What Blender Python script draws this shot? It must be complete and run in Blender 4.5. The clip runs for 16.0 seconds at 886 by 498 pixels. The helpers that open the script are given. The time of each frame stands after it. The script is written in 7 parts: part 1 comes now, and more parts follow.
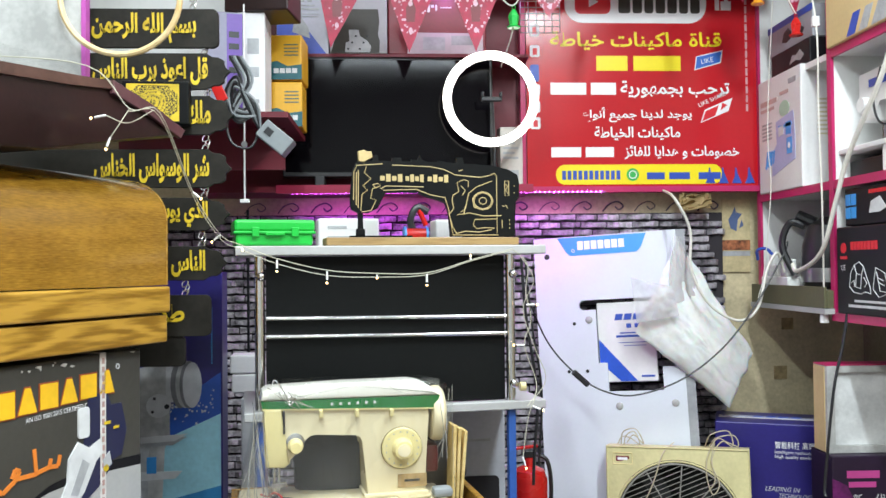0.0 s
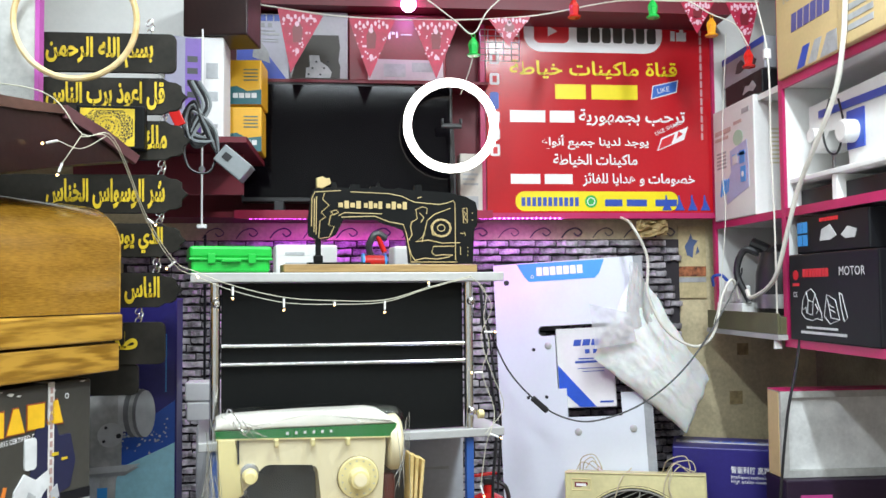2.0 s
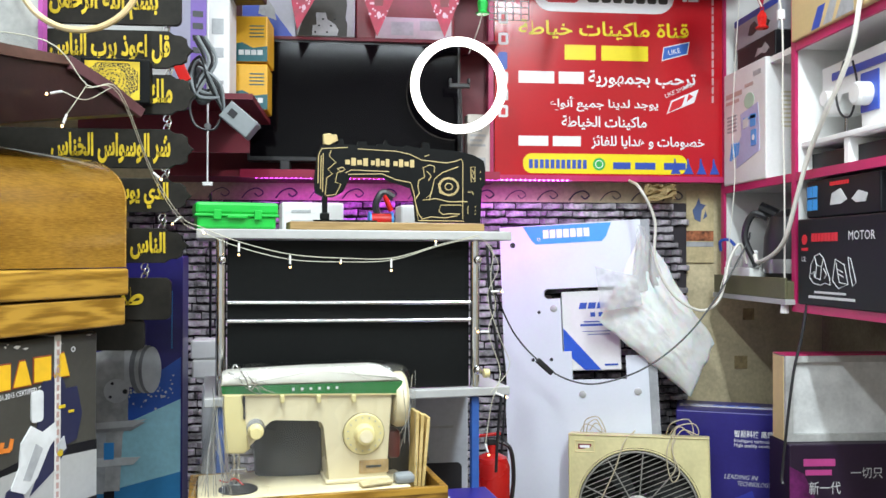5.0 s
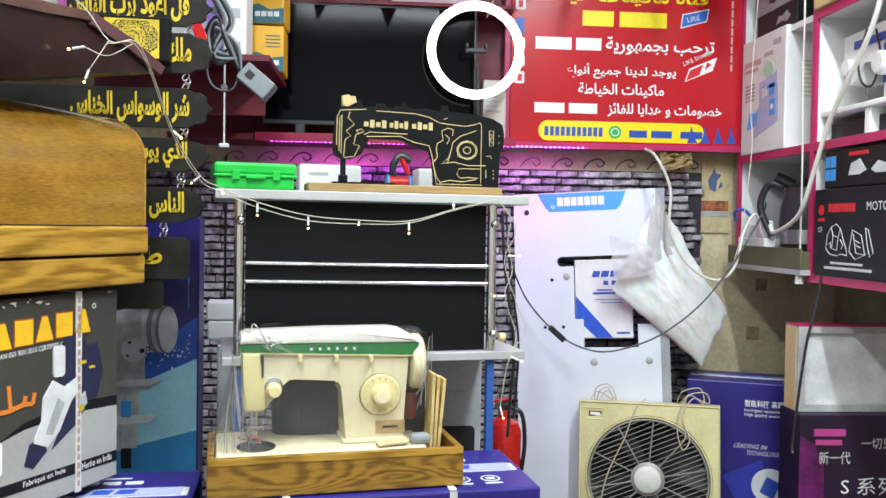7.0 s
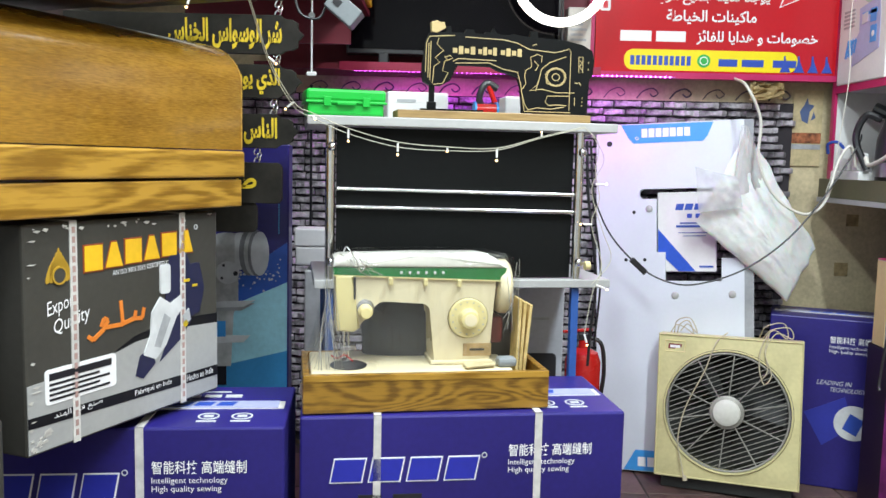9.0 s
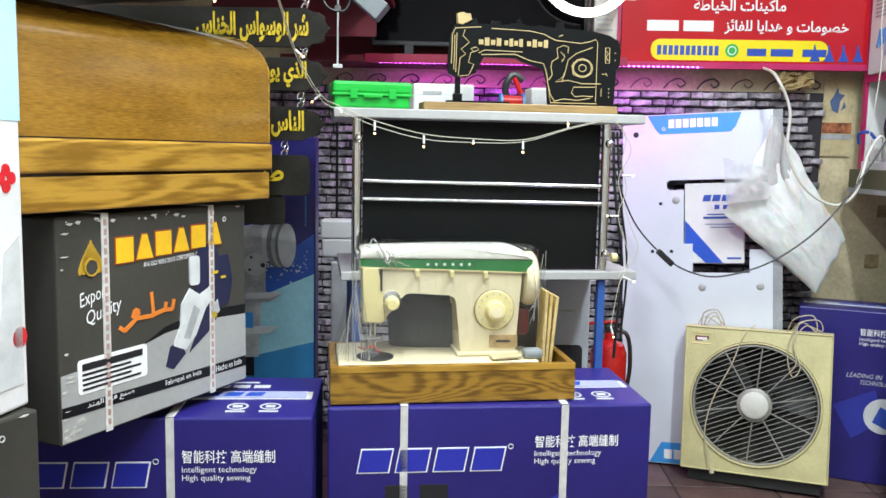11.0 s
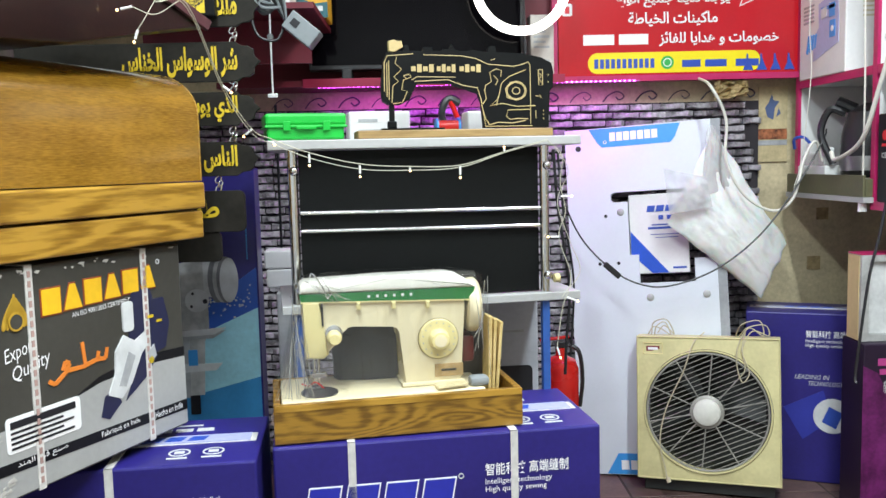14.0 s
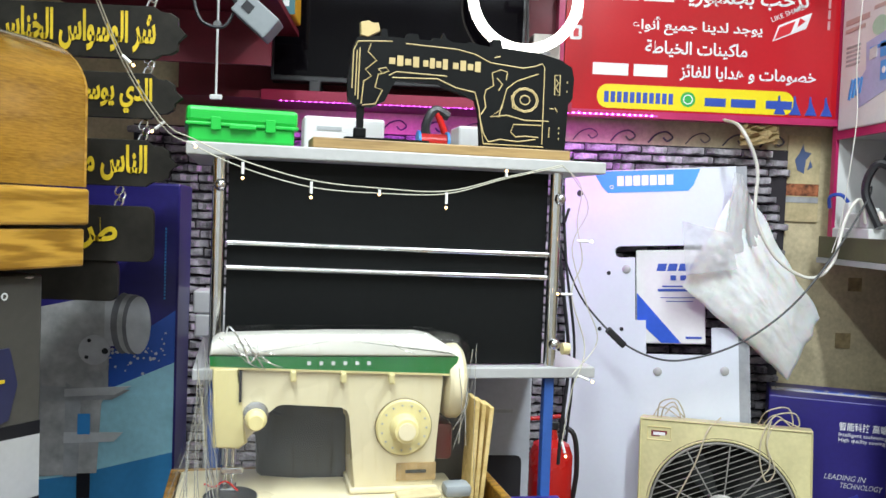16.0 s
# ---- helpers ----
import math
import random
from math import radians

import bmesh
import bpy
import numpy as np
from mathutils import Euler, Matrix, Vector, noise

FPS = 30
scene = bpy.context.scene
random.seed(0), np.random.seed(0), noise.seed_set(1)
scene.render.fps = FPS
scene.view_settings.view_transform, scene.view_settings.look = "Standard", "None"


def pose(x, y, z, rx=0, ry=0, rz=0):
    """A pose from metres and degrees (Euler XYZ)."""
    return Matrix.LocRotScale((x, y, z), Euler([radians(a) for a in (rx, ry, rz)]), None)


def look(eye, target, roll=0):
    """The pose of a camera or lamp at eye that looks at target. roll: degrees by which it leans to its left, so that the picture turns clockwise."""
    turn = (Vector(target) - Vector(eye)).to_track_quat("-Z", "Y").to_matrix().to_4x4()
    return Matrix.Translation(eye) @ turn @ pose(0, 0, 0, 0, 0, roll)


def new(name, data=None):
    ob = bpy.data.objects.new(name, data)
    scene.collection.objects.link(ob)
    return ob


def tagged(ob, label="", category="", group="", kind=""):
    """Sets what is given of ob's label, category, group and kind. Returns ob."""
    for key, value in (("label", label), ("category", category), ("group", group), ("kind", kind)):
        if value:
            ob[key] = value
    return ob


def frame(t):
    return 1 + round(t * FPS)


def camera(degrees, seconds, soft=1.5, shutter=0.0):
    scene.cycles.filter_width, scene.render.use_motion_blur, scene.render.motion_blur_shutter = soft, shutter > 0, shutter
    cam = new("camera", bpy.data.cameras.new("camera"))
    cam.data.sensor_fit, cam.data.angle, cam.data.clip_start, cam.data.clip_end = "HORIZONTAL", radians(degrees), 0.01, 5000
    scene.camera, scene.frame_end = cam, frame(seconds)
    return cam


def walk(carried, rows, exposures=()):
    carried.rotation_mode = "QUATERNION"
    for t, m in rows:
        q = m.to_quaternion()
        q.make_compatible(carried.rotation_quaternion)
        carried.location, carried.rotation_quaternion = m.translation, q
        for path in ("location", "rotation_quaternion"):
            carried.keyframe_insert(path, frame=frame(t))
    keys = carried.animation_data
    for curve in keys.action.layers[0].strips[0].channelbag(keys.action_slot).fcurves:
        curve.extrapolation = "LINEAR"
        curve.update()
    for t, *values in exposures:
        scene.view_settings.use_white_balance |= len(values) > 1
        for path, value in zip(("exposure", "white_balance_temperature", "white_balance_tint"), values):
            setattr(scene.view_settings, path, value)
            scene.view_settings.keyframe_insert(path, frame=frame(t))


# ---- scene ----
cam = camera(54.6, 16.0)
PATH = [
    (0, (0.004, 0.339, 1.226), (0.113, 2.335, 1.269), -0.6),
    (0.5, (0.007, 0.339, 1.231), (0.152, 2.333, 1.28), -0.5),
    (1, (0.01, 0.339, 1.231), (0.181, 2.331, 1.301), -0.5),
    (1.5, (0.011, 0.34, 1.232), (0.201, 2.329, 1.323), -0.5),
    (2, (0.012, 0.338, 1.233), (0.209, 2.326, 1.33), -0.5),
    (2.5, (0.009, 0.341, 1.232), (0.209, 2.328, 1.333), -0.5),
    (3, (0.008, 0.342, 1.23), (0.205, 2.329, 1.334), -0.5),
    (3.5, (0.009, 0.346, 1.227), (0.202, 2.334, 1.325), -0.6),
    (4, (0.01, 0.348, 1.224), (0.202, 2.338, 1.294), -0.4),
    (6.5, (-0.004, 0.352, 1.21), (0.169, 2.344, 1.175), 0.7),
    (7, (-0.01, 0.352, 1.206), (0.158, 2.344, 1.154), 0.9),
    (7.5, (-0.015, 0.349, 1.203), (0.143, 2.341, 1.121), 1.2),
    (8, (-0.033, 0.344, 1.196), (0.081, 2.336, 1.053), 1.1),
    (8.5, (-0.038, 0.341, 1.193), (0.008, 2.332, 1.002), 1.2),
    (9, (-0.041, 0.337, 1.189), (-0.036, 2.327, 0.985), 1.3),
    (9.5, (-0.046, 0.332, 1.187), (-0.074, 2.32, 0.971), 1.9),
    (12, (-0.038, 0.337, 1.199), (-0.101, 2.323, 0.974), 0.3),
    (12.5, (-0.031, 0.339, 1.206), (-0.09, 2.326, 0.987), -0.1),
    (13, (-0.025, 0.343, 1.21), (-0.061, 2.331, 0.996), -0.6),
    (13.5, (-0.019, 0.348, 1.213), (-0.017, 2.337, 1.006), -1.2),
    (14, (-0.012, 0.35, 1.219), (0.034, 2.34, 1.022), -1.4),
    (14.5, (-0.011, 0.359, 1.222), (0.07, 2.349, 1.046), -1.3),
    (15, (-0.031, 0.463, 1.243), (0.079, 2.456, 1.116), 1.5),
    (15.5, (-0.022, 0.609, 1.258), (0.091, 2.605, 1.216), 2.6),
    (16, (-0.006, 0.774, 1.182), (0.102, 2.77, 1.102), 2.1),
]
walk(cam, [(t, look(eye, target, roll)) for t, eye, target, roll in PATH])

# ---- light ----
FLOOR, CEIL = 0.2, 2.75
world = bpy.data.worlds.new("World")
scene.world = world
world.use_nodes = True
world.node_tree.nodes["Background"].inputs[0].default_value = (0.75, 0.85, 1.0, 1)
world.node_tree.nodes["Background"].inputs[1].default_value = 0.05


def area_lamp(name, loc, target, sx, sy, watts, color):
    d = bpy.data.lights.new(name, "AREA")
    d.shape, d.size, d.size_y, d.energy, d.color = "RECTANGLE", sx, sy, watts, color
    ob = new(name, d)
    ob.matrix_world = look(loc, target)
    return ob


# ceiling tubes over the shop floor and one nearer the back wall
area_lamp("tube_light", (-0.25, 0.9, 2.66), (-0.25, 0.91, 0), 0.1, 1.2, 44, (0.85, 0.95, 1.0))
area_lamp("tube_light", (0.8, 1.3, 2.66), (0.8, 1.31, 0), 0.1, 1.2, 58, (0.85, 0.95, 1.0))
area_lamp("tube_light", (0.3, -0.2, 2.66), (0.3, -0.19, 0), 1.2, 0.1, 40, (0.84, 0.94, 1.0))
area_lamp("tube_light", (0.3, 2.35, 2.66), (0.3, 2.36, 0), 1.2, 0.1, 2, (0.93, 1.0, 1.0))

# ---- materials ----


def M(name, rgb, rough=0.5, metal=0.0, var=0.12, scale=6.0, bump=0.02, fine=90.0, emit=None, power=0.0, rand=0.0, coat=0.0):
    m = bpy.data.materials.new(name)
    m.use_nodes = True
    nt = m.node_tree
    b = nt.nodes["Principled BSDF"]
    b.inputs["Roughness"].default_value = rough
    b.inputs["Metallic"].default_value = metal
    b.inputs["Coat Weight"].default_value = coat
    if emit:
        b.inputs["Base Color"].default_value = (*rgb, 1)
        b.inputs["Emission Color"].default_value = (*emit, 1)
        b.inputs["Emission Strength"].default_value = power
        return m
    tc = nt.nodes.new("ShaderNodeTexCoord")
    n1, n2 = nt.nodes.new("ShaderNodeTexNoise"), nt.nodes.new("ShaderNodeTexNoise")
    n1.inputs["Scale"].default_value, n1.inputs["Detail"].default_value = scale, 4
    n2.inputs["Scale"].default_value, n2.inputs["Detail"].default_value = fine, 3
    for n in (n1, n2):
        nt.links.new(tc.outputs["Object"], n.inputs["Vector"])
    add = nt.nodes.new("ShaderNodeMath")
    add.operation = "MULTIPLY_ADD"
    add.inputs[1].default_value = 0.35
    nt.links.new(n2.outputs["Fac"], add.inputs[0])
    nt.links.new(n1.outputs["Fac"], add.inputs[2])
    ramp = nt.nodes.new("ShaderNodeValToRGB")
    e = ramp.color_ramp.elements
    e[0].position, e[1].position = 0.45, 0.9
    e[0].color = (*[max(0.0, c * (1 - var * 1.4)) for c in rgb], 1)
    e[1].color = (*[min(1.0, c * (1 + var)) for c in rgb], 1)
    nt.links.new(add.outputs[0], ramp.inputs["Fac"])
    out = ramp.outputs["Color"]
    if rand:
        oi = nt.nodes.new("ShaderNodeObjectInfo")
        mp = nt.nodes.new("ShaderNodeMapRange")
        mp.inputs["To Min"].default_value, mp.inputs["To Max"].default_value = 1 - rand, 1 + rand
        nt.links.new(oi.outputs["Random"], mp.inputs["Value"])
        hs = nt.nodes.new("ShaderNodeHueSaturation")
        nt.links.new(mp.outputs["Result"], hs.inputs["Value"])
        nt.links.new(out, hs.inputs["Color"])
        out = hs.outputs["Color"]
    nt.links.new(out, b.inputs["Base Color"])
    rr = nt.nodes.new("ShaderNodeMapRange")
    rr.inputs["To Min"].default_value, rr.inputs["To Max"].default_value = max(0.02, rough - 0.08), min(1.0, rough + 0.1)
    nt.links.new(n1.outputs["Fac"], rr.inputs["Value"])
    nt.links.new(rr.outputs["Result"], b.inputs["Roughness"])
    if bump:
        bp = nt.nodes.new("ShaderNodeBump")
        bp.inputs["Strength"].default_value, bp.inputs["Distance"].default_value = min(1.0, bump * 8), 0.002
        nt.links.new(add.outputs[0], bp.inputs["Height"])
        nt.links.new(bp.outputs["Normal"], b.inputs["Normal"])
    return m


def wood_mat(name, dark, light, rough=0.35, stretch=(1.2, 14, 14), coat=0.3, ring=2.2, figure=0.22, blotch=0.0, lo=0.22, hi=0.75):
    """Pine-like grain: ring lines that bend with a stretched noise, fine fibres and slow blotches of stain."""
    m = bpy.data.materials.new(name)
    m.use_nodes = True
    nt = m.node_tree
    b = nt.nodes["Principled BSDF"]
    tc, mp = nt.nodes.new("ShaderNodeTexCoord"), nt.nodes.new("ShaderNodeMapping")
    mp.inputs["Scale"].default_value = stretch
    nt.links.new(tc.outputs["Object"], mp.inputs["Vector"])
    n1, n2, n3 = (nt.nodes.new("ShaderNodeTexNoise") for _ in range(3))
    n1.inputs["Scale"].default_value, n1.inputs["Detail"].default_value, n1.inputs["Distortion"].default_value = 1.0, 1.5, 0.5
    n2.inputs["Scale"].default_value, n2.inputs["Detail"].default_value = 12, 5
    n3.inputs["Scale"].default_value, n3.inputs["Detail"].default_value = 9, 3
    nt.links.new(mp.outputs["Vector"], n1.inputs["Vector"])
    nt.links.new(mp.outputs["Vector"], n2.inputs["Vector"])
    nt.links.new(tc.outputs["Object"], n3.inputs["Vector"])
    mul = nt.nodes.new("ShaderNodeMath")
    mul.operation, mul.inputs[1].default_value = "MULTIPLY", ring * 12.566
    nt.links.new(n1.outputs["Fac"], mul.inputs[0])
    sn = nt.nodes.new("ShaderNodeMath")
    sn.operation = "SINE"
    nt.links.new(mul.outputs[0], sn.inputs[0])
    ma = nt.nodes.new("ShaderNodeMath")
    ma.operation, ma.inputs[1].default_value = "MULTIPLY_ADD", figure
    nt.links.new(sn.outputs[0], ma.inputs[0])
    nt.links.new(n2.outputs["Fac"], ma.inputs[2])
    mb = nt.nodes.new("ShaderNodeMath")
    mb.operation, mb.inputs[1].default_value = "MULTIPLY_ADD", blotch
    nt.links.new(n3.outputs["Fac"], mb.inputs[0])
    nt.links.new(ma.outputs[0], mb.inputs[2])
    ramp = nt.nodes.new("ShaderNodeValToRGB")
    e = ramp.color_ramp.elements
    e[0].position, e[1].position = lo + blotch * 0.45, hi + blotch * 0.5
    e[0].color, e[1].color = (*dark, 1), (*light, 1)
    nt.links.new(mb.outputs[0], ramp.inputs["Fac"])
    nt.links.new(ramp.outputs["Color"], b.inputs["Base Color"])
    b.inputs["Roughness"].default_value, b.inputs["Coat Weight"].default_value, b.inputs["Coat Roughness"].default_value = rough, coat, 0.12
    bp = nt.nodes.new("ShaderNodeBump")
    bp.inputs["Strength"].default_value, bp.inputs["Distance"].default_value = 0.15, 0.001
    nt.links.new(ma.outputs[0], bp.inputs["Height"])
    nt.links.new(bp.outputs["Normal"], b.inputs["Normal"])
    return m


def film_mat(name, tint, gloss, rough):
    m = bpy.data.materials.new(name)
    m.use_nodes = True
    nt = m.node_tree
    nt.nodes.remove(nt.nodes["Principled BSDF"])
    tr, gl, mx = nt.nodes.new("ShaderNodeBsdfTransparent"), nt.nodes.new("ShaderNodeBsdfGlossy"), nt.nodes.new("ShaderNodeMixShader")
    tr.inputs["Color"].default_value = (*tint, 1)
    gl.inputs["Roughness"].default_value = rough
    tc, ns, bp = nt.nodes.new("ShaderNodeTexCoord"), nt.nodes.new("ShaderNodeTexNoise"), nt.nodes.new("ShaderNodeBump")
    ns.inputs["Scale"].default_value, ns.inputs["Detail"].default_value = 34, 2
    nt.links.new(tc.outputs["Object"], ns.inputs["Vector"])
    mp = nt.nodes.new("ShaderNodeMapping")
    mp.inputs["Scale"].default_value, mp.inputs["Rotation"].default_value = (2.2, 2.2, 0.16), (0, 0.3, 0)
    nt.links.new(tc.outputs["Object"], mp.inputs["Vector"])
    nt.links.new(mp.outputs["Vector"], ns.inputs["Vector"])
    bp.inputs["Strength"].default_value, bp.inputs["Distance"].default_value = 0.45, 0.008
    nt.links.new(ns.outputs["Fac"], bp.inputs["Height"])
    nt.links.new(bp.outputs["Normal"], gl.inputs["Normal"])
    mx.inputs[0].default_value = gloss
    nt.links.new(tr.outputs[0], mx.inputs[1])
    nt.links.new(gl.outputs[0], mx.inputs[2])
    nt.links.new(mx.outputs[0], nt.nodes["Material Output"].inputs["Surface"])
    return m


WHITE = M("white paint", (0.78, 0.78, 0.76), 0.45, var=0.05)
OFFWHITE = M("dusty white board", (0.5, 0.5, 0.48), 0.6, var=0.22, scale=9)
CEILM = M("ceiling paint", (0.75, 0.75, 0.74), 0.8, var=0.04)
PLASTER = M("stained beige plaster", (0.6, 0.51, 0.32), 0.8, var=0.28, scale=4, bump=0.06)
OLIVEW = M("worn olive wall", (0.37, 0.32, 0.22), 0.8, var=0.3, scale=5, bump=0.06)
MORTAR = M("dark mortar", (0.035, 0.03, 0.035), 0.9, bump=0.05)
STONE = M("grey violet stone", (0.33, 0.31, 0.33), 0.6, var=0.6, scale=26, bump=0.125, rand=0.5, fine=160)
FLOORM = M("dirty brown floor tile", (0.11, 0.065, 0.055), 0.5, var=0.35, scale=9, bump=0.04, rand=0.2)
GROUT = M("dark grout", (0.05, 0.04, 0.035), 0.9)
PINK = M("magenta edging", (0.5, 0.02, 0.12), 0.35, var=0.12)
REDBOARD = M("red lining", (0.15, 0.006, 0.018), 0.5, var=0.15)
BANNER = M("red printed vinyl", (0.52, 0.012, 0.02), 0.2, var=0.06, scale=3, bump=0.004)
INKW = M("white ink", (0.85, 0.85, 0.85), 0.35, var=0.03, bump=0)
INKY = M("yellow ink", (0.88, 0.72, 0.01), 0.35, var=0.05, bump=0)
INKB = M("blue ink", (0.03, 0.08, 0.42), 0.35, var=0.06, bump=0)
INKBL = M("light blue ink", (0.05, 0.32, 0.75), 0.35, var=0.06, bump=0)
INKCY = M("cyan ink", (0.38, 0.72, 0.82), 0.3, var=0.15, bump=0)
INKK = M("black ink", (0.015, 0.015, 0.018), 0.4, var=0.1, bump=0)
INKR = M("red ink", (0.65, 0.02, 0.03), 0.35, var=0.06, bump=0)
INKG = M("green ink", (0.03, 0.42, 0.08), 0.4, var=0.06, bump=0)
INKGR = M("grey ink", (0.4, 0.41, 0.42), 0.45, var=0.2, scale=20, bump=0)
INKLG = M("light grey ink", (0.62, 0.63, 0.63), 0.45, var=0.12, scale=20, bump=0)
INKO = M("orange ink", (0.75, 0.22, 0.03), 0.4, var=0.15, bump=0)
SCREEN = M("black glossy screen", (0.003, 0.0025, 0.0035), 0.06, var=0.1, bump=0.001, scale=2)
BLACKP = M("black plastic", (0.02, 0.02, 0.022), 0.35, var=0.15)
BLACKM = M("matt black board", (0.006, 0.0065, 0.0065), 0.5, var=0.2, scale=3)
for m_ in (BLACKM, SCREEN):
    m_.node_tree.nodes["Principled BSDF"].inputs["Specular IOR Level"].default_value = 0.12
CHROME = M("chrome", (0.75, 0.75, 0.76), 0.15, 1.0, var=0.08, scale=20, bump=0.004)
GREYMET = M("grey shelf laminate", (0.42, 0.42, 0.41), 0.4, var=0.1)
BLUEMET = M("blue painted steel", (0.03, 0.1, 0.35), 0.4, var=0.2)
GREENP = M("green plastic", (0.01, 0.42, 0.045), 0.3, var=0.06, bump=0.004)
CREAM = M("cream enamel", (0.75, 0.66, 0.44), 0.28, var=0.04, bump=0.003, coat=0.3)
CREAM2 = M("yellowed ivory plastic", (0.72, 0.62, 0.3), 0.35, var=0.06, bump=0.003)
MGREEN = M("green enamel stripe", (0.012, 0.16, 0.035), 0.25, var=0.05, bump=0)
FANC = M("yellowed cream fan plastic", (0.62, 0.56, 0.29), 0.45, var=0.12, scale=9, bump=0.01)
FANG = M("dusty wire grey", (0.36, 0.35, 0.31), 0.5, 0.3, var=0.2)
FANB = M("dark fan blade", (0.026, 0.028, 0.026), 0.4, var=0.3)
CARTB = M("indigo carton", (0.022, 0.016, 0.17), 0.38, var=0.18, scale=4, bump=0.012)
CARTG = M("charcoal carton", (0.056, 0.053, 0.045), 0.42, var=0.15, scale=5, bump=0.012)
CARTW = M("white carton", (0.74, 0.73, 0.72), 0.5, var=0.06, bump=0.008)
CARTBR = M("brown cardboard", (0.34, 0.22, 0.11), 0.75, var=0.2)
CARTT = M("tan carton", (0.62, 0.47, 0.23), 0.55, var=0.08)
CARTK = M("black carton", (0.009, 0.009, 0.011), 0.4, var=0.2)
CARTP = M("dark plum carton", (0.022, 0.01, 0.03), 0.4, var=0.25, scale=4)
CARTY = M("yellow carton", (0.75, 0.4, 0.02), 0.4, var=0.08)
CARTTEAL = M("teal print", (0.02, 0.12, 0.14), 0.4, var=0.15)
CARTR = M("dark red carton", (0.17, 0.006, 0.016), 0.4, var=0.2)
for m_ in (CARTK, CARTG):
    m_.node_tree.nodes["Principled BSDF"].inputs["Specular IOR Level"].default_value = 0.25
STRAP = M("white strapping", (0.62, 0.6, 0.57), 0.4, var=0.15, scale=40)
SIGNK = M("black stained board", (0.02, 0.018, 0.014), 0.55, var=0.35, scale=14, bump=0.05)
GOLD = M("gold paint", (0.62, 0.44, 0.02), 0.45, var=0.2, scale=30)
SIGNK.node_tree.nodes["Principled BSDF"].inputs["Specular IOR Level"].default_value = 0.2
SIGNG = M("cut line tan", (0.5, 0.38, 0.17), 0.6, var=0.1)
BAGM = M("white plastic bag", (0.8, 0.8, 0.79), 0.28, var=0.06, scale=16, bump=0.125, fine=55)
BAGM.node_tree.nodes["Principled BSDF"].inputs["Subsurface Weight"].default_value = 0.35
BAGM.node_tree.nodes["Principled BSDF"].inputs["Subsurface Scale"].default_value = 0.03
BAGT = M("thin translucent plastic", (0.8, 0.8, 0.8), 0.25, var=0.08, scale=16, bump=0.1, fine=55)
BAGT.node_tree.nodes["Principled BSDF"].inputs["Alpha"].default_value = 0.5
BOARDW = M("white table laminate", (0.68, 0.72, 0.78), 0.35, var=0.03, bump=0.003)
EDGEG = M("grey edge band", (0.32, 0.33, 0.35), 0.5, var=0.2)
CABLEW = M("white cable", (0.72, 0.7, 0.62), 0.4, var=0.1)
FAIRYC = M("clear fairy cable", (0.5, 0.48, 0.38), 0.3, var=0.1)
CABLEK = M("black cable", (0.02, 0.02, 0.022), 0.45)
CORD = M("dirty cream cord", (0.5, 0.44, 0.3), 0.6, var=0.2)
REDP = M("red enamel", (0.55, 0.015, 0.012), 0.25, var=0.06)
MAROON = M("dark brown vinyl", (0.02, 0.007, 0.006), 0.3, var=0.35, scale=6, bump=0.05)
OLIVE = M("olive painted metal", (0.12, 0.115, 0.06), 0.45, var=0.15)
GALV = M("pale grey concrete board", (0.7, 0.71, 0.7), 0.8, var=0.15, scale=14, bump=0.05)
STEEL = M("brushed steel", (0.5, 0.5, 0.5), 0.3, 1.0, var=0.1)
GREYP = M("grey plastic", (0.22, 0.24, 0.25), 0.45, var=0.1)
WOODL = wood_mat("varnished amber wood", (0.16, 0.072, 0.006), (0.34, 0.175, 0.02), 0.24, (5.0, 26, 40), 0.8, 0.5, 0.1, 0.55)
WOODP = wood_mat("grained amber pine", (0.22, 0.108, 0.011), (0.45, 0.25, 0.036), 0.3, (1.4, 11, 14), 0.4, 5.0, 0.17, 0.35, 0.32, 0.66)
WOODB = wood_mat("brown oiled pine", (0.145, 0.07, 0.008), (0.33, 0.175, 0.022), 0.38, (1.8, 12, 13), 0.3, 13.0, 0.16, 0.2, 0.34, 0.64)
PLYC = wood_mat("pale cream plywood", (0.5, 0.36, 0.13), (0.66, 0.5, 0.22), 0.5, (2, 20, 20), 0.0, 1.5)
WOODQ = wood_mat("dull tan wood", (0.2, 0.12, 0.04), (0.34, 0.22, 0.085), 0.5, (2, 20, 20), 0.0, 1.5)
HOOPM = wood_mat("pale hoop wood", (0.55, 0.38, 0.16), (0.72, 0.55, 0.3), 0.45, (4, 4, 4), 0.1, 1.0)
CREASE_GLINT = film_mat("film crease glint", (0.98, 0.98, 0.98), 0.55, 0.15)
FILM = film_mat("clear plastic film", (0.97, 0.975, 0.97), 0.085, 0.06)
GLOW = M("ring lamp diffuser", (1, 1, 1), 0.5, emit=(1.0, 0.93, 0.85), power=6.0)
LEDP = M("magenta led", (1, 0.2, 1), 0.5, emit=(0.85, 0.08, 1.0), power=16.0)
LEDW = M("warm fairy led", (1, 0.8, 0.5), 0.5, emit=(1.0, 0.62, 0.25), power=5.0)
BULB = M("colour bulb", (1, 0.8, 1), 0.5, emit=(0.8, 0.3, 1.0), power=38.0)
FLAGR = M("crimson paper flag", (0.4, 0.006, 0.045), 0.45, var=0.2, scale=40, bump=0.0)
FLAGD = M("pale pink flag print", (0.72, 0.45, 0.55), 0.5)
LANR = M("red lantern plastic", (0.6, 0.02, 0.015), 0.25)
LANG = M("green lantern plastic", (0.02, 0.5, 0.08), 0.25)
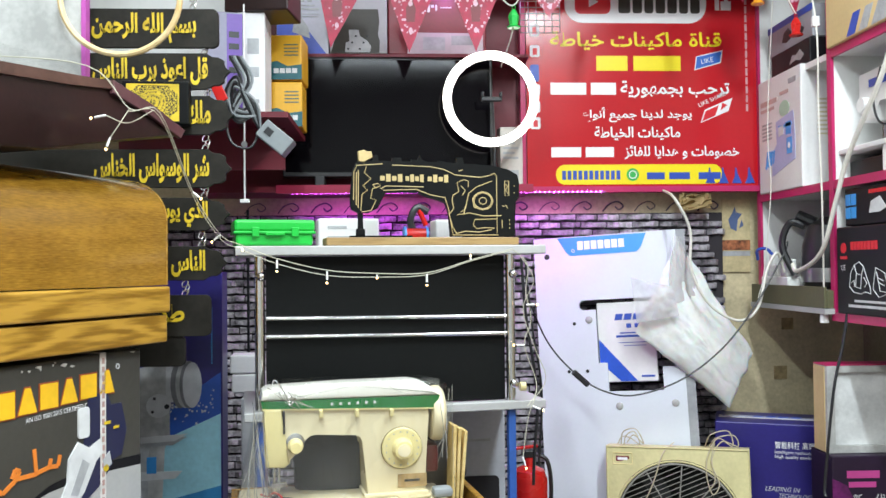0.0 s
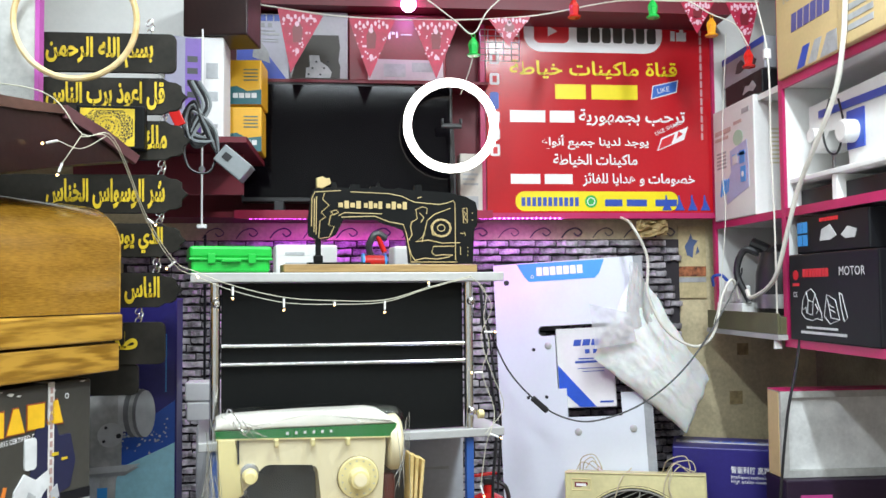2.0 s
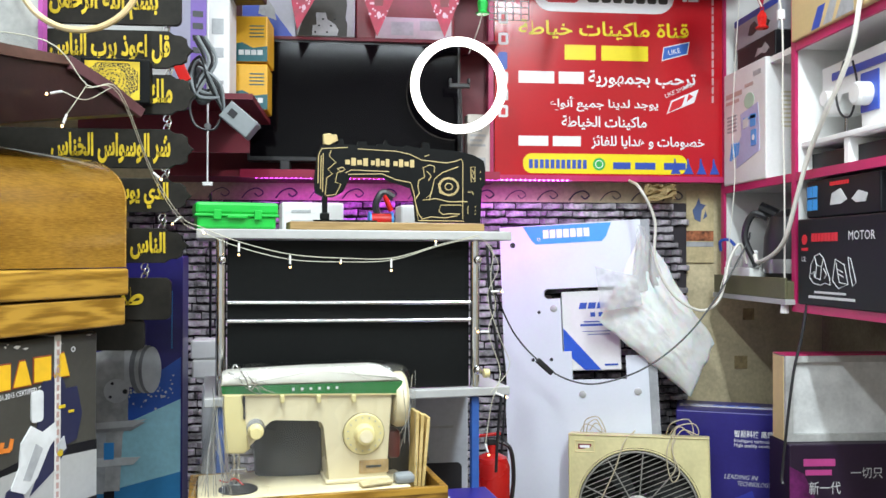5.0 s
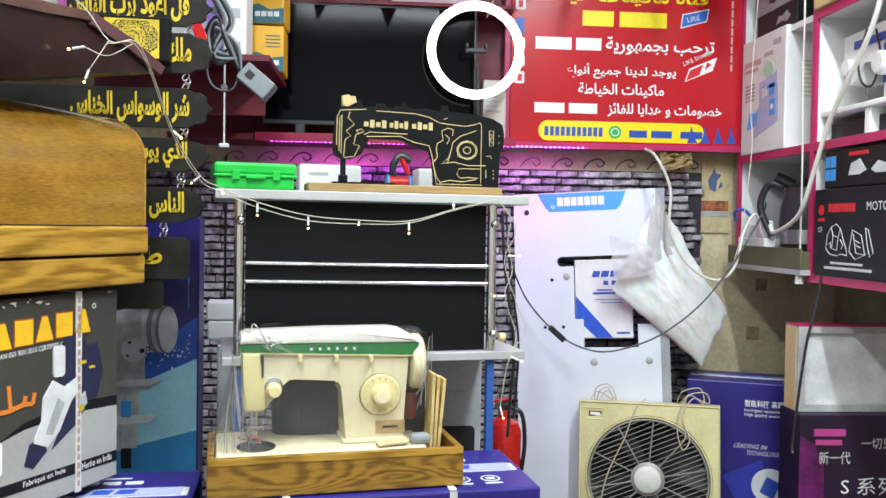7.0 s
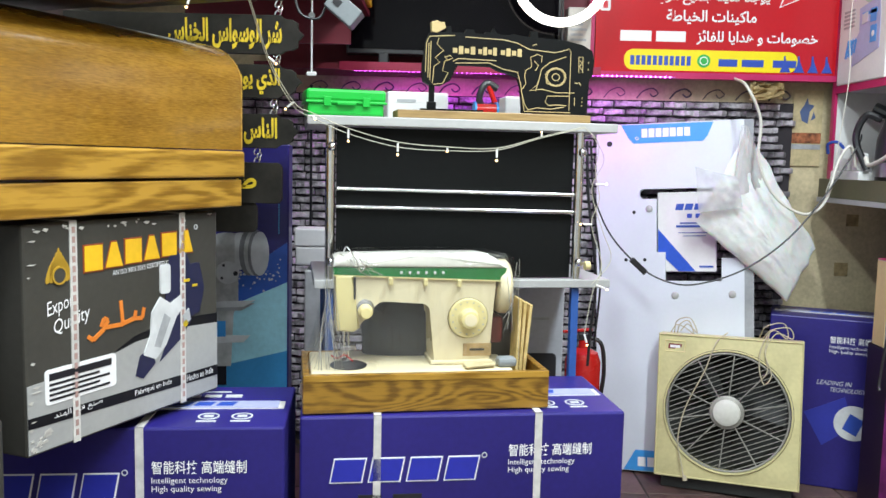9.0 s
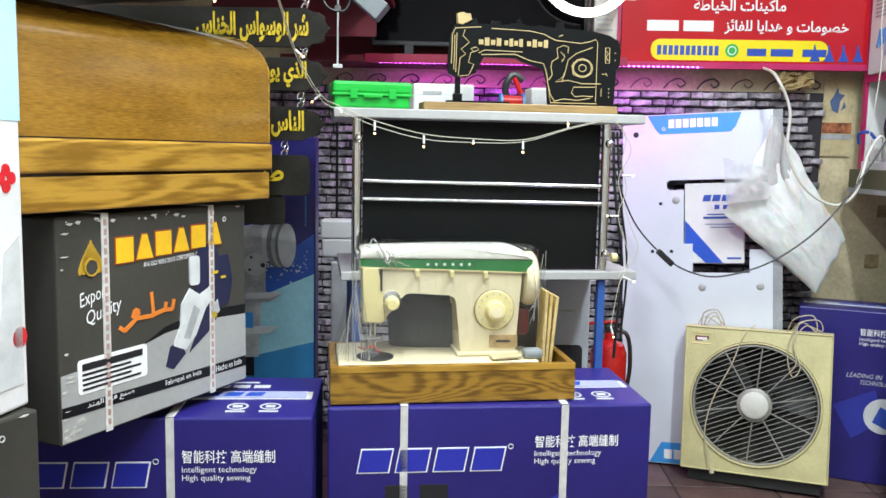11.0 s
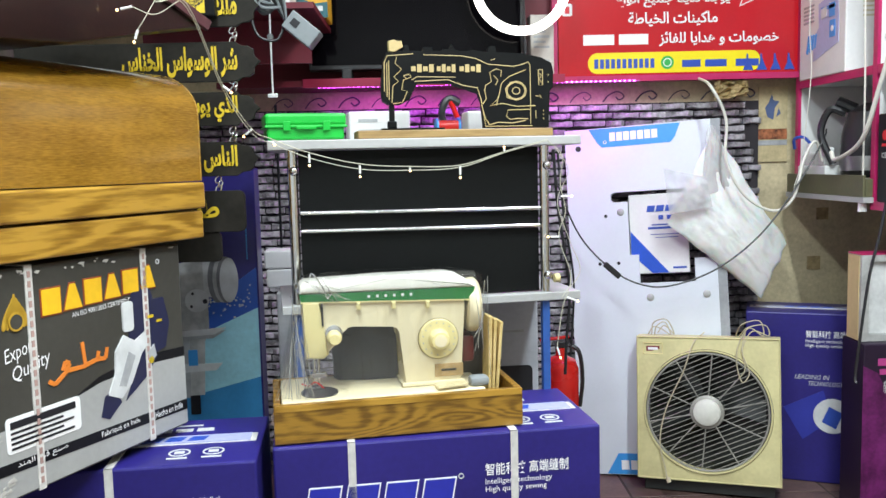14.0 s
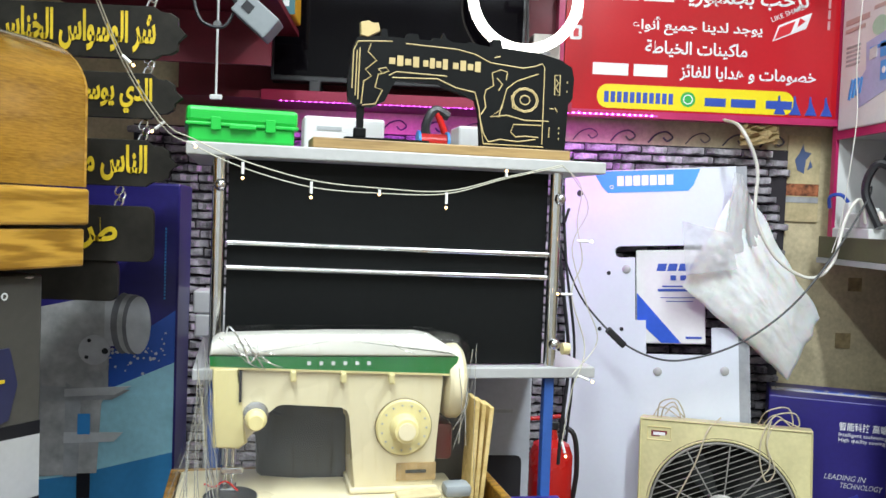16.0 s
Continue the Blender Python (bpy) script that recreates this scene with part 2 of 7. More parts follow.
LANO = M("orange lantern plastic", (0.8, 0.33, 0.02), 0.25)

# ---- mesh helpers ----


def thing(name, label, category, loc, rz=0, group="", m=None, kind=""):
    ob = new(name)
    ob.empty_display_size = 0.05
    ob.matrix_world = m if m else pose(*loc, 0, 0, rz)
    return tagged(ob, label, category, group, kind)


def part(name, bm, material, parent=None, label="", smooth=False):
    me = bpy.data.meshes.new(name)
    bmesh.ops.recalc_face_normals(bm, faces=bm.faces)
    if smooth:
        for f in bm.faces:
            f.smooth = True
    bm.to_mesh(me)
    bm.free()
    me.materials.append(material)
    if smooth:
        me.set_sharp_from_angle(angle=radians(40))
    ob = new(name, me)
    ob.parent = parent
    return tagged(ob, label)


def structure(name, bm, material, label, category, kind="structure"):
    return tagged(part(name, bm, material), label, category, kind=kind)


def box(x0, y0, z0, x1, y1, z1, bev=0.0, bm=None, seg=2):
    b = bmesh.new()
    vs = [b.verts.new(p) for p in ((x0, y0, z0), (x1, y0, z0), (x1, y1, z0), (x0, y1, z0), (x0, y0, z1), (x1, y0, z1), (x1, y1, z1), (x0, y1, z1))]
    for q in ((0, 3, 2, 1), (4, 5, 6, 7), (0, 1, 5, 4), (1, 2, 6, 5), (2, 3, 7, 6), (3, 0, 4, 7)):
        b.faces.new([vs[i] for i in q])
    if bev:
        bmesh.ops.bevel(b, geom=list(b.edges), offset=bev, segments=seg, profile=0.5, affect="EDGES")
    return join(bm, b)


def join(bm, b):
    if bm is None:
        return b
    me = bpy.data.meshes.new("tmp")
    b.to_mesh(me)
    b.free()
    bm.from_mesh(me)
    bpy.data.meshes.remove(me)
    return bm


def moved(b, m):
    b.transform(m)
    return b


def prism(pts, y0, y1, bev=0.0, bm=None):
    """An outline in x, z, thick from y0 (front) to y1."""
    b = bmesh.new()
    fr = [b.verts.new((x, y0, z)) for x, z in pts]
    bk = [b.verts.new((x, y1, z)) for x, z in pts]
    b.faces.new(fr)
    b.faces.new(bk[::-1])
    n = len(pts)
    for i in range(n):
        b.faces.new((fr[i], bk[i], bk[(i + 1) % n], fr[(i + 1) % n]))
    if bev:
        es = [e for e in b.edges if abs(e.verts[0].co.y - e.verts[1].co.y) < 1e-6]
        bmesh.ops.bevel(b, geom=es, offset=bev, segments=3, profile=0.5, affect="EDGES")
    return join(bm, b)


def cyl(p0, p1, r, seg=16, r2=None, bm=None):
    b = bmesh.new()
    p0, p1 = Vector(p0), Vector(p1)
    d = p1 - p0
    m = Matrix.Translation((p0 + p1) / 2) @ d.to_track_quat("Z", "Y").to_matrix().to_4x4()
    bmesh.ops.create_cone(b, cap_ends=True, segments=seg, radius1=r, radius2=r if r2 is None else r2, depth=d.length, matrix=m)
    return join(bm, b)


def ball(c, r, bm=None, sx=1, sy=1, sz=1, seg=14):
    b = bmesh.new()
    bmesh.ops.create_uvsphere(b, u_segments=seg, v_segments=max(6, seg // 2), radius=r, matrix=Matrix.Translation(c) @ Matrix.Diagonal((sx, sy, sz, 1)))
    return join(bm, b)


def lathe(profile, m, seg=32, bm=None):
    """A profile of (r, h) turned round the z axis, then placed by m."""
    b = bmesh.new()
    rings = [[b.verts.new((r * math.cos(6.28319 * i / seg), r * math.sin(6.28319 * i / seg), h)) for i in range(seg)] for r, h in profile]
    for a, c in zip(rings, rings[1:]):
        for i in range(seg):
            b.faces.new((a[i], a[(i + 1) % seg], c[(i + 1) % seg], c[i]))
    b.faces.new(rings[0][::-1])
    b.faces.new(rings[-1])
    b.transform(m)
    return join(bm, b)


def smooth_path(pts, n=6):
    ps = [Vector(p) for p in pts]
    ps = [2 * ps[0] - ps[1]] + ps + [2 * ps[-1] - ps[-2]]
    out = []
    for i in range(1, len(ps) - 2):
        a, b, c, d = ps[i - 1:i + 3]
        for k in range(n):
            t = k / n
            out.append(0.5 * (2 * b + (c - a) * t + (2 * a - 5 * b + 4 * c - d) * t * t + (3 * b - a - 3 * c + d) * t ** 3))
    return out + [ps[-2]]


def tube(pts, r, seg=6, n=6, bm=None, closed=False):
    b = bmesh.new()
    ps = smooth_path(pts, n) if n > 1 else [Vector(p) for p in pts]
    rings = []
    for i, p in enumerate(ps):
        d = (ps[min(i + 1, len(ps) - 1)] - ps[max(i - 1, 0)]).normalized()
        u = d.orthogonal().normalized() if not rings else (u - d * u.dot(d)).normalized()
        w = d.cross(u)
        rings.append([b.verts.new(p + r * (math.cos(6.28319 * k / seg) * u + math.sin(6.28319 * k / seg) * w)) for k in range(seg)])
    for a, c in zip(rings, rings[1:]):
        for k in range(seg):
            b.faces.new((a[k], a[(k + 1) % seg], c[(k + 1) % seg], c[k]))
    b.faces.new(rings[0][::-1])
    b.faces.new(rings[-1])
    return join(bm, b)


FRONT = Matrix.Identity(4)


def on_top(h):
    """Prints given in x, z go onto the top at height h: z becomes depth."""
    return Matrix.Translation((0, 0, h)) @ Matrix.Rotation(radians(-90), 4, "X")


SPLIT = {"brand_block", "brand_outline", "letter_block", "side_icon_mark", "gold_corner", "name_bar", "number_bar", "side_icon", "blue_motif", "map_shade", "top_mark", "globe_land", "small_square", "motor_picture", "pedal_picture", "stripe_grey", "title_bar", "blue_squares", "striped_cloth", "pink_bar", "thumb_mark", "picture_arm", "red_flower", "picture_accent", "side_writing", "small_writing", "label_writing", "picture_shade", "machine_picture_dark", "machine_picture_pale", "picture_brass", "flame_mark", "picture_mark", "picture_hole", "flag_dots", "brand_mark"}


def printed(parent, name, polys, material, m=FRONT, lift=0.0012, label=""):
    if name in SPLIT:
        for pts in polys:
            ob = part(name, moved(prism(pts, -lift, 0.0004), m), material, parent, label)
        return ob
    bm = bmesh.new()
    for pts in polys:
        prism(pts, -lift, 0.0004, bm=bm)
    return part(name, moved(bm, m), material, parent, label)


def rect(x0, z0, x1, z1, slant=0.0):
    return [(x0, z0), (x1, z0), (x1 + slant, z1), (x0 + slant, z1)]


def blocks(n, x, z, w, h, gap=0.18, slant=0.0):
    """n letter-sized plain blocks."""
    s = w / n
    return [rect(x + i * s, z, x + (i + 1 - gap) * s, z + h, slant) for i in range(n)]


def disc(x, z, r, n=28, rx=None):
    return [(x + (rx or r) * math.cos(6.28319 * i / n), z + r * math.sin(6.28319 * i / n)) for i in range(n)]


def ring_polys(x, z, r0, r1, n=32):
    out = []
    for i in range(n):
        a, b = 6.28319 * i / n, 6.28319 * (i + 1) / n
        out.append([(x + r0 * math.cos(a), z + r0 * math.sin(a)), (x + r1 * math.cos(a), z + r1 * math.sin(a)), (x + r1 * math.cos(b), z + r1 * math.sin(b)), (x + r0 * math.cos(b), z + r0 * math.sin(b))])
    return out


def strokes(parent, name, lines, w, material, y, label="tan engraved line"):
    """Each line of x, z points becomes one thin raised stroke."""
    for ln in lines:
        part(name, tube([(x, y, z) for x, z in ln], w / 2, 5, 1), material, parent, label)


FORMS = {}
for letter, code, count in (("\u0627", 0xFE8D, 2), ("\u0628", 0xFE8F, 4), ("\u0629", 0xFE93, 2), ("\u062a", 0xFE95, 4), ("\u062c", 0xFE9D, 4), ("\u062d", 0xFEA1, 4), ("\u062e", 0xFEA5, 4),
                            ("\u062f", 0xFEA9, 2), ("\u0630", 0xFEAB, 2), ("\u0631", 0xFEAD, 2), ("\u0632", 0xFEAF, 2), ("\u0633", 0xFEB1, 4), ("\u0634", 0xFEB5, 4), ("\u0635", 0xFEB9, 4),
                            ("\u0637", 0xFEC1, 4), ("\u0639", 0xFEC9, 4), ("\u0641", 0xFED1, 4), ("\u0642", 0xFED5, 4), ("\u0643", 0xFED9, 4), ("\u0644", 0xFEDD, 4), ("\u0645", 0xFEE1, 4),
                            ("\u0646", 0xFEE5, 4), ("\u0647", 0xFEE9, 4), ("\u0648", 0xFEED, 2), ("\u064a", 0xFEF1, 4), ("\u0623", 0xFE83, 2), ("\u0626", 0xFE89, 4)):
    FORMS[letter] = (code, count)


def arabic(s):
    """Joined letter shapes, in the order in which they stand from left to right."""
    out = []
    for w in s.split(" "):
        shaped = ""
        for i, ch in enumerate(w):
            if ch not in FORMS:
                shaped += ch
                continue
            code, count = FORMS[ch]
            before = i > 0 and w[i - 1] in FORMS and FORMS[w[i - 1]][1] == 4
            after = i + 1 < len(w) and w[i + 1] in FORMS and count == 4
            shaped += chr(code + (3 if before and after else 1 if before else 2 if after else 0))
        out.append(shaped[::-1])
    return " ".join(out[::-1])


def lettering(parent, s, x, z, height, material, width=None, m=FRONT, lift=0.0014, turn=0.0, slant=0.0, bold=0.0, name="lettering"):
    """Words centred on x, z of a front face; width squeezes or stretches them."""
    cu = bpy.data.curves.new("words", "FONT")
    cu.body, cu.resolution_u, cu.extrude, cu.offset, cu.shear = s, 2, 0.0, bold, slant
    ob = new("words", cu)
    bpy.context.view_layer.update()
    me = bpy.data.meshes.new_from_object(ob.evaluated_get(bpy.context.evaluated_depsgraph_get()))
    bpy.data.objects.remove(ob)
    bpy.data.curves.remove(cu)
    xs, ys = [v.co.x for v in me.vertices], [v.co.y for v in me.vertices]
    k = height / (max(ys) - min(ys))
    kx = width / (max(xs) - min(xs)) if width else k
    me.transform(m @ Matrix.Translation((x, -lift, z)) @ Matrix.Rotation(radians(turn), 4, "Y") @ Matrix.Rotation(radians(90), 4, "X")
                 @ Matrix.Diagonal((kx, k, 1, 1)) @ Matrix.Translation((-(max(xs) + min(xs)) / 2, -(max(ys) + min(ys)) / 2, 0)))
    me.materials.clear()
    me.materials.append(material)
    if height < 0.03:
        ob = new(name, me)
        ob.parent = parent
        return ob
    # one object for each word: pieces whose gap is narrower than a space belong together
    inv = m.inverted()
    bm = bmesh.new()
    bm.from_mesh(me)
    bpy.data.meshes.remove(me)
    seen, spans = set(), []
    for v in bm.verts:
        if v in seen:
            continue
        stack, island = [v], []
        seen.add(v)
        while stack:
            q = stack.pop()
            island.append(q)
            for e in q.link_edges:
                o = e.other_vert(q)
                if o not in seen:
                    seen.add(o)
                    stack.append(o)
        us = [(inv @ q.co).x for q in island]
        spans.append((min(us), max(us), {f for q in island for f in q.link_faces}))
    spans.sort(key=lambda r: r[0])
    words = []
    for a, b, fs in spans:
        if words and a < words[-1][1] + 0.16 * height:
            words[-1][1] = max(words[-1][1], b)
            words[-1][2] |= fs
        else:
            words.append([a, b, set(fs)])
    for _, _, fs in words:
        wm_ = bmesh.new()
        copy_of = {}
        for f in sorted(fs, key=lambda f: f.index):
            wm_.faces.new([copy_of.setdefault(q, wm_.verts.new(q.co)) if q not in copy_of else copy_of[q] for q in f.verts])
        me = bpy.data.meshes.new(name)
        wm_.to_mesh(me)
        wm_.free()
        me.materials.append(material)
        ob = new(name, me)
        ob.parent = parent
    bm.free()
    return ob


def carton(name, label, loc, rz, w, d, h, material, straps=(), m=None, group="", seam=True, bev=0.004):
    t = thing(name, label, "box", loc, rz, group, m)
    part("body", box(0, 0, 0, w, d, h, bev), material, t)
    if seam:
        part("tape", box(0.01, d / 2 - 0.022, h, w - 0.01, d / 2 + 0.022, h + 0.0008), STRAP, t, "packing tape on the lid seam")
    for x in straps:
        bm = box(x, -0.002, 0.0, x + 0.013, -0.0003, h + 0.002)
        box(x, -0.002, h + 0.0003, x + 0.013, d, h + 0.002, bm=bm)
        part("strap", bm, STRAP, t, "white plastic strapping band")
    return t

# ---- the shop's shell ----
structure("floor", box(-1.35, -1.2, FLOOR - 0.1, 1.75, 3.4, FLOOR - 0.004), GROUT, "dark dirty floor bed between the tiles", "floor")
structure("wall_north", box(-1.35, 3.24, FLOOR, 1.75, 3.4, CEIL), PLASTER, "stained beige plaster back wall", "wall")
structure("wall_east", box(1.62, -1.2, FLOOR, 1.75, 3.24, CEIL), OLIVEW, "worn olive brown side wall", "wall")
structure("wall_west", box(-1.35, -1.2, FLOOR, -1.22, 3.24, CEIL), OFFWHITE, "dusty white side wall", "wall")
structure("wall_south", box(-1.22, -1.2, FLOOR, 1.62, -1.07, CEIL), OFFWHITE, "dusty white wall", "wall")
structure("ceiling", box(-1.35, -1.2, CEIL, 1.75, 3.4, CEIL + 0.1), CEILM, "white painted ceiling", "ceiling")

# ---- back alcove above the stone cladding ----
alc = thing("wall_shelf", "magenta edged shelf board along the back wall under the television", "shelf", (0, 0, 0), kind="structure")
part("board", box(-0.62, 2.98, 1.46, 0.43, 3.198, 1.478), REDBOARD, alc)
part("edging", box(-0.36, 2.972, 1.456, 0.43, 2.979, 1.482), M("dark crimson edging", (0.3, 0.008, 0.045), 0.4), alc, "dark crimson edging strip")
part("back_panel", box(-0.62, 3.185, 1.479, 0.43, 3.198, 2.13), REDBOARD, alc, "dark red lining panel")
part("top_board", box(-0.62, 3.03, 1.89, 0.43, 3.184, 1.8995), REDBOARD, alc)
# The beam takes the dark lining red, which paints in the shadow on it.
part("top_beam", box(-0.62, 2.98, 2.12, 1.22, 3.198, 2.16), REDBOARD, alc, "magenta beam over the upper shelf, coloured darker for its shadow")

# ---- television ----
tv = thing("television", "flat black television with a glossy dark screen on the wall shelf", "television", (-0.345, 3.02, 1.5), 2)
part("case", box(0, 0, 0.012, 0.66, 0.05, 0.388, 0.004), BLACKP, tv)
part("screen", box(0.009, -0.0025, 0.027, 0.651, 0.0, 0.38), SCREEN, tv, "glossy black screen")
part("stand_foot", box(0.1, -0.03, -0.0215, 0.13, 0.09, 0.0115, 0.003), BLACKP, tv)
part("stand_foot", box(0.53, -0.03, -0.0215, 0.56, 0.09, 0.0115, 0.003), BLACKP, tv)

c = carton("small_box", "pale printed box standing beside the television on the shelf", (0.342, 3.09, 1.4785), 3, 0.075, 0.06, 0.2, M("pale warm carton", (0.6, 0.56, 0.5), 0.5), seam=False)
printed(c, "small_writing", [rect(0.01, 0.16 - 0.016 * i, 0.06 - 0.012 * (i % 2), 0.167 - 0.016 * i) for i in range(5)] + [rect(0.012, 0.02, 0.06, 0.06)], INKGR)

# ---- banner ----
ban = thing("banner", "red vinyl banner with white and yellow writing on the wall", "banner", (0.44, 3.15, 1.49))
BW, BH = 0.778, 0.68
part("sheet", box(0, 0, 0, BW, 0.006, BH), BANNER, ban)
part("edge_strip", box(-0.004, -0.012, -0.02, BW + 0.002, 0.03, -0.001), PINK, ban, "magenta wooden strip under the banner")
part("edge_strip", box(-0.022, -0.012, -0.02, -0.005, 0.03, BH), PINK, ban, "magenta wooden strip beside the banner")
W_, Y_ = INKW, INKY


def round_rect(x0, z0, x1, z1, r, n=6):
    out = []
    for cx, cz, a0 in ((x1 - r, z0 + r, -90), (x1 - r, z1 - r, 0), (x0 + r, z1 - r, 90), (x0 + r, z0 + r, 180)):
        out += [(cx + r * math.cos(radians(a0 + 90 * i / n)), cz + r * math.sin(radians(a0 + 90 * i / n))) for i in range(n + 1)]
    return out


printed(ban, "white_plate", [round_rect(0.13, 0.545, 0.61, 0.72, 0.06)], W_)
printed(ban, "play_badge", [round_rect(0.165, 0.575, 0.285, 0.655, 0.02)], INKR, lift=0.002)
printed(ban, "play_mark", [[(0.212, 0.597), (0.212, 0.634), (0.245, 0.6155)]], W_, lift=0.0028)
printed(ban, "letter_block", [round_rect(*r, 0.008, 3) for r in ((0.312, 0.578, 0.352, 0.65), (0.36, 0.578, 0.392, 0.63), (0.4, 0.578, 0.43, 0.63), (0.438, 0.578, 0.47, 0.65), (0.478, 0.578, 0.51, 0.63), (0.518, 0.578, 0.548, 0.655), (0.556, 0.578, 0.588, 0.63))], CARTG, lift=0.002)
lettering(ban, arabic("\u0642\u0646\u0627\u0629 \u0645\u0627\u0643\u064a\u0646\u0627\u062a \u062e\u064a\u0627\u0637\u0629"), 0.37, 0.485, 0.062, Y_, 0.58, bold=0.02)
printed(ban, "name_bar", [rect(0.235, 0.385, 0.34, 0.435), rect(0.36, 0.385, 0.52, 0.435)], Y_)
lettering(ban, arabic("\u062a\u0631\u062d\u0628 \u0628\u062c\u0645\u0647\u0648\u0631\u064a\u0629"), 0.5, 0.323, 0.058, W_, 0.37, bold=0.02)
printed(ban, "name_bar", [rect(0.08, 0.305, 0.2, 0.345), rect(0.215, 0.305, 0.3, 0.345)], W_)
lettering(ban, arabic("\u064a\u0648\u062c\u062f \u0644\u062f\u064a\u0646\u0627 \u062c\u0645\u064a\u0639 \u0623\u0646\u0648\u0627\u0639"), 0.37, 0.238, 0.05, W_, 0.37, bold=0.02)
lettering(ban, arabic("\u0645\u0627\u0643\u064a\u0646\u0627\u062a \u0627\u0644\u062e\u064a\u0627\u0637\u0629"), 0.37, 0.176, 0.046, W_, 0.29, bold=0.02)
lettering(ban, arabic("\u062e\u0635\u0648\u0645\u0627\u062a \u0648 \u0647\u062f\u0627\u064a\u0627 \u0644\u0644\u0641\u0627\u0626\u0632"), 0.52, 0.112, 0.046, W_, 0.39, bold=0.02)
printed(ban, "name_bar", [rect(0.08, 0.097, 0.18, 0.13), rect(0.195, 0.097, 0.29, 0.13)], W_)
printed(ban, "yellow_plate", [round_rect(0.095, 0.006, 0.655, 0.072, 0.03)], Y_)
printed(ban, "number_bar", blocks(11, 0.115, 0.022, 0.2, 0.03, 0.3) + [rect(0.4, 0.022, 0.46, 0.045), rect(0.475, 0.022, 0.545, 0.045), rect(0.575, 0.022, 0.65, 0.045)], INKB, lift=0.002)
printed(ban, "green_disc", [disc(0.352, 0.038, 0.021)], INKG, lift=0.002)
printed(ban, "white_disc", ring_polys(0.352, 0.038, 0.011, 0.014, 16), W_, lift=0.0026)
printed(ban, "blue_motif", [[(x - 0.012, 0.008), (x + 0.022, 0.008), (x + 0.012, 0.03), (x + 0.006, 0.045), (x + 0.004, 0.06), (x, 0.06), (x - 0.002, 0.03)] for x in (0.61, 0.655, 0.7, 0.745)], INKB, lift=0.003)
printed(ban, "like_outline", [[(0.567, 0.387), (0.657, 0.412), (0.664, 0.455), (0.573, 0.434)]], W_)
printed(ban, "like_badge", [[(0.57, 0.391), (0.654, 0.415), (0.66, 0.451), (0.576, 0.431)]], M("badge blue", (0.03, 0.13, 0.5), 0.35), lift=0.002)
lettering(ban, "LIKE", 0.61, 0.42, 0.016, W_, lift=0.003, turn=-12)
printed(ban, "share_badge", [[(0.585, 0.21), (0.68, 0.25), (0.695, 0.295), (0.6, 0.255)]], W_)
printed(ban, "share_badge_face", [[(0.59, 0.215), (0.635, 0.235), (0.648, 0.27), (0.603, 0.25)]], INKR, lift=0.002)
lettering(ban, "LIKE SHARE", 0.625, 0.29, 0.014, W_, 0.1, turn=-24)
printed(ban, "thumb_mark", [rect(0.64, 0.59, 0.655, 0.625), rect(0.66, 0.59, 0.695, 0.62), rect(0.672, 0.615, 0.685, 0.645)], W_)
printed(ban, "side_icon", [round_rect(0.012, z, 0.045, z + 0.04, 0.006, 3) for z in (0.5, 0.43, 0.3, 0.245, 0.19)], W_)
printed(ban, "side_icon_blue", [round_rect(0.012, 0.348, 0.042, 0.405, 0.006, 3)], INKB, lift=0.002)
printed(ban, "side_icon_mark", [rect(0.022, z + 0.008, 0.036, z + 0.03) for z in (0.5, 0.43, 0.3, 0.245, 0.19)], INKR, lift=0.0022)
printed(ban, "small_writing", [rect(0.741, 0.25 + 0.03 * i, 0.748, 0.274 + 0.03 * i) for i in range(14)], M("faded pink ink", (0.62, 0.35, 0.36), 0.4))
printed(ban, "share_badge_face", [[(0.642, 0.238), (0.678, 0.253), (0.69, 0.289), (0.654, 0.273)]], INKW, lift=0.0026)
printed(ban, "share_arrow", [[(0.653, 0.252), (0.676, 0.27), (0.66, 0.278)]], INKR, lift=0.0034)

# ---- right shelf unit, along the side wall ----
SX = 1.225
unit = thing("shelf_unit", "white shelf unit with magenta edges filled with cartons", "shelf", (0, 0, 0), kind="structure")
for y in (3.16, 2.68, 1.7):
    part("divider", box(SX + 0.004, y - 0.018, 1.09, 1.615, y, 2.5), WHITE, unit)
    part("edging", box(SX - 0.006, y - 0.02, 1.09, SX + 0.003, y + 0.002, 2.5), PINK, unit, "magenta edge strip")
for z in (1.455, 1.822, 2.3):
    for y0, y1 in ((2.684, 3.138), (1.704, 2.658)):
        part("shelf_board", box(SX + 0.004, y0, z - 0.018, 1.615, y1, z), WHITE, unit)
        if not (z == 1.822 and y0 > 2):
            part("edging", box(SX - 0.006, y0, z - 0.022, SX + 0.003, y1, z + 0.002), PINK, unit, "magenta edge strip")
part("shelf_board", box(SX + 0.004, 1.704, 1.07, 1.615, 2.658, 1.088), WHITE, unit)
part("edging", box(SX - 0.006, 1.704, 1.066, SX + 0.003, 2.68, 1.0895), PINK, unit, "magenta and white edge strip")
part("back_board", box(1.6, 1.7, 1.09, 1.6185, 3.16, 2.5), WHITE, unit)
part("shelf_board", box(1.19, 2.662, 1.085, 1.615, 3.16, 1.1), GREYMET, unit, "grey lower shelf board")

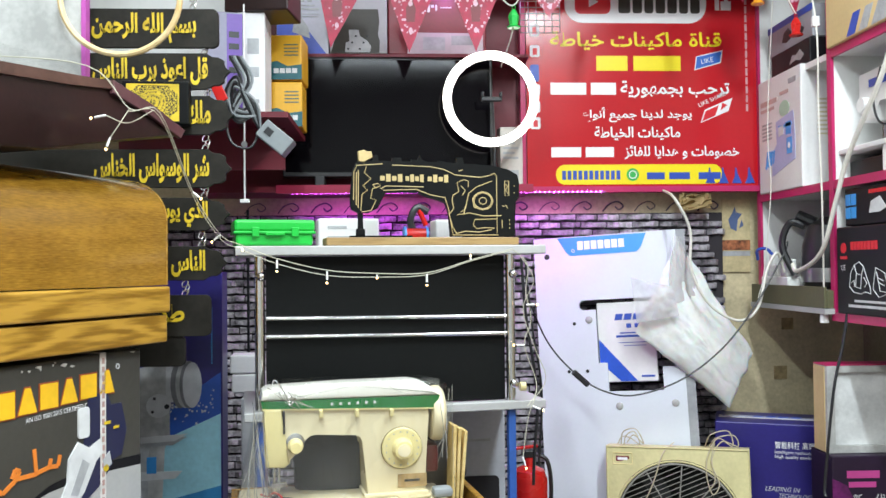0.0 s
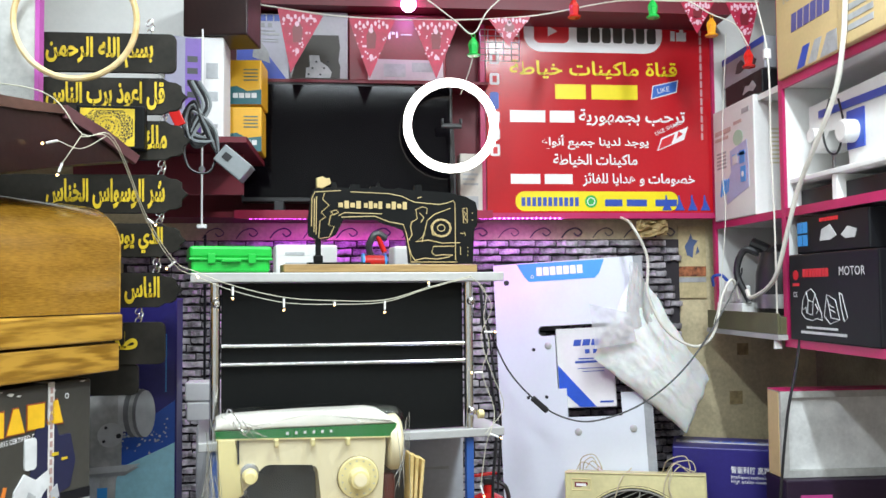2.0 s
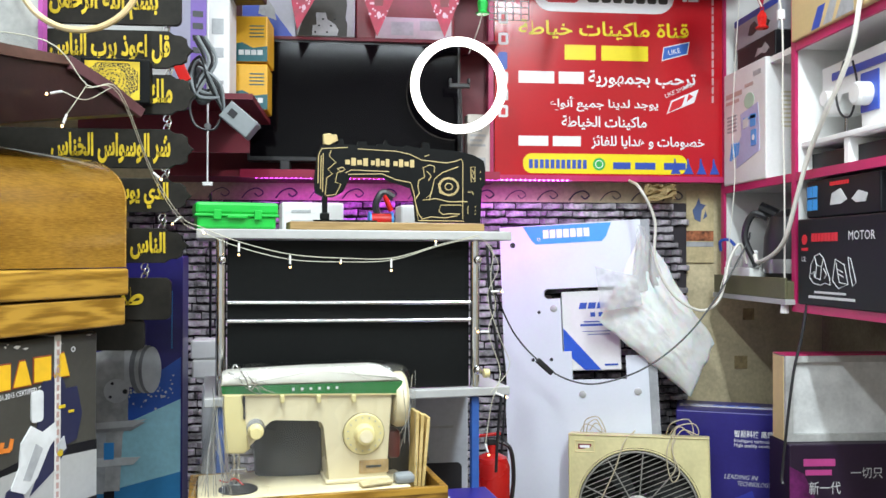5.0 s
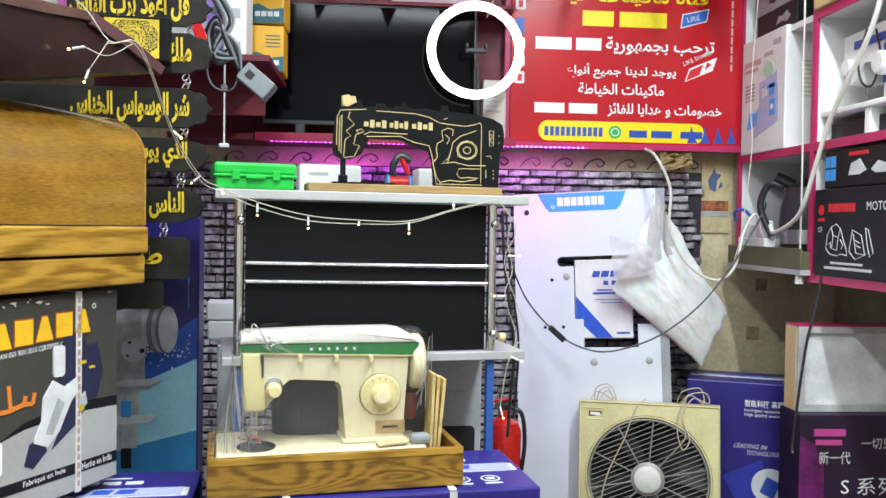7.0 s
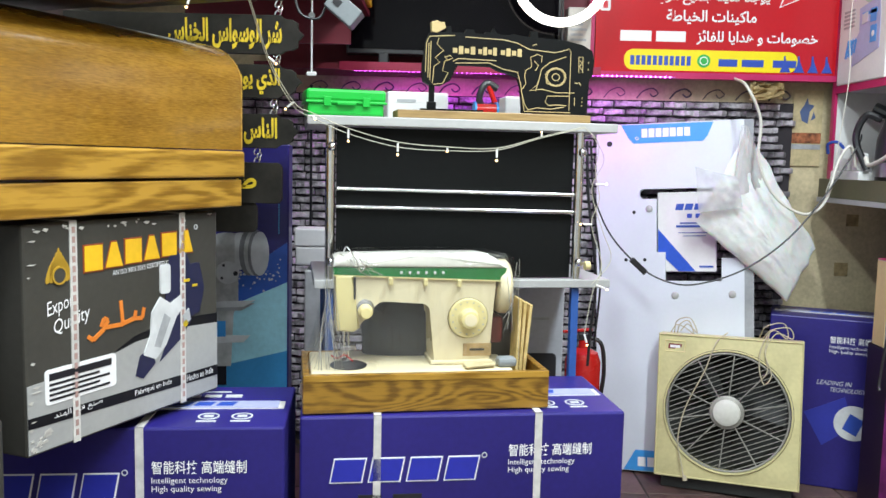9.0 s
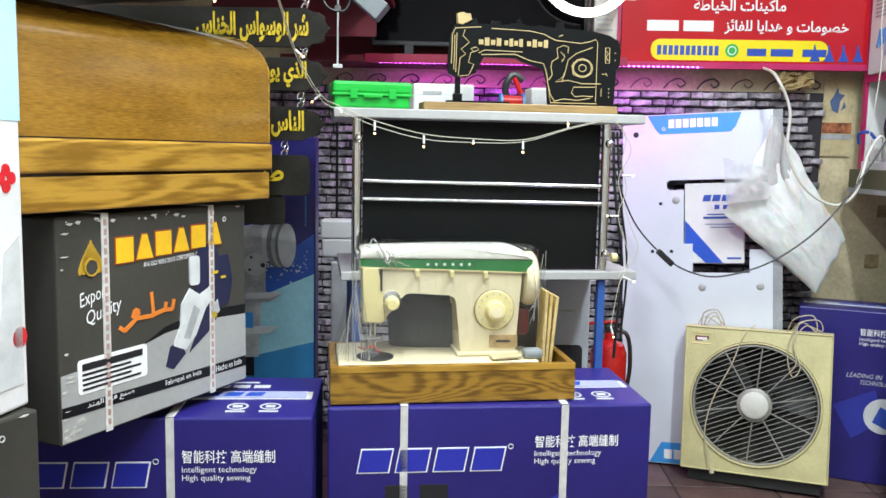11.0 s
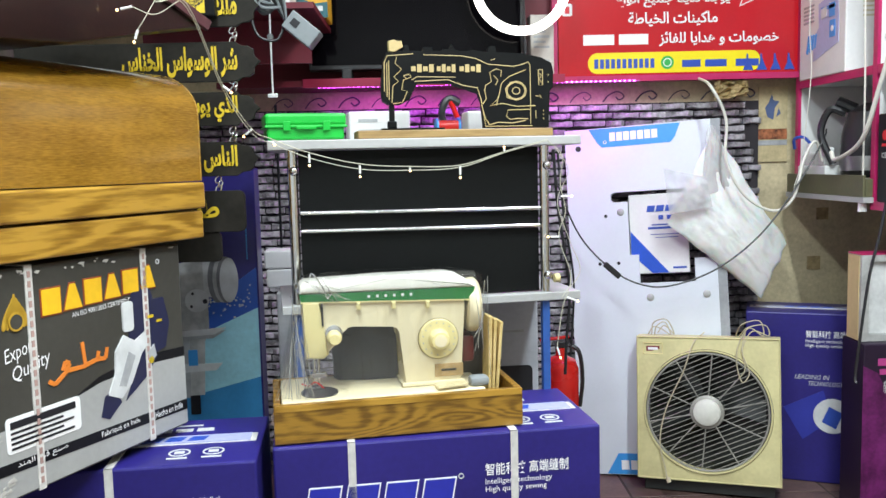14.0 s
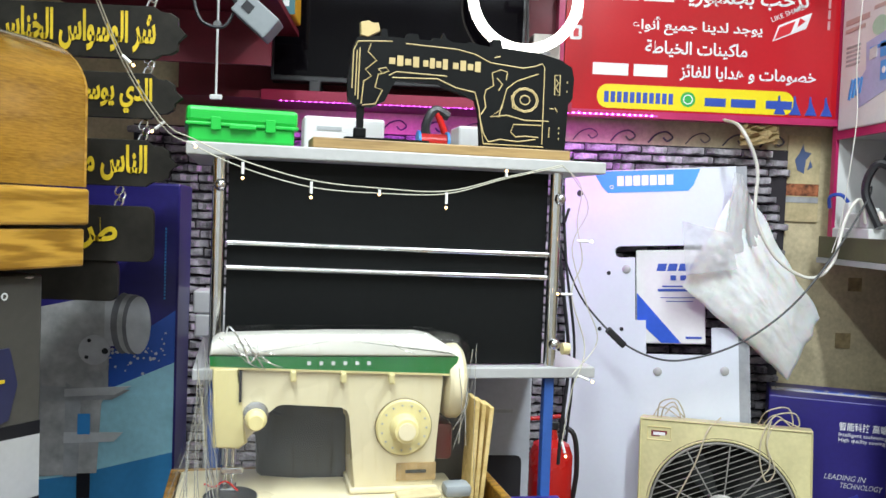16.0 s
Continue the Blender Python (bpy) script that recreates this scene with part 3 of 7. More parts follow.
# ---- cartons on the right shelves ----
c = carton("carton", "white sewing machine carton with a blue machine picture", (1.215, 3.13, 1.456), -90, 0.3, 0.3, 0.37, CARTW, seam=False)
ROSE = M("pale rose print", (0.55, 0.4, 0.36), 0.45)
printed(c, "machine_picture", [[(0.1, 0.05), (0.26, 0.09), (0.26, 0.16), (0.25, 0.24), (0.13, 0.22), (0.135, 0.15), (0.1, 0.12)]], M("pale lilac print", (0.42, 0.45, 0.68), 0.4))
printed(c, "picture_accent", [rect(0.2, 0.17, 0.235, 0.21), rect(0.15, 0.195, 0.24, 0.205)], INKBL, lift=0.002)
printed(c, "striped_cloth", [[(0.05 + 0.018 * i, 0.08 + 0.004 * i), (0.06 + 0.018 * i, 0.078 + 0.004 * i), (0.075 + 0.016 * i, 0.13), (0.065 + 0.016 * i, 0.135)] for i in range(4)], INKBL, lift=0.002)
printed(c, "green_leaf", [disc(0.19, 0.255, 0.025, 16, 0.035)], M("pale green print", (0.4, 0.6, 0.45), 0.4))
printed(c, "title_bar", [rect(0.02, 0.285, 0.14, 0.3), rect(0.16, 0.3, 0.22, 0.31), rect(0.02, 0.265, 0.12, 0.275)], ROSE)
printed(c, "small_writing", [rect(0.03, 0.22 - 0.012 * i, 0.1, 0.226 - 0.012 * i) for i in range(5)] + [rect(0.22, 0.325, 0.27, 0.34)], INKGR)
SIDE = Matrix.Translation((0.3, 0, 0)) @ Matrix.Rotation(radians(90), 4, "Z")
printed(c, "side_writing", [rect(0.05, 0.26 - 0.013 * i, 0.1, 0.265 - 0.013 * i) for i in range(9)], M("pale tan print", (0.55, 0.5, 0.33), 0.45), SIDE)
printed(c, "machine_eye", [rect(0.205, 0.11, 0.24, 0.16)], INKBL, lift=0.0022)
printed(c, "machine_eye_ring", [disc(0.222, 0.135, 0.009, 14, 0.008)], INKW, lift=0.003)
printed(c, "machine_window", [[(0.15, 0.17), (0.185, 0.175), (0.185, 0.205), (0.15, 0.2)]], INKLG, lift=0.0022)
c = carton("carton", "tan carton with blue lettering and slanted stripes on the upper shelf", (1.21, 2.665, 1.824), -90, 0.32, 0.3, 0.24, CARTT)
printed(c, "brand_block", blocks(6, 0.085, 0.115, 0.2, 0.05, slant=0.004), M("slate blue ink", (0.1, 0.1, 0.3), 0.4))
printed(c, "stripe_blue", [[(0.11, 0.005), (0.15, 0.005), (0.18, 0.06), (0.145, 0.06)]], INKB)
printed(c, "stripe_grey", [[(0.17, 0.005), (0.21, 0.005), (0.24, 0.06), (0.205, 0.06)], [(0.23, 0.005), (0.31, 0.005), (0.31, 0.06), (0.265, 0.06)]], INKGR)
lettering(c, "ENERGY SAVING", 0.12, 0.215, 0.014, INKGR)
c = carton("carton", "brown carton with small black tables of print on the upper shelf", (1.2, 2.335, 1.824), -90, 0.3, 0.3, 0.2, CARTT)
printed(c, "small_writing", [rect(0.03, 0.03 + 0.025 * i, 0.15, 0.045 + 0.025 * i) for i in range(6)], INKGR)
c = carton("carton", "black motor carton with white pictures and red logo", (1.215, 2.64, 1.089), -90, 0.42, 0.24, 0.235, CARTK, seam=False)
printed(c, "brand_block", blocks(8, 0.075, 0.172, 0.13, 0.022), INKR)
printed(c, "red_logo", [disc(0.038, 0.178, 0.014), rect(0.022, 0.148, 0.055, 0.156)], INKR)
lettering(c, "MOTOR", 0.31, 0.185, 0.022, INKW)
lettering(c, "CE", 0.035, 0.125, 0.014, INKW)
MOTOR = [[(0.065, 0.075), (0.072, 0.11), (0.09, 0.132), (0.115, 0.14), (0.135, 0.128), (0.15, 0.1), (0.165, 0.075), (0.168, 0.058), (0.14, 0.062), (0.12, 0.056), (0.085, 0.06), (0.065, 0.075)], [(0.09, 0.132), (0.1, 0.11), (0.125, 0.105), (0.135, 0.128)], [(0.1, 0.11), (0.095, 0.075), (0.12, 0.07), (0.125, 0.105)], [(0.075, 0.085), (0.088, 0.092), (0.09, 0.075)], [(0.135, 0.1), (0.15, 0.085), (0.14, 0.075)]]
strokes(c, "motor_picture", MOTOR, 0.0028, INKLG, 0.0, "white line drawing of a motor")
PEDAL = [[(0.178, 0.07), (0.192, 0.125), (0.232, 0.112), (0.25, 0.062), (0.205, 0.05), (0.178, 0.07)], [(0.195, 0.115), (0.21, 0.066), (0.25, 0.062)], [(0.2, 0.1), (0.226, 0.092)], [(0.204, 0.088), (0.23, 0.08)], [(0.25, 0.13), (0.262, 0.126), (0.285, 0.068), (0.27, 0.058), (0.258, 0.09), (0.25, 0.13)]]
strokes(c, "pedal_picture", PEDAL, 0.0026, INKLG, 0.0, "white line drawing of a pedal")
printed(c, "small_writing", [rect(0.09, 0.034, 0.24, 0.04), rect(0.06, 0.02, 0.28, 0.027)], INKLG)
c2 = carton("carton", "small black motor carton with white pictures stacked on a larger one", (1.225, 2.61, 1.326), -90, 0.34, 0.22, 0.1, CARTK, seam=False)
printed(c2, "blue_squares", [rect(0.005 + 0.028 * (i % 2), 0.02 + 0.035 * (i // 2), 0.029 + 0.028 * (i % 2), 0.05 + 0.035 * (i // 2)) for i in range(4)], INKBL)
printed(c2, "motor_picture", [[(0.12, 0.03), (0.13, 0.06), (0.17, 0.07), (0.2, 0.04), (0.17, 0.03)], [(0.22, 0.04), (0.25, 0.06), (0.29, 0.05), (0.28, 0.03), (0.24, 0.03)]], INKLG)
printed(c2, "brand_block", blocks(7, 0.12, 0.08, 0.09, 0.01), INKR)
c = carton("carton", "grey motor carton with a dark picture in the upper bay", (1.24, 3.1, 1.9), -90, 0.3, 0.25, 0.1, M("grey carton", (0.32, 0.33, 0.36), 0.45), seam=False)
printed(c, "blue_band", [rect(0.0, 0.08, 0.3, 0.1)], INKB)
printed(c, "motor_picture", [[(0.1, 0.03), (0.115, 0.058), (0.145, 0.066), (0.165, 0.05), (0.16, 0.03), (0.13, 0.024)], [(0.19, 0.05), (0.205, 0.064), (0.25, 0.04), (0.235, 0.026)]], INKK)
c = carton("carton", "black motor carton with a white picture in the upper bay", (1.23, 3.06, 1.824), -90, 0.26, 0.25, 0.075, CARTK, seam=False)
printed(c, "motor_picture", [[(0.13, 0.02), (0.15, 0.045), (0.175, 0.04), (0.2, 0.052), (0.225, 0.03), (0.2, 0.018), (0.17, 0.026)]], INKGR)

# ---- big carton stack in front ----


def juku_carton(name, label, loc, rz, w, d, h, straps, brand=True, tx=None):
    tx = tx or w - 0.15
    c = carton(name, label, loc, rz, w, d, h, CARTB, straps, group="indigo machine cartons")
    top = on_top(h)
    x0, z0, lw, lh = 0.05, h - 0.117, w * 0.46, 0.044
    k = lw / 4
    outer, inner = [], []
    for i in range(4 if brand else 0):
        outer.append(rect(x0 + i * k, z0, x0 + (i + 0.86) * k, z0 + lh, 0.008))
        inner.append(rect(x0 + i * k + 0.0024, z0 + 0.0024, x0 + (i + 0.86) * k - 0.0024, z0 + lh - 0.0024, 0.0075))
    if brand:
        printed(c, "brand_outline", outer, INKW)
        printed(c, "brand_block", inner, M("ultramarine print", (0.022, 0.03, 0.36), 0.35), lift=0.002)
        printed(c, "register_mark", ring_polys(x0 + lw + 0.006, z0 + lh, 0.0035, 0.005, 14), INKLG)
        printed(c, "small_square", [rect(x0 + 0.05, z0 - 0.06, x0 + 0.09, z0 - 0.022), rect(x0 + 0.11, z0 - 0.06, x0 + 0.16, z0 - 0.022)], INKK, lift=0.002)
    lettering(c, "\u667a\u80fd\u79d1\u6280 \u9ad8\u7aef\u7f1d\u5236", tx + 0.015, h - 0.065, 0.022, INKW, 0.15, bold=0.01)
    lettering(c, "Intelligent technology", tx, h - 0.088, 0.013, INKW, 0.12)
    lettering(c, "High quality sewing", tx - 0.005, h - 0.102, 0.013, INKW, 0.11)
    lettering(c, "LEADING IN", tx - 0.04, h - 0.2, 0.014, INKLG, 0.1, slant=0.3)
    lettering(c, "TECHNOLOGY", tx, h - 0.22, 0.014, INKLG, 0.1, slant=0.3)
    printed(c, "globe", [disc(tx + 0.02, h - 0.32, 0.055)], INKLG)
    printed(c, "globe_land", [[(tx - 0.01, h - 0.34), (tx + 0.03, h - 0.36), (tx + 0.05, h - 0.31), (tx + 0.01, h - 0.29)], [(tx + 0.05, h - 0.3), (tx + 0.065, h - 0.29), (tx + 0.06, h - 0.33)]], INKB, lift=0.002)
    printed(c, "map_shade", [[(w * 0.6, h - 0.2), (w * 0.72, h - 0.16), (w * 0.8, h - 0.2), (w * 0.78, h - 0.3), (w * 0.66, h - 0.27)], [(w * 0.2, h - 0.3), (w * 0.4, h - 0.24), (w * 0.45, h - 0.33), (w * 0.3, h - 0.4)]], M("royal blue print", (0.03, 0.04, 0.34), 0.4), lift=0.0008)
    printed(c, "top_band", [[(0.02, d * 0.45), (w - 0.02, d * 0.42), (w - 0.02, d * 0.58), (0.02, d * 0.6)]], M("pale glossy tape", (0.4, 0.42, 0.62), 0.12, bump=0.02), top, lift=0.0025)
    for x in (w - 0.13, w - 0.075):
        printed(c, "top_seal", ring_polys(x, d * 0.24, 0.015, 0.018, 20), INKLG, top)
        printed(c, "top_mark", [rect(x - 0.008, d * 0.24 - 0.005, x + 0.008, d * 0.24 + 0.006), rect(x - 0.016, d * 0.24 - 0.03, x + 0.016, d * 0.24 - 0.025)], INKLG, top)
    printed(c, "top_mark", blocks(4, w * 0.58, d * 0.46, 0.15, 0.022, 0.25, 0.006) + blocks(4, w * 0.2, d * 0.46, 0.15, 0.022, 0.25, 0.006), INKB, top, lift=0.0034)
    printed(c, "top_mark", blocks(3, w * 0.66, d * 0.7, 0.11, 0.016, 0.2) + [rect(w * 0.6, d * 0.83, w * 0.8, d * 0.85)], INKLG, top)
    return c


juku_carton("carton", "indigo sewing machine carton under a wooden machine base", (-0.273, 1.752, FLOOR), 7.7, 0.572, 0.26, 0.552, (0.125, 0.408))
juku_carton("carton", "indigo sewing machine carton standing on the floor under a charcoal carton", (-0.855, 1.635, FLOOR), 5.5, 0.57, 0.25, 0.555, (0.335,))
juku_carton("carton", "indigo sewing machine carton with a scuffed lid behind the fan", (1.0, 3.0, FLOOR), -22, 0.57, 0.2, 0.535, (), False, 0.235)

# ---- charcoal machine carton ----


def charcoal_carton(label, loc, rz, w, d, h):
    c = carton("carton", label, loc, rz, w, d, h, CARTG, (0.079, w - 0.1), group="charcoal machine cartons")
    k = w / 0.41
    stems = (0.0, 0.35, 0.0, 0.35, 0.0, 0.35)
    for grow, mat, lift in ((0.0022, M("red brown outline print", (0.3, 0.06, 0.02), 0.4), 0.001), (0.0, M("yellow orange print", (0.85, 0.5, 0.02), 0.35), 0.002)):
        shapes_ = []
        for i, cut in enumerate(stems):
            xa, xb, za, zb = k * (0.106 + 0.0405 * i) - grow, k * (0.14 + 0.0405 * i) + grow, h - 0.074 + 0.0018 * i - grow, h - 0.037 + 0.0018 * i + grow
            shapes_.append([(xa, za), (xb, za), (xb - (xb - xa) * cut, zb), (xa + (xb - xa) * cut, zb)])
        printed(c, "brand_block", shapes_, mat, lift=lift)
    lettering(c, "AN ISO 9001:2015 CERTIFIED COMPANY", k * 0.24, h - 0.079, 0.0075, INKW, k * 0.16, turn=-2)
    gold = M("dull gold print", (0.5, 0.3, 0.03), 0.4)
    leaf = lambda cx_, cz_, hw, hh, lean: [(cx_ + hw * math.sin(a) * (0.55 + 0.45 * math.cos(a / 2) ** 2) + lean * (1 - math.cos(a)) * 0.5, cz_ - hh * math.cos(a)) for a in [i * 0.3491 for i in range(18)]]
    printed(c, "flame_mark", [leaf(k * 0.06 + o, h - 0.059 - abs(o) * 0.45, 0.0055, 0.024 - abs(o) * 0.4, -o * 0.5) for o in (-0.021, -0.014, -0.007, 0.0, 0.007, 0.014, 0.021)], gold)
    printed(c, "flame_disc", [disc(k * 0.06, h - 0.074, 0.0115, 20)], CARTG, lift=0.002)
    printed(c, "flame_ring", ring_polys(k * 0.06, h - 0.074, 0.0105, 0.013, 20), gold, lift=0.0026)
    lettering(c, "Export", k * 0.064, h - 0.117, 0.026, INKW, k * 0.056, turn=-12, slant=0.3)
    lettering(c, "Quality", k * 0.082, h - 0.142, 0.026, INKW, k * 0.068, turn=-12, slant=0.3)
    script = [[(0.11, 0.15), (0.12, 0.143), (0.14, 0.155), (0.15, 0.168), (0.142, 0.172), (0.136, 0.16)], [(0.145, 0.158), (0.18, 0.157), (0.176, 0.194)], [(0.18, 0.158), (0.205, 0.162), (0.208, 0.174)], [(0.205, 0.162), (0.222, 0.16), (0.226, 0.176)]]
    bm = bmesh.new()
    for ln in script:
        for p, q in zip(ln, ln[1:]):
            p, q = Vector((k * p[0], h - 0.32 + p[1])), Vector((k * q[0], h - 0.32 + q[1]))
            n = Vector((p.y - q.y, q.x - p.x)).normalized() * 0.0032
            prism([tuple(p + n), tuple(p - n), tuple(q - n), tuple(q + n)], -0.0014, 0.0004, bm=bm)
    part("orange_script", bm, INKO, c)
    printed(c, "grey_base", [[(0.002, 0.004), (w - 0.002, 0.004), (w - 0.002, 0.123), (w * 0.73, 0.13), (w * 0.5, 0.124), (w * 0.37, 0.113), (w * 0.2, 0.104), (0.002, 0.1)]], M("grey print field", (0.36, 0.36, 0.35), 0.42, var=0.1), lift=0.0008)
    printed(c, "dark_sweep", [[(w * 0.37, 0.113), (w * 0.5, 0.124), (w * 0.73, 0.13), (w - 0.002, 0.123), (w - 0.002, 0.14), (w * 0.7, 0.146), (w * 0.5, 0.134)]], CARTK, lift=0.0008)
    printed(c, "dark_band", [[(0.002, 0.04), (w - 0.002, 0.028), (w - 0.002, 0.046), (0.002, 0.055)]], CARTK, lift=0.0014)
    lettering(c, "Fabriqu\u00e9 en Inde", k * 0.245, 0.042, 0.011, INKW, k * 0.085, lift=0.002)
    lettering(c, "Hecho en India", k * 0.36, 0.039, 0.011, INKW, k * 0.07, lift=0.002)
    lettering(c, arabic("\u0635\u0646\u0639 \u0641\u064a \u0627\u0644\u0647\u0646\u062f"), k * 0.09, 0.047, 0.012, INKW, k * 0.09, lift=0.002)
    printed(c, "white_label", [round_rect(k * 0.031, 0.066, k * 0.164, 0.116, 0.006, 3)], INKW, lift=0.0015)
    printed(c, "label_writing", [rect(k * 0.038, 0.1, k * 0.154, 0.11)] + [rect(k * 0.038, 0.071 + 0.0072 * i, k * (0.15 - 0.02 * (i % 2)), 0.0742 + 0.0072 * i) for i in range(4)], INKK, lift=0.0022)
    navy = M("navy print", (0.02, 0.022, 0.06), 0.35)
    printed(c, "machine_picture_dark", [[(k * 0.272, 0.165), (k * 0.285, 0.255), (k * 0.325, 0.26), (k * 0.335, 0.235), (k * 0.36, 0.235), (k * 0.372, 0.19), (k * 0.36, 0.15), (k * 0.32, 0.14)], [(k * 0.205, 0.07), (k * 0.222, 0.062), (k * 0.25, 0.082), (k * 0.238, 0.108), (k * 0.215, 0.1)], [(k * 0.26, 0.082), (k * 0.31, 0.11), (k * 0.34, 0.14), (k * 0.3, 0.15)]], navy, lift=0.0018)
    printed(c, "machine_picture_pale", [[(k * 0.222, 0.1), (k * 0.25, 0.088), (k * 0.275, 0.108), (k * 0.3, 0.15), (k * 0.318, 0.165), (k * 0.31, 0.185), (k * 0.285, 0.175), (k * 0.262, 0.188), (k * 0.242, 0.165), (k * 0.238, 0.13)], round_rect(k * 0.262, 0.192, k * 0.286, 0.24, 0.006, 3)], INKLG, lift=0.0026)
    printed(c, "picture_shade", [[(k * 0.245, 0.11), (k * 0.26, 0.105), (k * 0.285, 0.15), (k * 0.27, 0.16)], [(k * 0.318, 0.13), (k * 0.335, 0.14), (k * 0.33, 0.16), (k * 0.315, 0.15)]], INKGR, lift=0.0032)
    printed(c, "picture_brass", [rect(k * 0.318, 0.205, k * 0.332, 0.21), rect(k * 0.34, 0.195, k * 0.352, 0.199), disc(k * 0.322, 0.135, 0.006, 10)], GOLD, lift=0.0032)
    printed(c, "register_mark", ring_polys(k * 0.352, h - 0.024, 0.003, 0.0045, 14), INKLG)
    for x in (0.079, w - 0.1):
        tagged(printed(c, "strap_mark", [rect(x + 0.004, 0.01 + 0.014 * i, x + 0.009, 0.019 + 0.014 * i) for i in range(22)], M("faded strap print", (0.42, 0.27, 0.24), 0.5), lift=0.0028), kind="stuff")
    wear = random.Random(7)
    bits = []
    for i in range(26):
        px, pz = (wear.uniform(0.002, w - 0.02), h - wear.uniform(0.002, 0.012)) if i % 3 else (wear.uniform(0.002, 0.012), wear.uniform(0.005, h - 0.02))
        a, b_ = wear.uniform(0.003, 0.016), wear.uniform(0.0015, 0.006)
        bits.append([(px, pz - b_ * 0.5), (px + a * 0.6, pz - b_), (px + a, pz - b_ * 0.2), (px + a * 0.4, pz)])
    for i in range(10):
        px, pz, a = wear.uniform(0.002, 0.03), wear.uniform(0.003, 0.03), wear.uniform(0.006, 0.018)
        bits.append([(px, pz), (px + a, pz + a * 0.2), (px + a * 0.7, pz + a * 0.6), (px + a * 0.1, pz + a * 0.4)])
    tagged(printed(c, "scuffing", bits, M("scuffed card", (0.5, 0.48, 0.44), 0.8), lift=0.0016), kind="stuff")
    return c


charcoal_carton("strapped charcoal carton with yellow print on an indigo carton", (-0.597, 1.47, 0.772), 67, 0.41, 0.27, 0.32)
charcoal_carton("charcoal carton with yellow print below a pale blue carton", (-0.735, 1.035, 0.52), 66.5, 0.38, 0.25, 0.335)

c = carton("carton", "white and pale blue machine carton with red flower prints", (-0.622, 1.235, 0.858), 82, 0.16, 0.2, 0.62, CARTW)
printed(c, "blue_field", [rect(0.0, 0.36, 0.16, 0.55)], M("pale blue print", (0.45, 0.68, 0.85), 0.4), lift=0.0008)
printed(c, "blue_header", [rect(0.0, 0.55, 0.16, 0.62)], INKBL)
printed(c, "red_flower", [disc(0.13 + dx, 0.29 + dz, 0.008, 10) for dx, dz in ((0, 0.01), (0.01, 0), (0, -0.01), (-0.01, 0))] + [disc(0.145, 0.09, 0.014, 12)], INKR)
printed(c, "machine_picture", [[(0.1, 0.03), (0.15, 0.03), (0.15, 0.22), (0.12, 0.2)]], INKLG)

# ---- domed wooden machine case ----
wc = thing("machine_case", "varnished amber wooden machine case with a domed lid", "case", (-0.628, 1.37, 1.1), 66)
L, D = 0.56, 0.24
part("tray", box(0, 0, 0, L, D, 0.048, 0.003), WOODP, wc, "grained pine lower tray")
part("rim", box(-0.003, -0.004, 0.052, L + 0.004, D + 0.004, 0.098, 0.004), WOODP, wc, "grained pine lid rim")
prof = [(0.0, 0.1)] + [(0.1 - 0.1 * math.cos(a), 0.215 + 0.075 * math.sin(a)) for a in [i * 0.157 for i in range(11)]] + [(D - 0.1 + 0.1 * math.cos(a), 0.215 + 0.075 * math.sin(a)) for a in [1.57 - i * 0.157 for i in range(11)]] + [(D, 0.1)]
bm = prism(prof, 0, L - 0.004)
part("lid", moved(bm, Matrix(((0, 1, 0, 0.002), (1, 0, 0, 0), (0, 0, 1, 0), (0, 0, 0, 1)))), WOODL, wc, "domed glossy lid", smooth=True)
part("end_edge", moved(prism(prof, L - 0.003, L + 0.001), Matrix(((0, 1, 0, 0), (1, 0, 0, 0), (0, 0, 1, 0), (0, 0, 0, 1)))), WOODP, wc)

# ---- chrome rack with black panel ----
rk = thing("display_rack", "chrome and blue rack with grey shelves and black panel", "rack", (-0.256, 1.99, FLOOR), 10)
RZ = FLOOR
part("top_shelf", box(-0.045, -0.02, 1.252 - RZ, 0.57, 0.3, 1.27 - RZ, 0.002), GREYMET, rk, "grey laminate top shelf")
part("lower_shelf", box(-0.03, -0.01, 0.938 - RZ, 0.57, 0.3, 0.955 - RZ, 0.002), GREYMET, rk, "grey laminate lower shelf")
part("panel", box(0.012, 0.012, 0.957 - RZ, 0.489, 0.02, 1.25 - RZ), BLACKM, rk, "matt black panel")
for x in (0.0, 0.5):
    part("post", cyl((x, 0.006, 0.955 - RZ), (x, 0.006, 1.252 - RZ), 0.0095, 16), CHROME, rk, "chrome post", True)
    for z in (1.212, 0.99):
        part("knob", ball((x + 0.002, -0.008, z - RZ), 0.009), CHROME, rk, "chrome ball bolt", True)
    part("leg", box(x - 0.008, 0.0, 0.004, x + 0.008, 0.016, 0.937 - RZ, 0.002), BLUEMET, rk, "blue steel leg")
    part("leg", box(x - 0.008, 0.27, 0.004, x + 0.008, 0.286, 0.937 - RZ, 0.002), BLUEMET, rk, "blue steel leg")
for z in (1.128, 1.093):
    part("rail", cyl((0.012, 0.004, z + 0.004 - RZ), (0.49, 0.004, z - 0.002 - RZ), 0.0042, 12), CHROME, rk, "chrome rail", True)
part("bolt", cyl((0.513, -0.012, 0.984 - RZ), (0.524, -0.012, 0.984 - RZ), 0.009, 14), CREAM2, rk, "yellow plastic bolt cap")

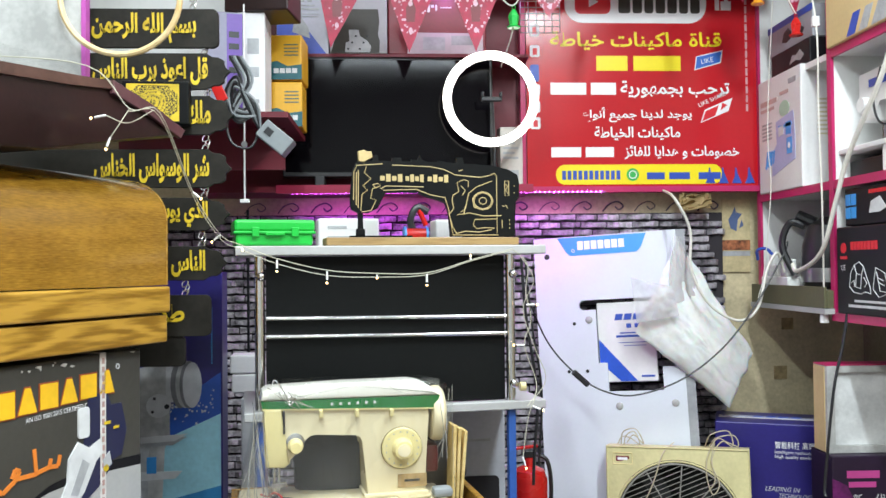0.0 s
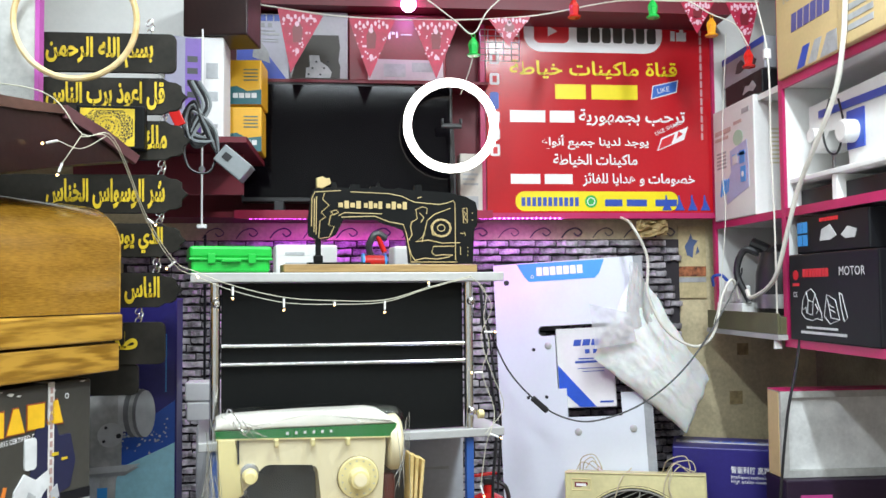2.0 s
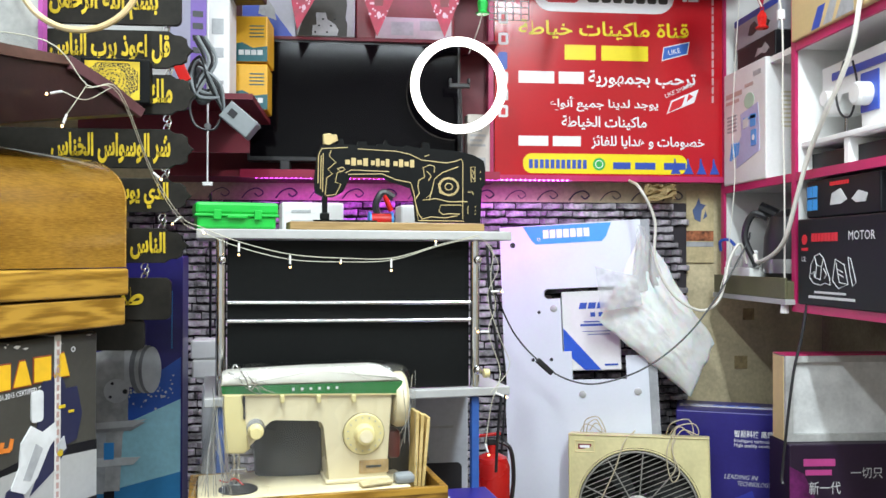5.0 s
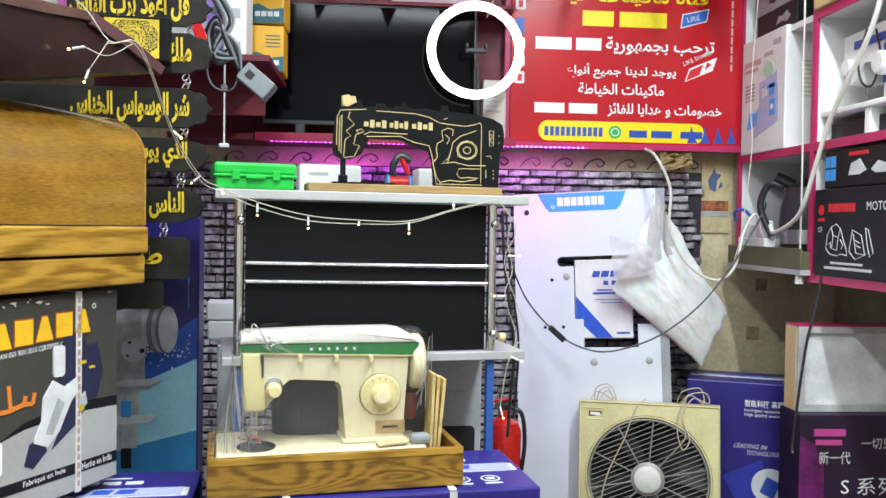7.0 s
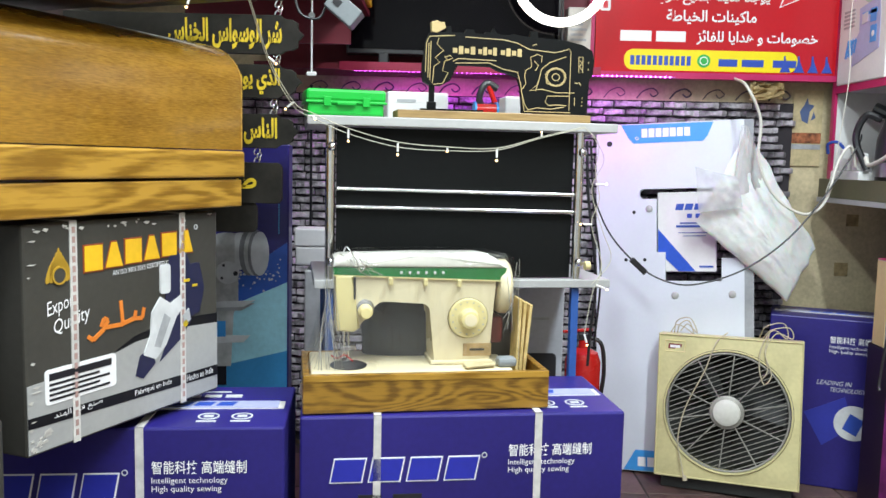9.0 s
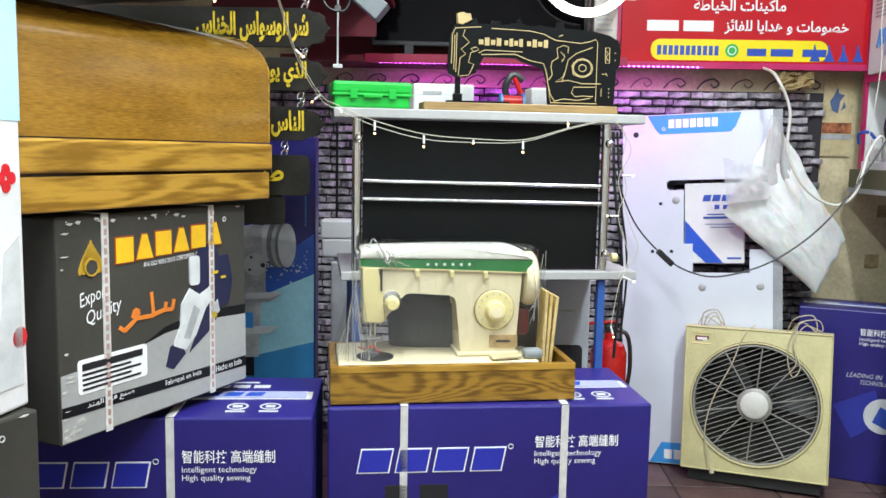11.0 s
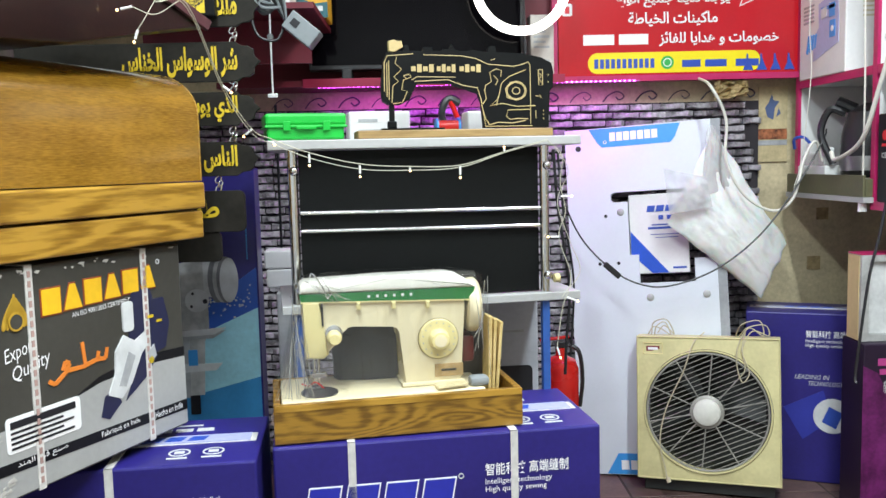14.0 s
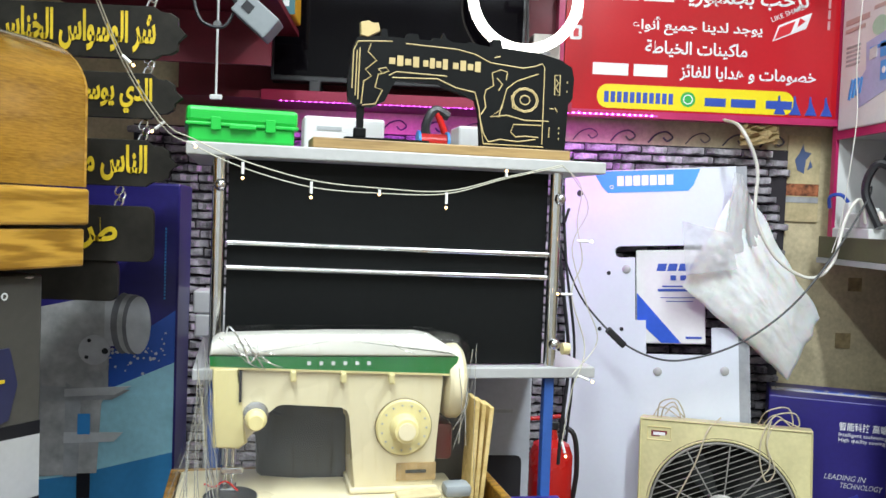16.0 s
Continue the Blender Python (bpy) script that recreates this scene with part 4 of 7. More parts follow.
# green case
gb = thing("tool_case", "bright green plastic tool case on the grey rack shelf", "box", (-0.3, 1.985, 1.2705), 14)
part("tray", box(0, 0, 0, 0.147, 0.095, 0.0265, 0.005), GREENP, gb)
part("lid", box(-0.003, -0.003, 0.027, 0.151, 0.098, 0.051, 0.006), GREENP, gb)
part("rim", box(-0.004, -0.0045, 0.0235, 0.152, 0.0995, 0.0285, 0.0015), GREENP, gb, "raised rim where lid and tray meet")
for x in (0.03, 0.105):
    part("latch", box(x, -0.0075, 0.018, x + 0.014, -0.0046, 0.036, 0.001), GREENP, gb)
part("handle", box(0.055, -0.0095, 0.02, 0.092, -0.0046, 0.0265, 0.0015), GREENP, gb)

# cut-out sign of a sewing machine on a plinth
sg = thing("machine_sign", "black cut-out machine sign with tan lines on a plinth", "sign", (-0.157, 2.003, 1.2705), 11)
part("plinth", box(0.027, 0, 0, 0.42, 0.07, 0.016, 0.002), WOODQ, sg, "pale plywood plinth")
part("foot_plate", box(0.075, 0.012, 0.0165, 0.2, 0.03, 0.02), BLACKM, sg)
OUT = [(0.077, 0.083), (0.077, 0.106), (0.083, 0.151), (0.090, 0.166), (0.123, 0.169), (0.125, 0.180), (0.132, 0.180), (0.134, 0.169), (0.160, 0.169), (0.163, 0.176), (0.179, 0.176), (0.181, 0.169), (0.200, 0.169), (0.202, 0.173), (0.214, 0.173), (0.218, 0.182), (0.223, 0.173), (0.233, 0.169), (0.253, 0.169), (0.258, 0.172), (0.272, 0.169), (0.292, 0.167), (0.295, 0.179), (0.307, 0.179), (0.310, 0.167), (0.368, 0.164), (0.403, 0.157), (0.424, 0.146), (0.428, 0.129), (0.427, 0.098), (0.420, 0.089), (0.417, 0.018), (0.281, 0.018), (0.277, 0.066), (0.270, 0.086), (0.251, 0.093), (0.228, 0.099), (0.214, 0.106), (0.148, 0.106), (0.141, 0.094), (0.132, 0.075), (0.113, 0.065), (0.093, 0.065), (0.079, 0.072)]
part("cutout", prism(OUT, 0.018, 0.03), BLACKM, sg, "black sewing machine silhouette board")
part("needle_bar", box(0.092, 0.02, 0.02, 0.102, 0.028, 0.066), BLACKM, sg)
part("needle_clamp", box(0.088, 0.018, 0.02, 0.106, 0.029, 0.034, 0.002), BLACKM, sg)
part("spool_pin", prism([(0.094, 0.168), (0.104, 0.166), (0.122, 0.176), (0.119, 0.188), (0.11, 0.186), (0.105, 0.19), (0.093, 0.187)], 0.016, 0.031, 0.001), SIGNG, sg, "bare tan thread take-up")


HEAD = [[(0.083, 0.091), (0.084, 0.146), (0.090, 0.159), (0.141, 0.163)], [(0.088, 0.080), (0.089, 0.146)], [(0.092, 0.075), (0.093, 0.150)], [(0.097, 0.069), (0.100, 0.102), (0.111, 0.110), (0.102, 0.119), (0.118, 0.133), (0.105, 0.145), (0.109, 0.157)], [(0.099, 0.067), (0.118, 0.070), (0.128, 0.091), (0.117, 0.094), (0.121, 0.113), (0.131, 0.116)], [(0.121, 0.121), (0.132, 0.124), (0.137, 0.119), (0.127, 0.115), (0.121, 0.121)]]
ARM = [[(0.161, 0.161), (0.239, 0.159), (0.267, 0.154), (0.292, 0.143), (0.344, 0.139), (0.363, 0.143), (0.375, 0.148), (0.379, 0.142), (0.379, 0.025)], [(0.137, 0.113), (0.148, 0.119), (0.225, 0.118)], [(0.142, 0.110), (0.210, 0.113), (0.239, 0.102), (0.269, 0.097), (0.276, 0.075), (0.285, 0.021), (0.382, 0.021)], [(0.277, 0.064), (0.285, 0.036), (0.293, 0.024)]]
COLUMN = [[(0.280, 0.065), (0.287, 0.076), (0.284, 0.091), (0.286, 0.102), (0.298, 0.109), (0.295, 0.128), (0.309, 0.134), (0.319, 0.131), (0.318, 0.119)], [(0.369, 0.132), (0.335, 0.119), (0.319, 0.106), (0.315, 0.089), (0.312, 0.075), (0.294, 0.062), (0.321, 0.066), (0.350, 0.060), (0.389, 0.061)], [(0.312, 0.081), (0.308, 0.062)], [(0.303, 0.121), (0.312, 0.112), (0.306, 0.102)], [(0.327, 0.097), (0.330, 0.078), (0.335, 0.076)], [(0.377, 0.054), (0.332, 0.053), (0.328, 0.041), (0.336, 0.034), (0.351, 0.036), (0.373, 0.035)], [(0.292, 0.024), (0.312, 0.029), (0.340, 0.027), (0.368, 0.032)]]
DIAL = [[(0.349 + r * math.cos(a), 0.091 + 0.86 * r * math.sin(a)) for a in [i * 0.524 for i in range(13)]] for r in (0.0215, 0.019, 0.008)]
END = [[(0.396, 0.132), (0.405, 0.133), (0.405, 0.102), (0.397, 0.102), (0.396, 0.132)], [(0.398, 0.126), (0.403, 0.121), (0.398, 0.114), (0.403, 0.107)], [(0.390, 0.052), (0.390, 0.036)], [(0.417, 0.124), (0.417, 0.121)], [(0.417, 0.110), (0.417, 0.107)], [(0.406, 0.053), (0.406, 0.050)], [(0.406, 0.045), (0.406, 0.042)], [(0.406, 0.037), (0.406, 0.034)], [(0.390, 0.081), (0.396, 0.080)], [(0.398, 0.083), (0.402, 0.076)], [(0.298, 0.151), (0.307, 0.154)]]
for lines in (HEAD, ARM, COLUMN, DIAL, END):
    strokes(sg, "engraving", lines, 0.002, SIGNG, 0.018)
names = []
for x0, x1 in ((0.1366, 0.1844), (0.1879, 0.2276), (0.2334, 0.279)):
    n = 4
    names += [rect(x0 + (x1 - x0) * i / n, 0.1297 - 0.002 * (i % 2), x0 + (x1 - x0) * (i + 0.75) / n, 0.1389 + 0.004 * (i % 2)) for i in range(n)]
printed(sg, "name_bar", names, SIGNG, Matrix.Translation((0, 0.018, 0)))

# things on the rack shelf behind the sign
c = carton("small_box", "small white box with print on the grey rack shelf", (-0.16, 2.16, 1.2705), 10, 0.13, 0.07, 0.062, CARTW, seam=False)
printed(c, "small_writing", [rect(0.02, 0.04, 0.06, 0.046)] + [rect(0.02, 0.02, 0.1, 0.024)], INKGR)
carton("small_box", "small white box beside a red thread spool", (0.09, 2.2, 1.2705), 10, 0.06, 0.06, 0.06, CARTW, seam=False)
sp = thing("thread_spool", "red thread spool with blue end caps lying on the shelf", "spool", (0.02, 2.12, 1.2875), 10)
part("thread", cyl((0.004, 0, 0.008), (0.046, 0, 0.008), 0.0125, 18), REDP, sp, "red thread", True)
part("cap", cyl((0, 0, 0.008), (0.004, 0, 0.008), 0.0165, 18), INKBL, sp, "blue plastic cap")
part("cap", cyl((0.046, 0, 0.008), (0.05, 0, 0.008), 0.0165, 18), INKBL, sp, "blue plastic cap")
ck = thing("clamp", "small black and red clamp tool standing on the shelf", "tool", (0.03, 2.23, 1.2705), 10)
part("base", box(0, 0, 0, 0.05, 0.04, 0.03, 0.004), BLACKP, ck)
part("arm", tube([(0.02, 0.02, 0.03), (0.01, 0.02, 0.06), (0.025, 0.02, 0.09), (0.05, 0.02, 0.08)], 0.008, 8), BLACKP, ck, "", True)
part("grip", cyl((0.045, 0.02, 0.05), (0.03, 0.02, 0.085), 0.006, 10), REDP, ck, "red grip", True)

# ---- portable sewing machine in wooden base ----
sm = thing("sewing_machine", "cream and green sewing machine under clear film in wooden base", "sewing machine", (-0.27, 1.76, 0.7546), 10)
bm = box(0, 0, 0, 0.434, 0.012, 0.067, 0.002)
box(0, 0.183, 0, 0.434, 0.195, 0.067, 0.002, bm=bm)
box(0, 0.0125, 0, 0.012, 0.1825, 0.067, 0.002, bm=bm)
box(0.422, 0.0125, 0, 0.434, 0.1825, 0.067, 0.002, bm=bm)
box(0.0125, 0.0125, 0, 0.4215, 0.1825, 0.006, bm=bm)
part("wooden_base", bm, WOODB, sm, "brown grained pine base tray")
part("rim_strip", box(0.002, -0.0012, 0.056, 0.432, 0.0, 0.0665), WOODP, sm, "paler upper edge of the tray")
part("bed", box(0.0135, 0.0135, 0.03, 0.372, 0.181, 0.069, 0.006), CREAM, sm, "cream enamelled bed", True)
BODY = [(0.06, 0.24), (0.34, 0.24), (0.346, 0.214), (0.338, 0.115), (0.338, 0.0695), (0.231, 0.0695), (0.2285, 0.17), (0.224, 0.179), (0.214, 0.184), (0.142, 0.1885), (0.132, 0.186), (0.124, 0.174), (0.113, 0.155), (0.098, 0.14), (0.066, 0.142)]
part("body", prism(BODY, 0.056, 0.13, 0.004), CREAM, sm, "cream enamelled arm and column", True)
part("column_foot", box(0.227, 0.05, 0.0695, 0.342, 0.136, 0.077, 0.003), CREAM, sm, "flared foot of the column", True)
part("face_plate", prism([(0.056, 0.232), (0.0585, 0.133), (0.09, 0.131), (0.1, 0.139), (0.088, 0.19), (0.088, 0.232)], 0.05, 0.125, 0.004), CREAM2, sm, "yellowed ivory face plate", True)
# The cover is whiter than the body: its bright highlight is in the colour.
TOPC = [(0.052, 0.246), (0.054, 0.26), (0.064, 0.265), (0.2, 0.268), (0.318, 0.269), (0.338, 0.265), (0.356, 0.254), (0.364, 0.244)]
part("top_cover", prism(TOPC, 0.05, 0.134, 0.007), M("cream enamel with highlight", (0.82, 0.8, 0.72), 0.2, var=0.03, bump=0), sm, "top cover coloured paler for the highlight on it", True)
part("stripe", prism([(0.053, 0.233), (0.357, 0.2225), (0.364, 0.244), (0.052, 0.2455)], 0.0525, 0.06), MGREEN, sm, "dark green stripe panel")
part("stripe_edge", prism([(0.053, 0.2305), (0.356, 0.22), (0.357, 0.2222), (0.053, 0.2328)], 0.0515, 0.06), CREAM2, sm, "ivory strip under the green panel")
printed(sm, "stripe_mark", blocks(6, 0.17, 0.2345, 0.09, 0.0045, 0.72), INKLG, Matrix.Translation((0, 0.0525, 0)))
for i, x in enumerate((0.149, 0.211, 0.272)):
    part("slide_knob", box(x, 0.042, 0.215 - 0.002 * i, x + 0.0075, 0.0535, 0.2285 - 0.002 * i, 0.002), CREAM2, sm)
TOF = Matrix.Rotation(radians(90), 4, "X")
DX, DZ = 0.2945, 0.154
part("stitch_dial", lathe([(0.036, 0), (0.036, 0.004), (0.034, 0.006), (0.019, 0.007), (0.018, 0.009), (0.0165, 0.022), (0.015, 0.026), (0.001, 0.026)], Matrix.Translation((DX, 0.0555, DZ)) @ TOF, 40), CREAM2, sm, "yellowed stitch dial with a raised knob", True)
# Thin brown ring paints the shadow line where the dial meets the column.
part("dial_shade_ring", lathe([(0.0372, 0), (0.0372, 0.0015), (0.036, 0.0025)], Matrix.Translation((DX, 0.0556, DZ)) @ TOF, 40), M("brown shadow line", (0.2, 0.15, 0.06), 0.5), sm, "thin brown ring painted as the shadow round the dial")
printed(sm, "dial_tick", [rect(DX + 0.029 * math.cos(a) - 0.0011, DZ + 0.029 * math.sin(a) - 0.0011, DX + 0.029 * math.cos(a) + 0.0011, DZ + 0.029 * math.sin(a) + 0.0011) for a in [i * 0.42 for i in range(15)]], INKGR, Matrix.Translation((0, 0.0493, 0)))
part("dial_face", lathe([(0.011, 0), (0.011, 0.002), (0.001, 0.002)], Matrix.Translation((DX, 0.0293, DZ)) @ TOF, 24), CREAM, sm)
part("tension_plate", lathe([(0.0155, 0), (0.0155, 0.004), (0.012, 0.005)], Matrix.Translation((0.109, 0.0558, 0.174)) @ TOF, 24), CHROME, sm, "chrome tension plate", True)
part("tension_knob", lathe([(0.0135, 0), (0.0135, 0.004), (0.012, 0.005), (0.0105, 0.018), (0.009, 0.02), (0.001, 0.02)], Matrix.Translation((0.109, 0.051, 0.168)) @ TOF, 24), CREAM2, sm, "yellowed tension knob", True)
# A black bar on the surface stands for the shade inside the slot.
part("slot_shade_bar", box(0.0882, 0.0475, 0.19, 0.0915, 0.0556, 0.228), BLACKP, sm, "black bar for the shaded inside of the take-up slot")
part("handwheel", lathe([(0.03, 0), (0.046, 0.003), (0.05, 0.01), (0.05, 0.02), (0.044, 0.026), (0.02, 0.028), (0.001, 0.028)], Matrix.Translation((0.35, 0.093, 0.206)) @ Matrix.Rotation(radians(90), 4, "Y"), 36), CREAM, sm, "cream handwheel", True)
part("motor", box(0.345, 0.085, 0.1, 0.368, 0.15, 0.15, 0.006), M("dark maroon plastic", (0.1, 0.01, 0.012), 0.35), sm, "dark maroon motor cap", True)
part("needle_bar", cyl((0.074, 0.09, 0.076), (0.074, 0.09, 0.135), 0.0028, 10), CHROME, sm, "", True)
part("presser_bar", cyl((0.082, 0.096, 0.074), (0.082, 0.096, 0.135), 0.003, 10), CHROME, sm, "", True)
part("presser_foot", box(0.068, 0.075, 0.0705, 0.088, 0.1, 0.075, 0.001), CHROME, sm)
part("clamp", box(0.068, 0.084, 0.09, 0.096, 0.1, 0.099, 0.002), CHROME, sm)
part("thread_wisp", tube([(0.05, 0.05, 0.09), (0.062, 0.06, 0.083), (0.075, 0.07, 0.086), (0.09, 0.07, 0.074)], 0.0012, 5), REDP, sm, "red thread end")
part("needle_plate", lathe([(0.033, 0), (0.033, 0.0012), (0.001, 0.0012)], Matrix.Translation((0.081, 0.062, 0.0692)) @ Matrix.Diagonal((1.0, 1.15, 1, 1)), 24), BLACKP, sm, "dark metal needle plate")
part("thread_guide", tube([(0.07, 0.06, 0.272), (0.075, 0.05, 0.282), (0.09, 0.046, 0.262), (0.1, 0.044, 0.24), (0.11, 0.044, 0.252)], 0.0012, 5), CHROME, sm)
printed(sm, "paper_label", [rect(0.287, 0.084, 0.339, 0.107)], M("faded tan paper", (0.42, 0.28, 0.12), 0.6, var=0.25, scale=40), Matrix.Translation((0, 0.0555, 0)))
printed(sm, "label_writing", [rect(0.299, 0.094, 0.326, 0.098)], CARTG, Matrix.Translation((0, 0.0543, 0)))
part("folded_manual", moved(box(0, 0, 0, 0.055, 0.026, 0.006, 0.002), pose(0.285, 0.014, 0.0694, 0, -3, 4)), M("cream paper", (0.66, 0.56, 0.32), 0.6, var=0.2, scale=30), sm, "folded yellowed paper on the bed")
for x, y, tall, lean in ((0.383, 0.03, 0.158, 2), (0.391, 0.036, 0.152, 3), (0.399, 0.042, 0.146, 5)):
    part("cover_board", moved(box(0, 0, 0, 0.006, 0.045, tall, 0.001), pose(x, y + 0.02, 0.03, 0, lean, 0)), PLYC, sm, "thin pale wood slat standing in the tray")
part("pedal", box(0.345, 0.02, 0.0695, 0.38, 0.05, 0.086, 0.006), GREYP, sm, "grey green foot pedal corner", True)
part("latch", box(-0.004, 0.05, 0.02, -0.001, 0.07, 0.04), CHROME, sm)
# film
fb = bmesh.new()
rows = []
LEV = [(0.276, 0.13, 0.3, 0.07, 0.12), (0.273, 0.06, 0.345, 0.048, 0.136), (0.264, 0.045, 0.38, 0.043, 0.142), (0.225, 0.04, 0.392, 0.04, 0.146), (0.16, 0.03, 0.39, 0.034, 0.152), (0.11, 0.016, 0.382, 0.026, 0.162), (0.072, 0.004, 0.374, 0.012, 0.178)]
for z, xa, xb, ya, yb in LEV:
    ring = []
    for i in range(72):
        a = 6.28319 * i / 72
        ca, sa = math.cos(a), math.sin(a)
        px = (xa + xb) / 2 + (xb - xa) / 2 * math.copysign(abs(ca) ** 0.45, ca)
        py = (ya + yb) / 2 + (yb - ya) / 2 * math.copysign(abs(sa) ** 0.45, sa)
        k = 0.003 * noise.noise((px * 40, py * 40, z * 9)) + 0.002 * noise.noise((px * 110, py * 110, z * 20))
        ring.append(fb.verts.new((px + k * ca, py + k * sa, z + 0.002 * noise.noise((px * 30, py * 30, 5)))))
    rows.append(ring)
for a, b in zip(rows, rows[1:]):
    for i in range(72):
        fb.faces.new((a[i], a[(i + 1) % 72], b[(i + 1) % 72], b[i]))
fb.faces.new(rows[0])
part("film", fb, FILM, sm, "clear crinkled plastic film", True)

# Tubes glossier than the film put white highlight streaks along its creases.
rc = random.Random(21)
for k in range(34):
    if k < 18:
        top, foot = (rc.uniform(0.036, 0.056), 0.042, rc.uniform(0.15, 0.27)), (rc.uniform(0.004, 0.07), rc.uniform(0.012, 0.026), 0.072)
    elif k < 22:
        top, foot = (rc.uniform(0.06, 0.34), 0.045, 0.274), (rc.uniform(0.06, 0.34), 0.04, 0.25)
    elif k < 29:
        top, foot = (rc.uniform(0.06, 0.1), 0.04, rc.uniform(0.255, 0.275)), (rc.uniform(0.1, 0.14), 0.04, rc.uniform(0.225, 0.25))
    else:
        top, foot = (rc.uniform(0.36, 0.39), 0.044, rc.uniform(0.2, 0.265)), (rc.uniform(0.34, 0.385), 0.03, rc.uniform(0.08, 0.16))
    mid = [(a + b) / 2 + rc.uniform(-0.006, 0.006) for a, b in zip(top, foot)]
    part("film_crease_glint", tube([top, mid, foot], rc.uniform(0.0003, 0.0006) if 17 < k < 22 else rc.uniform(0.0004, 0.0009), 5, 4), CREASE_GLINT, sm, "glossy streak put in for the glint along a film crease", True)

# ---- leaning table top ----
BM = pose(0.497, 3.058, FLOOR + 0.002, 0, 0, -19) @ pose(0, 0, 0, -6, 0, 0) @ pose(0, 0, 0, 0, -3.2, 0)
tb = thing("table_top", "white table top with a cut-out leaning on the wall", "table top", (0, 0, 0), m=BM)
TW, TH, TD = 0.446, 1.122, 0.03
LX = -0.013
CUTX, CUTR, CUTT = 0.179, 0.43, 0.91
bm = box(LX, 0, 0, TW, TD, 0.614)
box(LX, 0, CUTT, TW, TD, TH, bm=bm)
box(LX, 0, 0.614, CUTX, TD, 0.878, bm=bm)
prism([(LX, 0.878), (0.138, 0.878), (0.13, 0.882), (0.126, 0.889), (0.126, 0.899), (0.13, 0.906), (0.138, CUTT), (LX, CUTT)], 0, TD, bm=bm)
box(CUTX, 0, 0.614, 0.207, TD, 0.706, bm=bm)
box(CUTR, 0, 0.688, TW, TD, CUTT, bm=bm)
box(0.378, 0, 0.614, TW, TD, 0.688, bm=bm)
bmesh.ops.remove_doubles(bm, verts=bm.verts, dist=1e-5)
part("board", bm, BOARDW, tb, "white laminate board")
part("edge_band", box(TW, 0.004, 0, TW + 0.028, TD - 0.001, TH), EDGEG, tb, "grey edge band")
printed(tb, "blue_label", [[(0.066, TH - 0.002), (0.354, TH - 0.004), (0.336, TH - 0.048), (0.322, TH - 0.063), (0.106, TH - 0.063), (0.092, TH - 0.048)]], INKBL)
printed(tb, "brand_block", blocks(7, 0.132, TH - 0.045, 0.155, 0.028), INKW, lift=0.002)
printed(tb, "register_mark", ring_polys(0.117, TH - 0.047, 0.004, 0.0055, 14), INKW, lift=0.002)
printed(tb, "blue_label", [[(0.074, 0.002), (0.3, 0.002), (0.3, 0.068), (0.112, 0.068)]], INKBL)
printed(tb, "brand_block", blocks(5, 0.12, 0.016, 0.15, 0.03), INKW, lift=0.002)
# Flat black discs paint the dark of the holes; the board is solid here.
for x, z, r in ((0.0294, 1.06, 0.009), (0.108, 0.835, 0.0055), (0.0825, 0.681, 0.0055), (0.142, 0.681, 0.0055)):
    printed(tb, "hole", [disc(x, z, r, 16)], INKK)
for x, z in ((0.156, 0.8455), (0.237, 0.568), (0.41, 0.574)):
    part("bolt", lathe([(0.0115, 0), (0.0115, 0.002), (0.009, 0.004), (0.001, 0.004)], Matrix.Translation((x, -0.0002, z)) @ TOF, 18), GREYMET, tb, "grey bolt head", True)
inner = carton("parts_box", "white parts box with a blue corner behind the table cut-out", (0, 0, 0), 0, 0.182, 0.03, 0.256, CARTW, seam=False, m=BM @ pose(0.181, 0.012, 0.643))
printed(inner, "blue_corner", [[(0.002, 0.138), (0.002, 0.064), (0.066, 0.002), (0.118, 0.002)]], M("cobalt print", (0.02, 0.09, 0.55), 0.35))
printed(inner, "brand_block", blocks(4, 0.055, 0.198, 0.115, 0.02, slant=0.005), INKB)
printed(inner, "small_writing", [rect(0.092, 0.172, 0.107, 0.186), rect(0.118, 0.172, 0.133, 0.186), rect(0.07, 0.154, 0.15, 0.158), rect(0.058, 0.142, 0.165, 0.149), rect(0.065, 0.124, 0.16, 0.126), rect(0.08, 0.114, 0.15, 0.116), rect(0.13, 0.014, 0.172, 0.02)], INKB)

# ---- box fan ----
FM = pose(0.633, 2.91, FLOOR + 0.04, 0, 0, -22) @ pose(0, 0, 0, -7, 0, 0) @ pose(0, 0, 0, 0, -1.4, 0)
fn = thing("box_fan", "yellowed cream box fan with round grille on the floor", "fan", (0, 0, 0), m=FM)
FW, FH, FD = 0.417, 0.437, 0.08
cx, cz, R = FW / 2, FH / 2 - 0.006, 0.188
bm = bmesh.new()
N = 72
front, back, hole, holeb = [], [], [], []
for i in range(N):
    a = 6.28319 * i / N
    ca, sa = math.cos(a), math.sin(a)
    side, along = divmod(i, N // 4)
    along = along / (N // 4) - 0.5
    ux, uz = ((0.5, along), (-along, 0.5), (-0.5, -along), (along, -0.5))[side]
    sx_, sz_ = FW / 2 + FW * ux, FH / 2 + FH * uz
    a -= 0.7854
    ca, sa = math.cos(a), math.sin(a)
    front.append(bm.verts.new((sx_, 0, sz_)))
    back.append(bm.verts.new((sx_, FD, sz_)))
    hole.append(bm.verts.new((cx + R * ca, -0.004, cz + R * sa)))
    holeb.append(bm.verts.new((cx + R * ca, FD, cz + R * sa)))
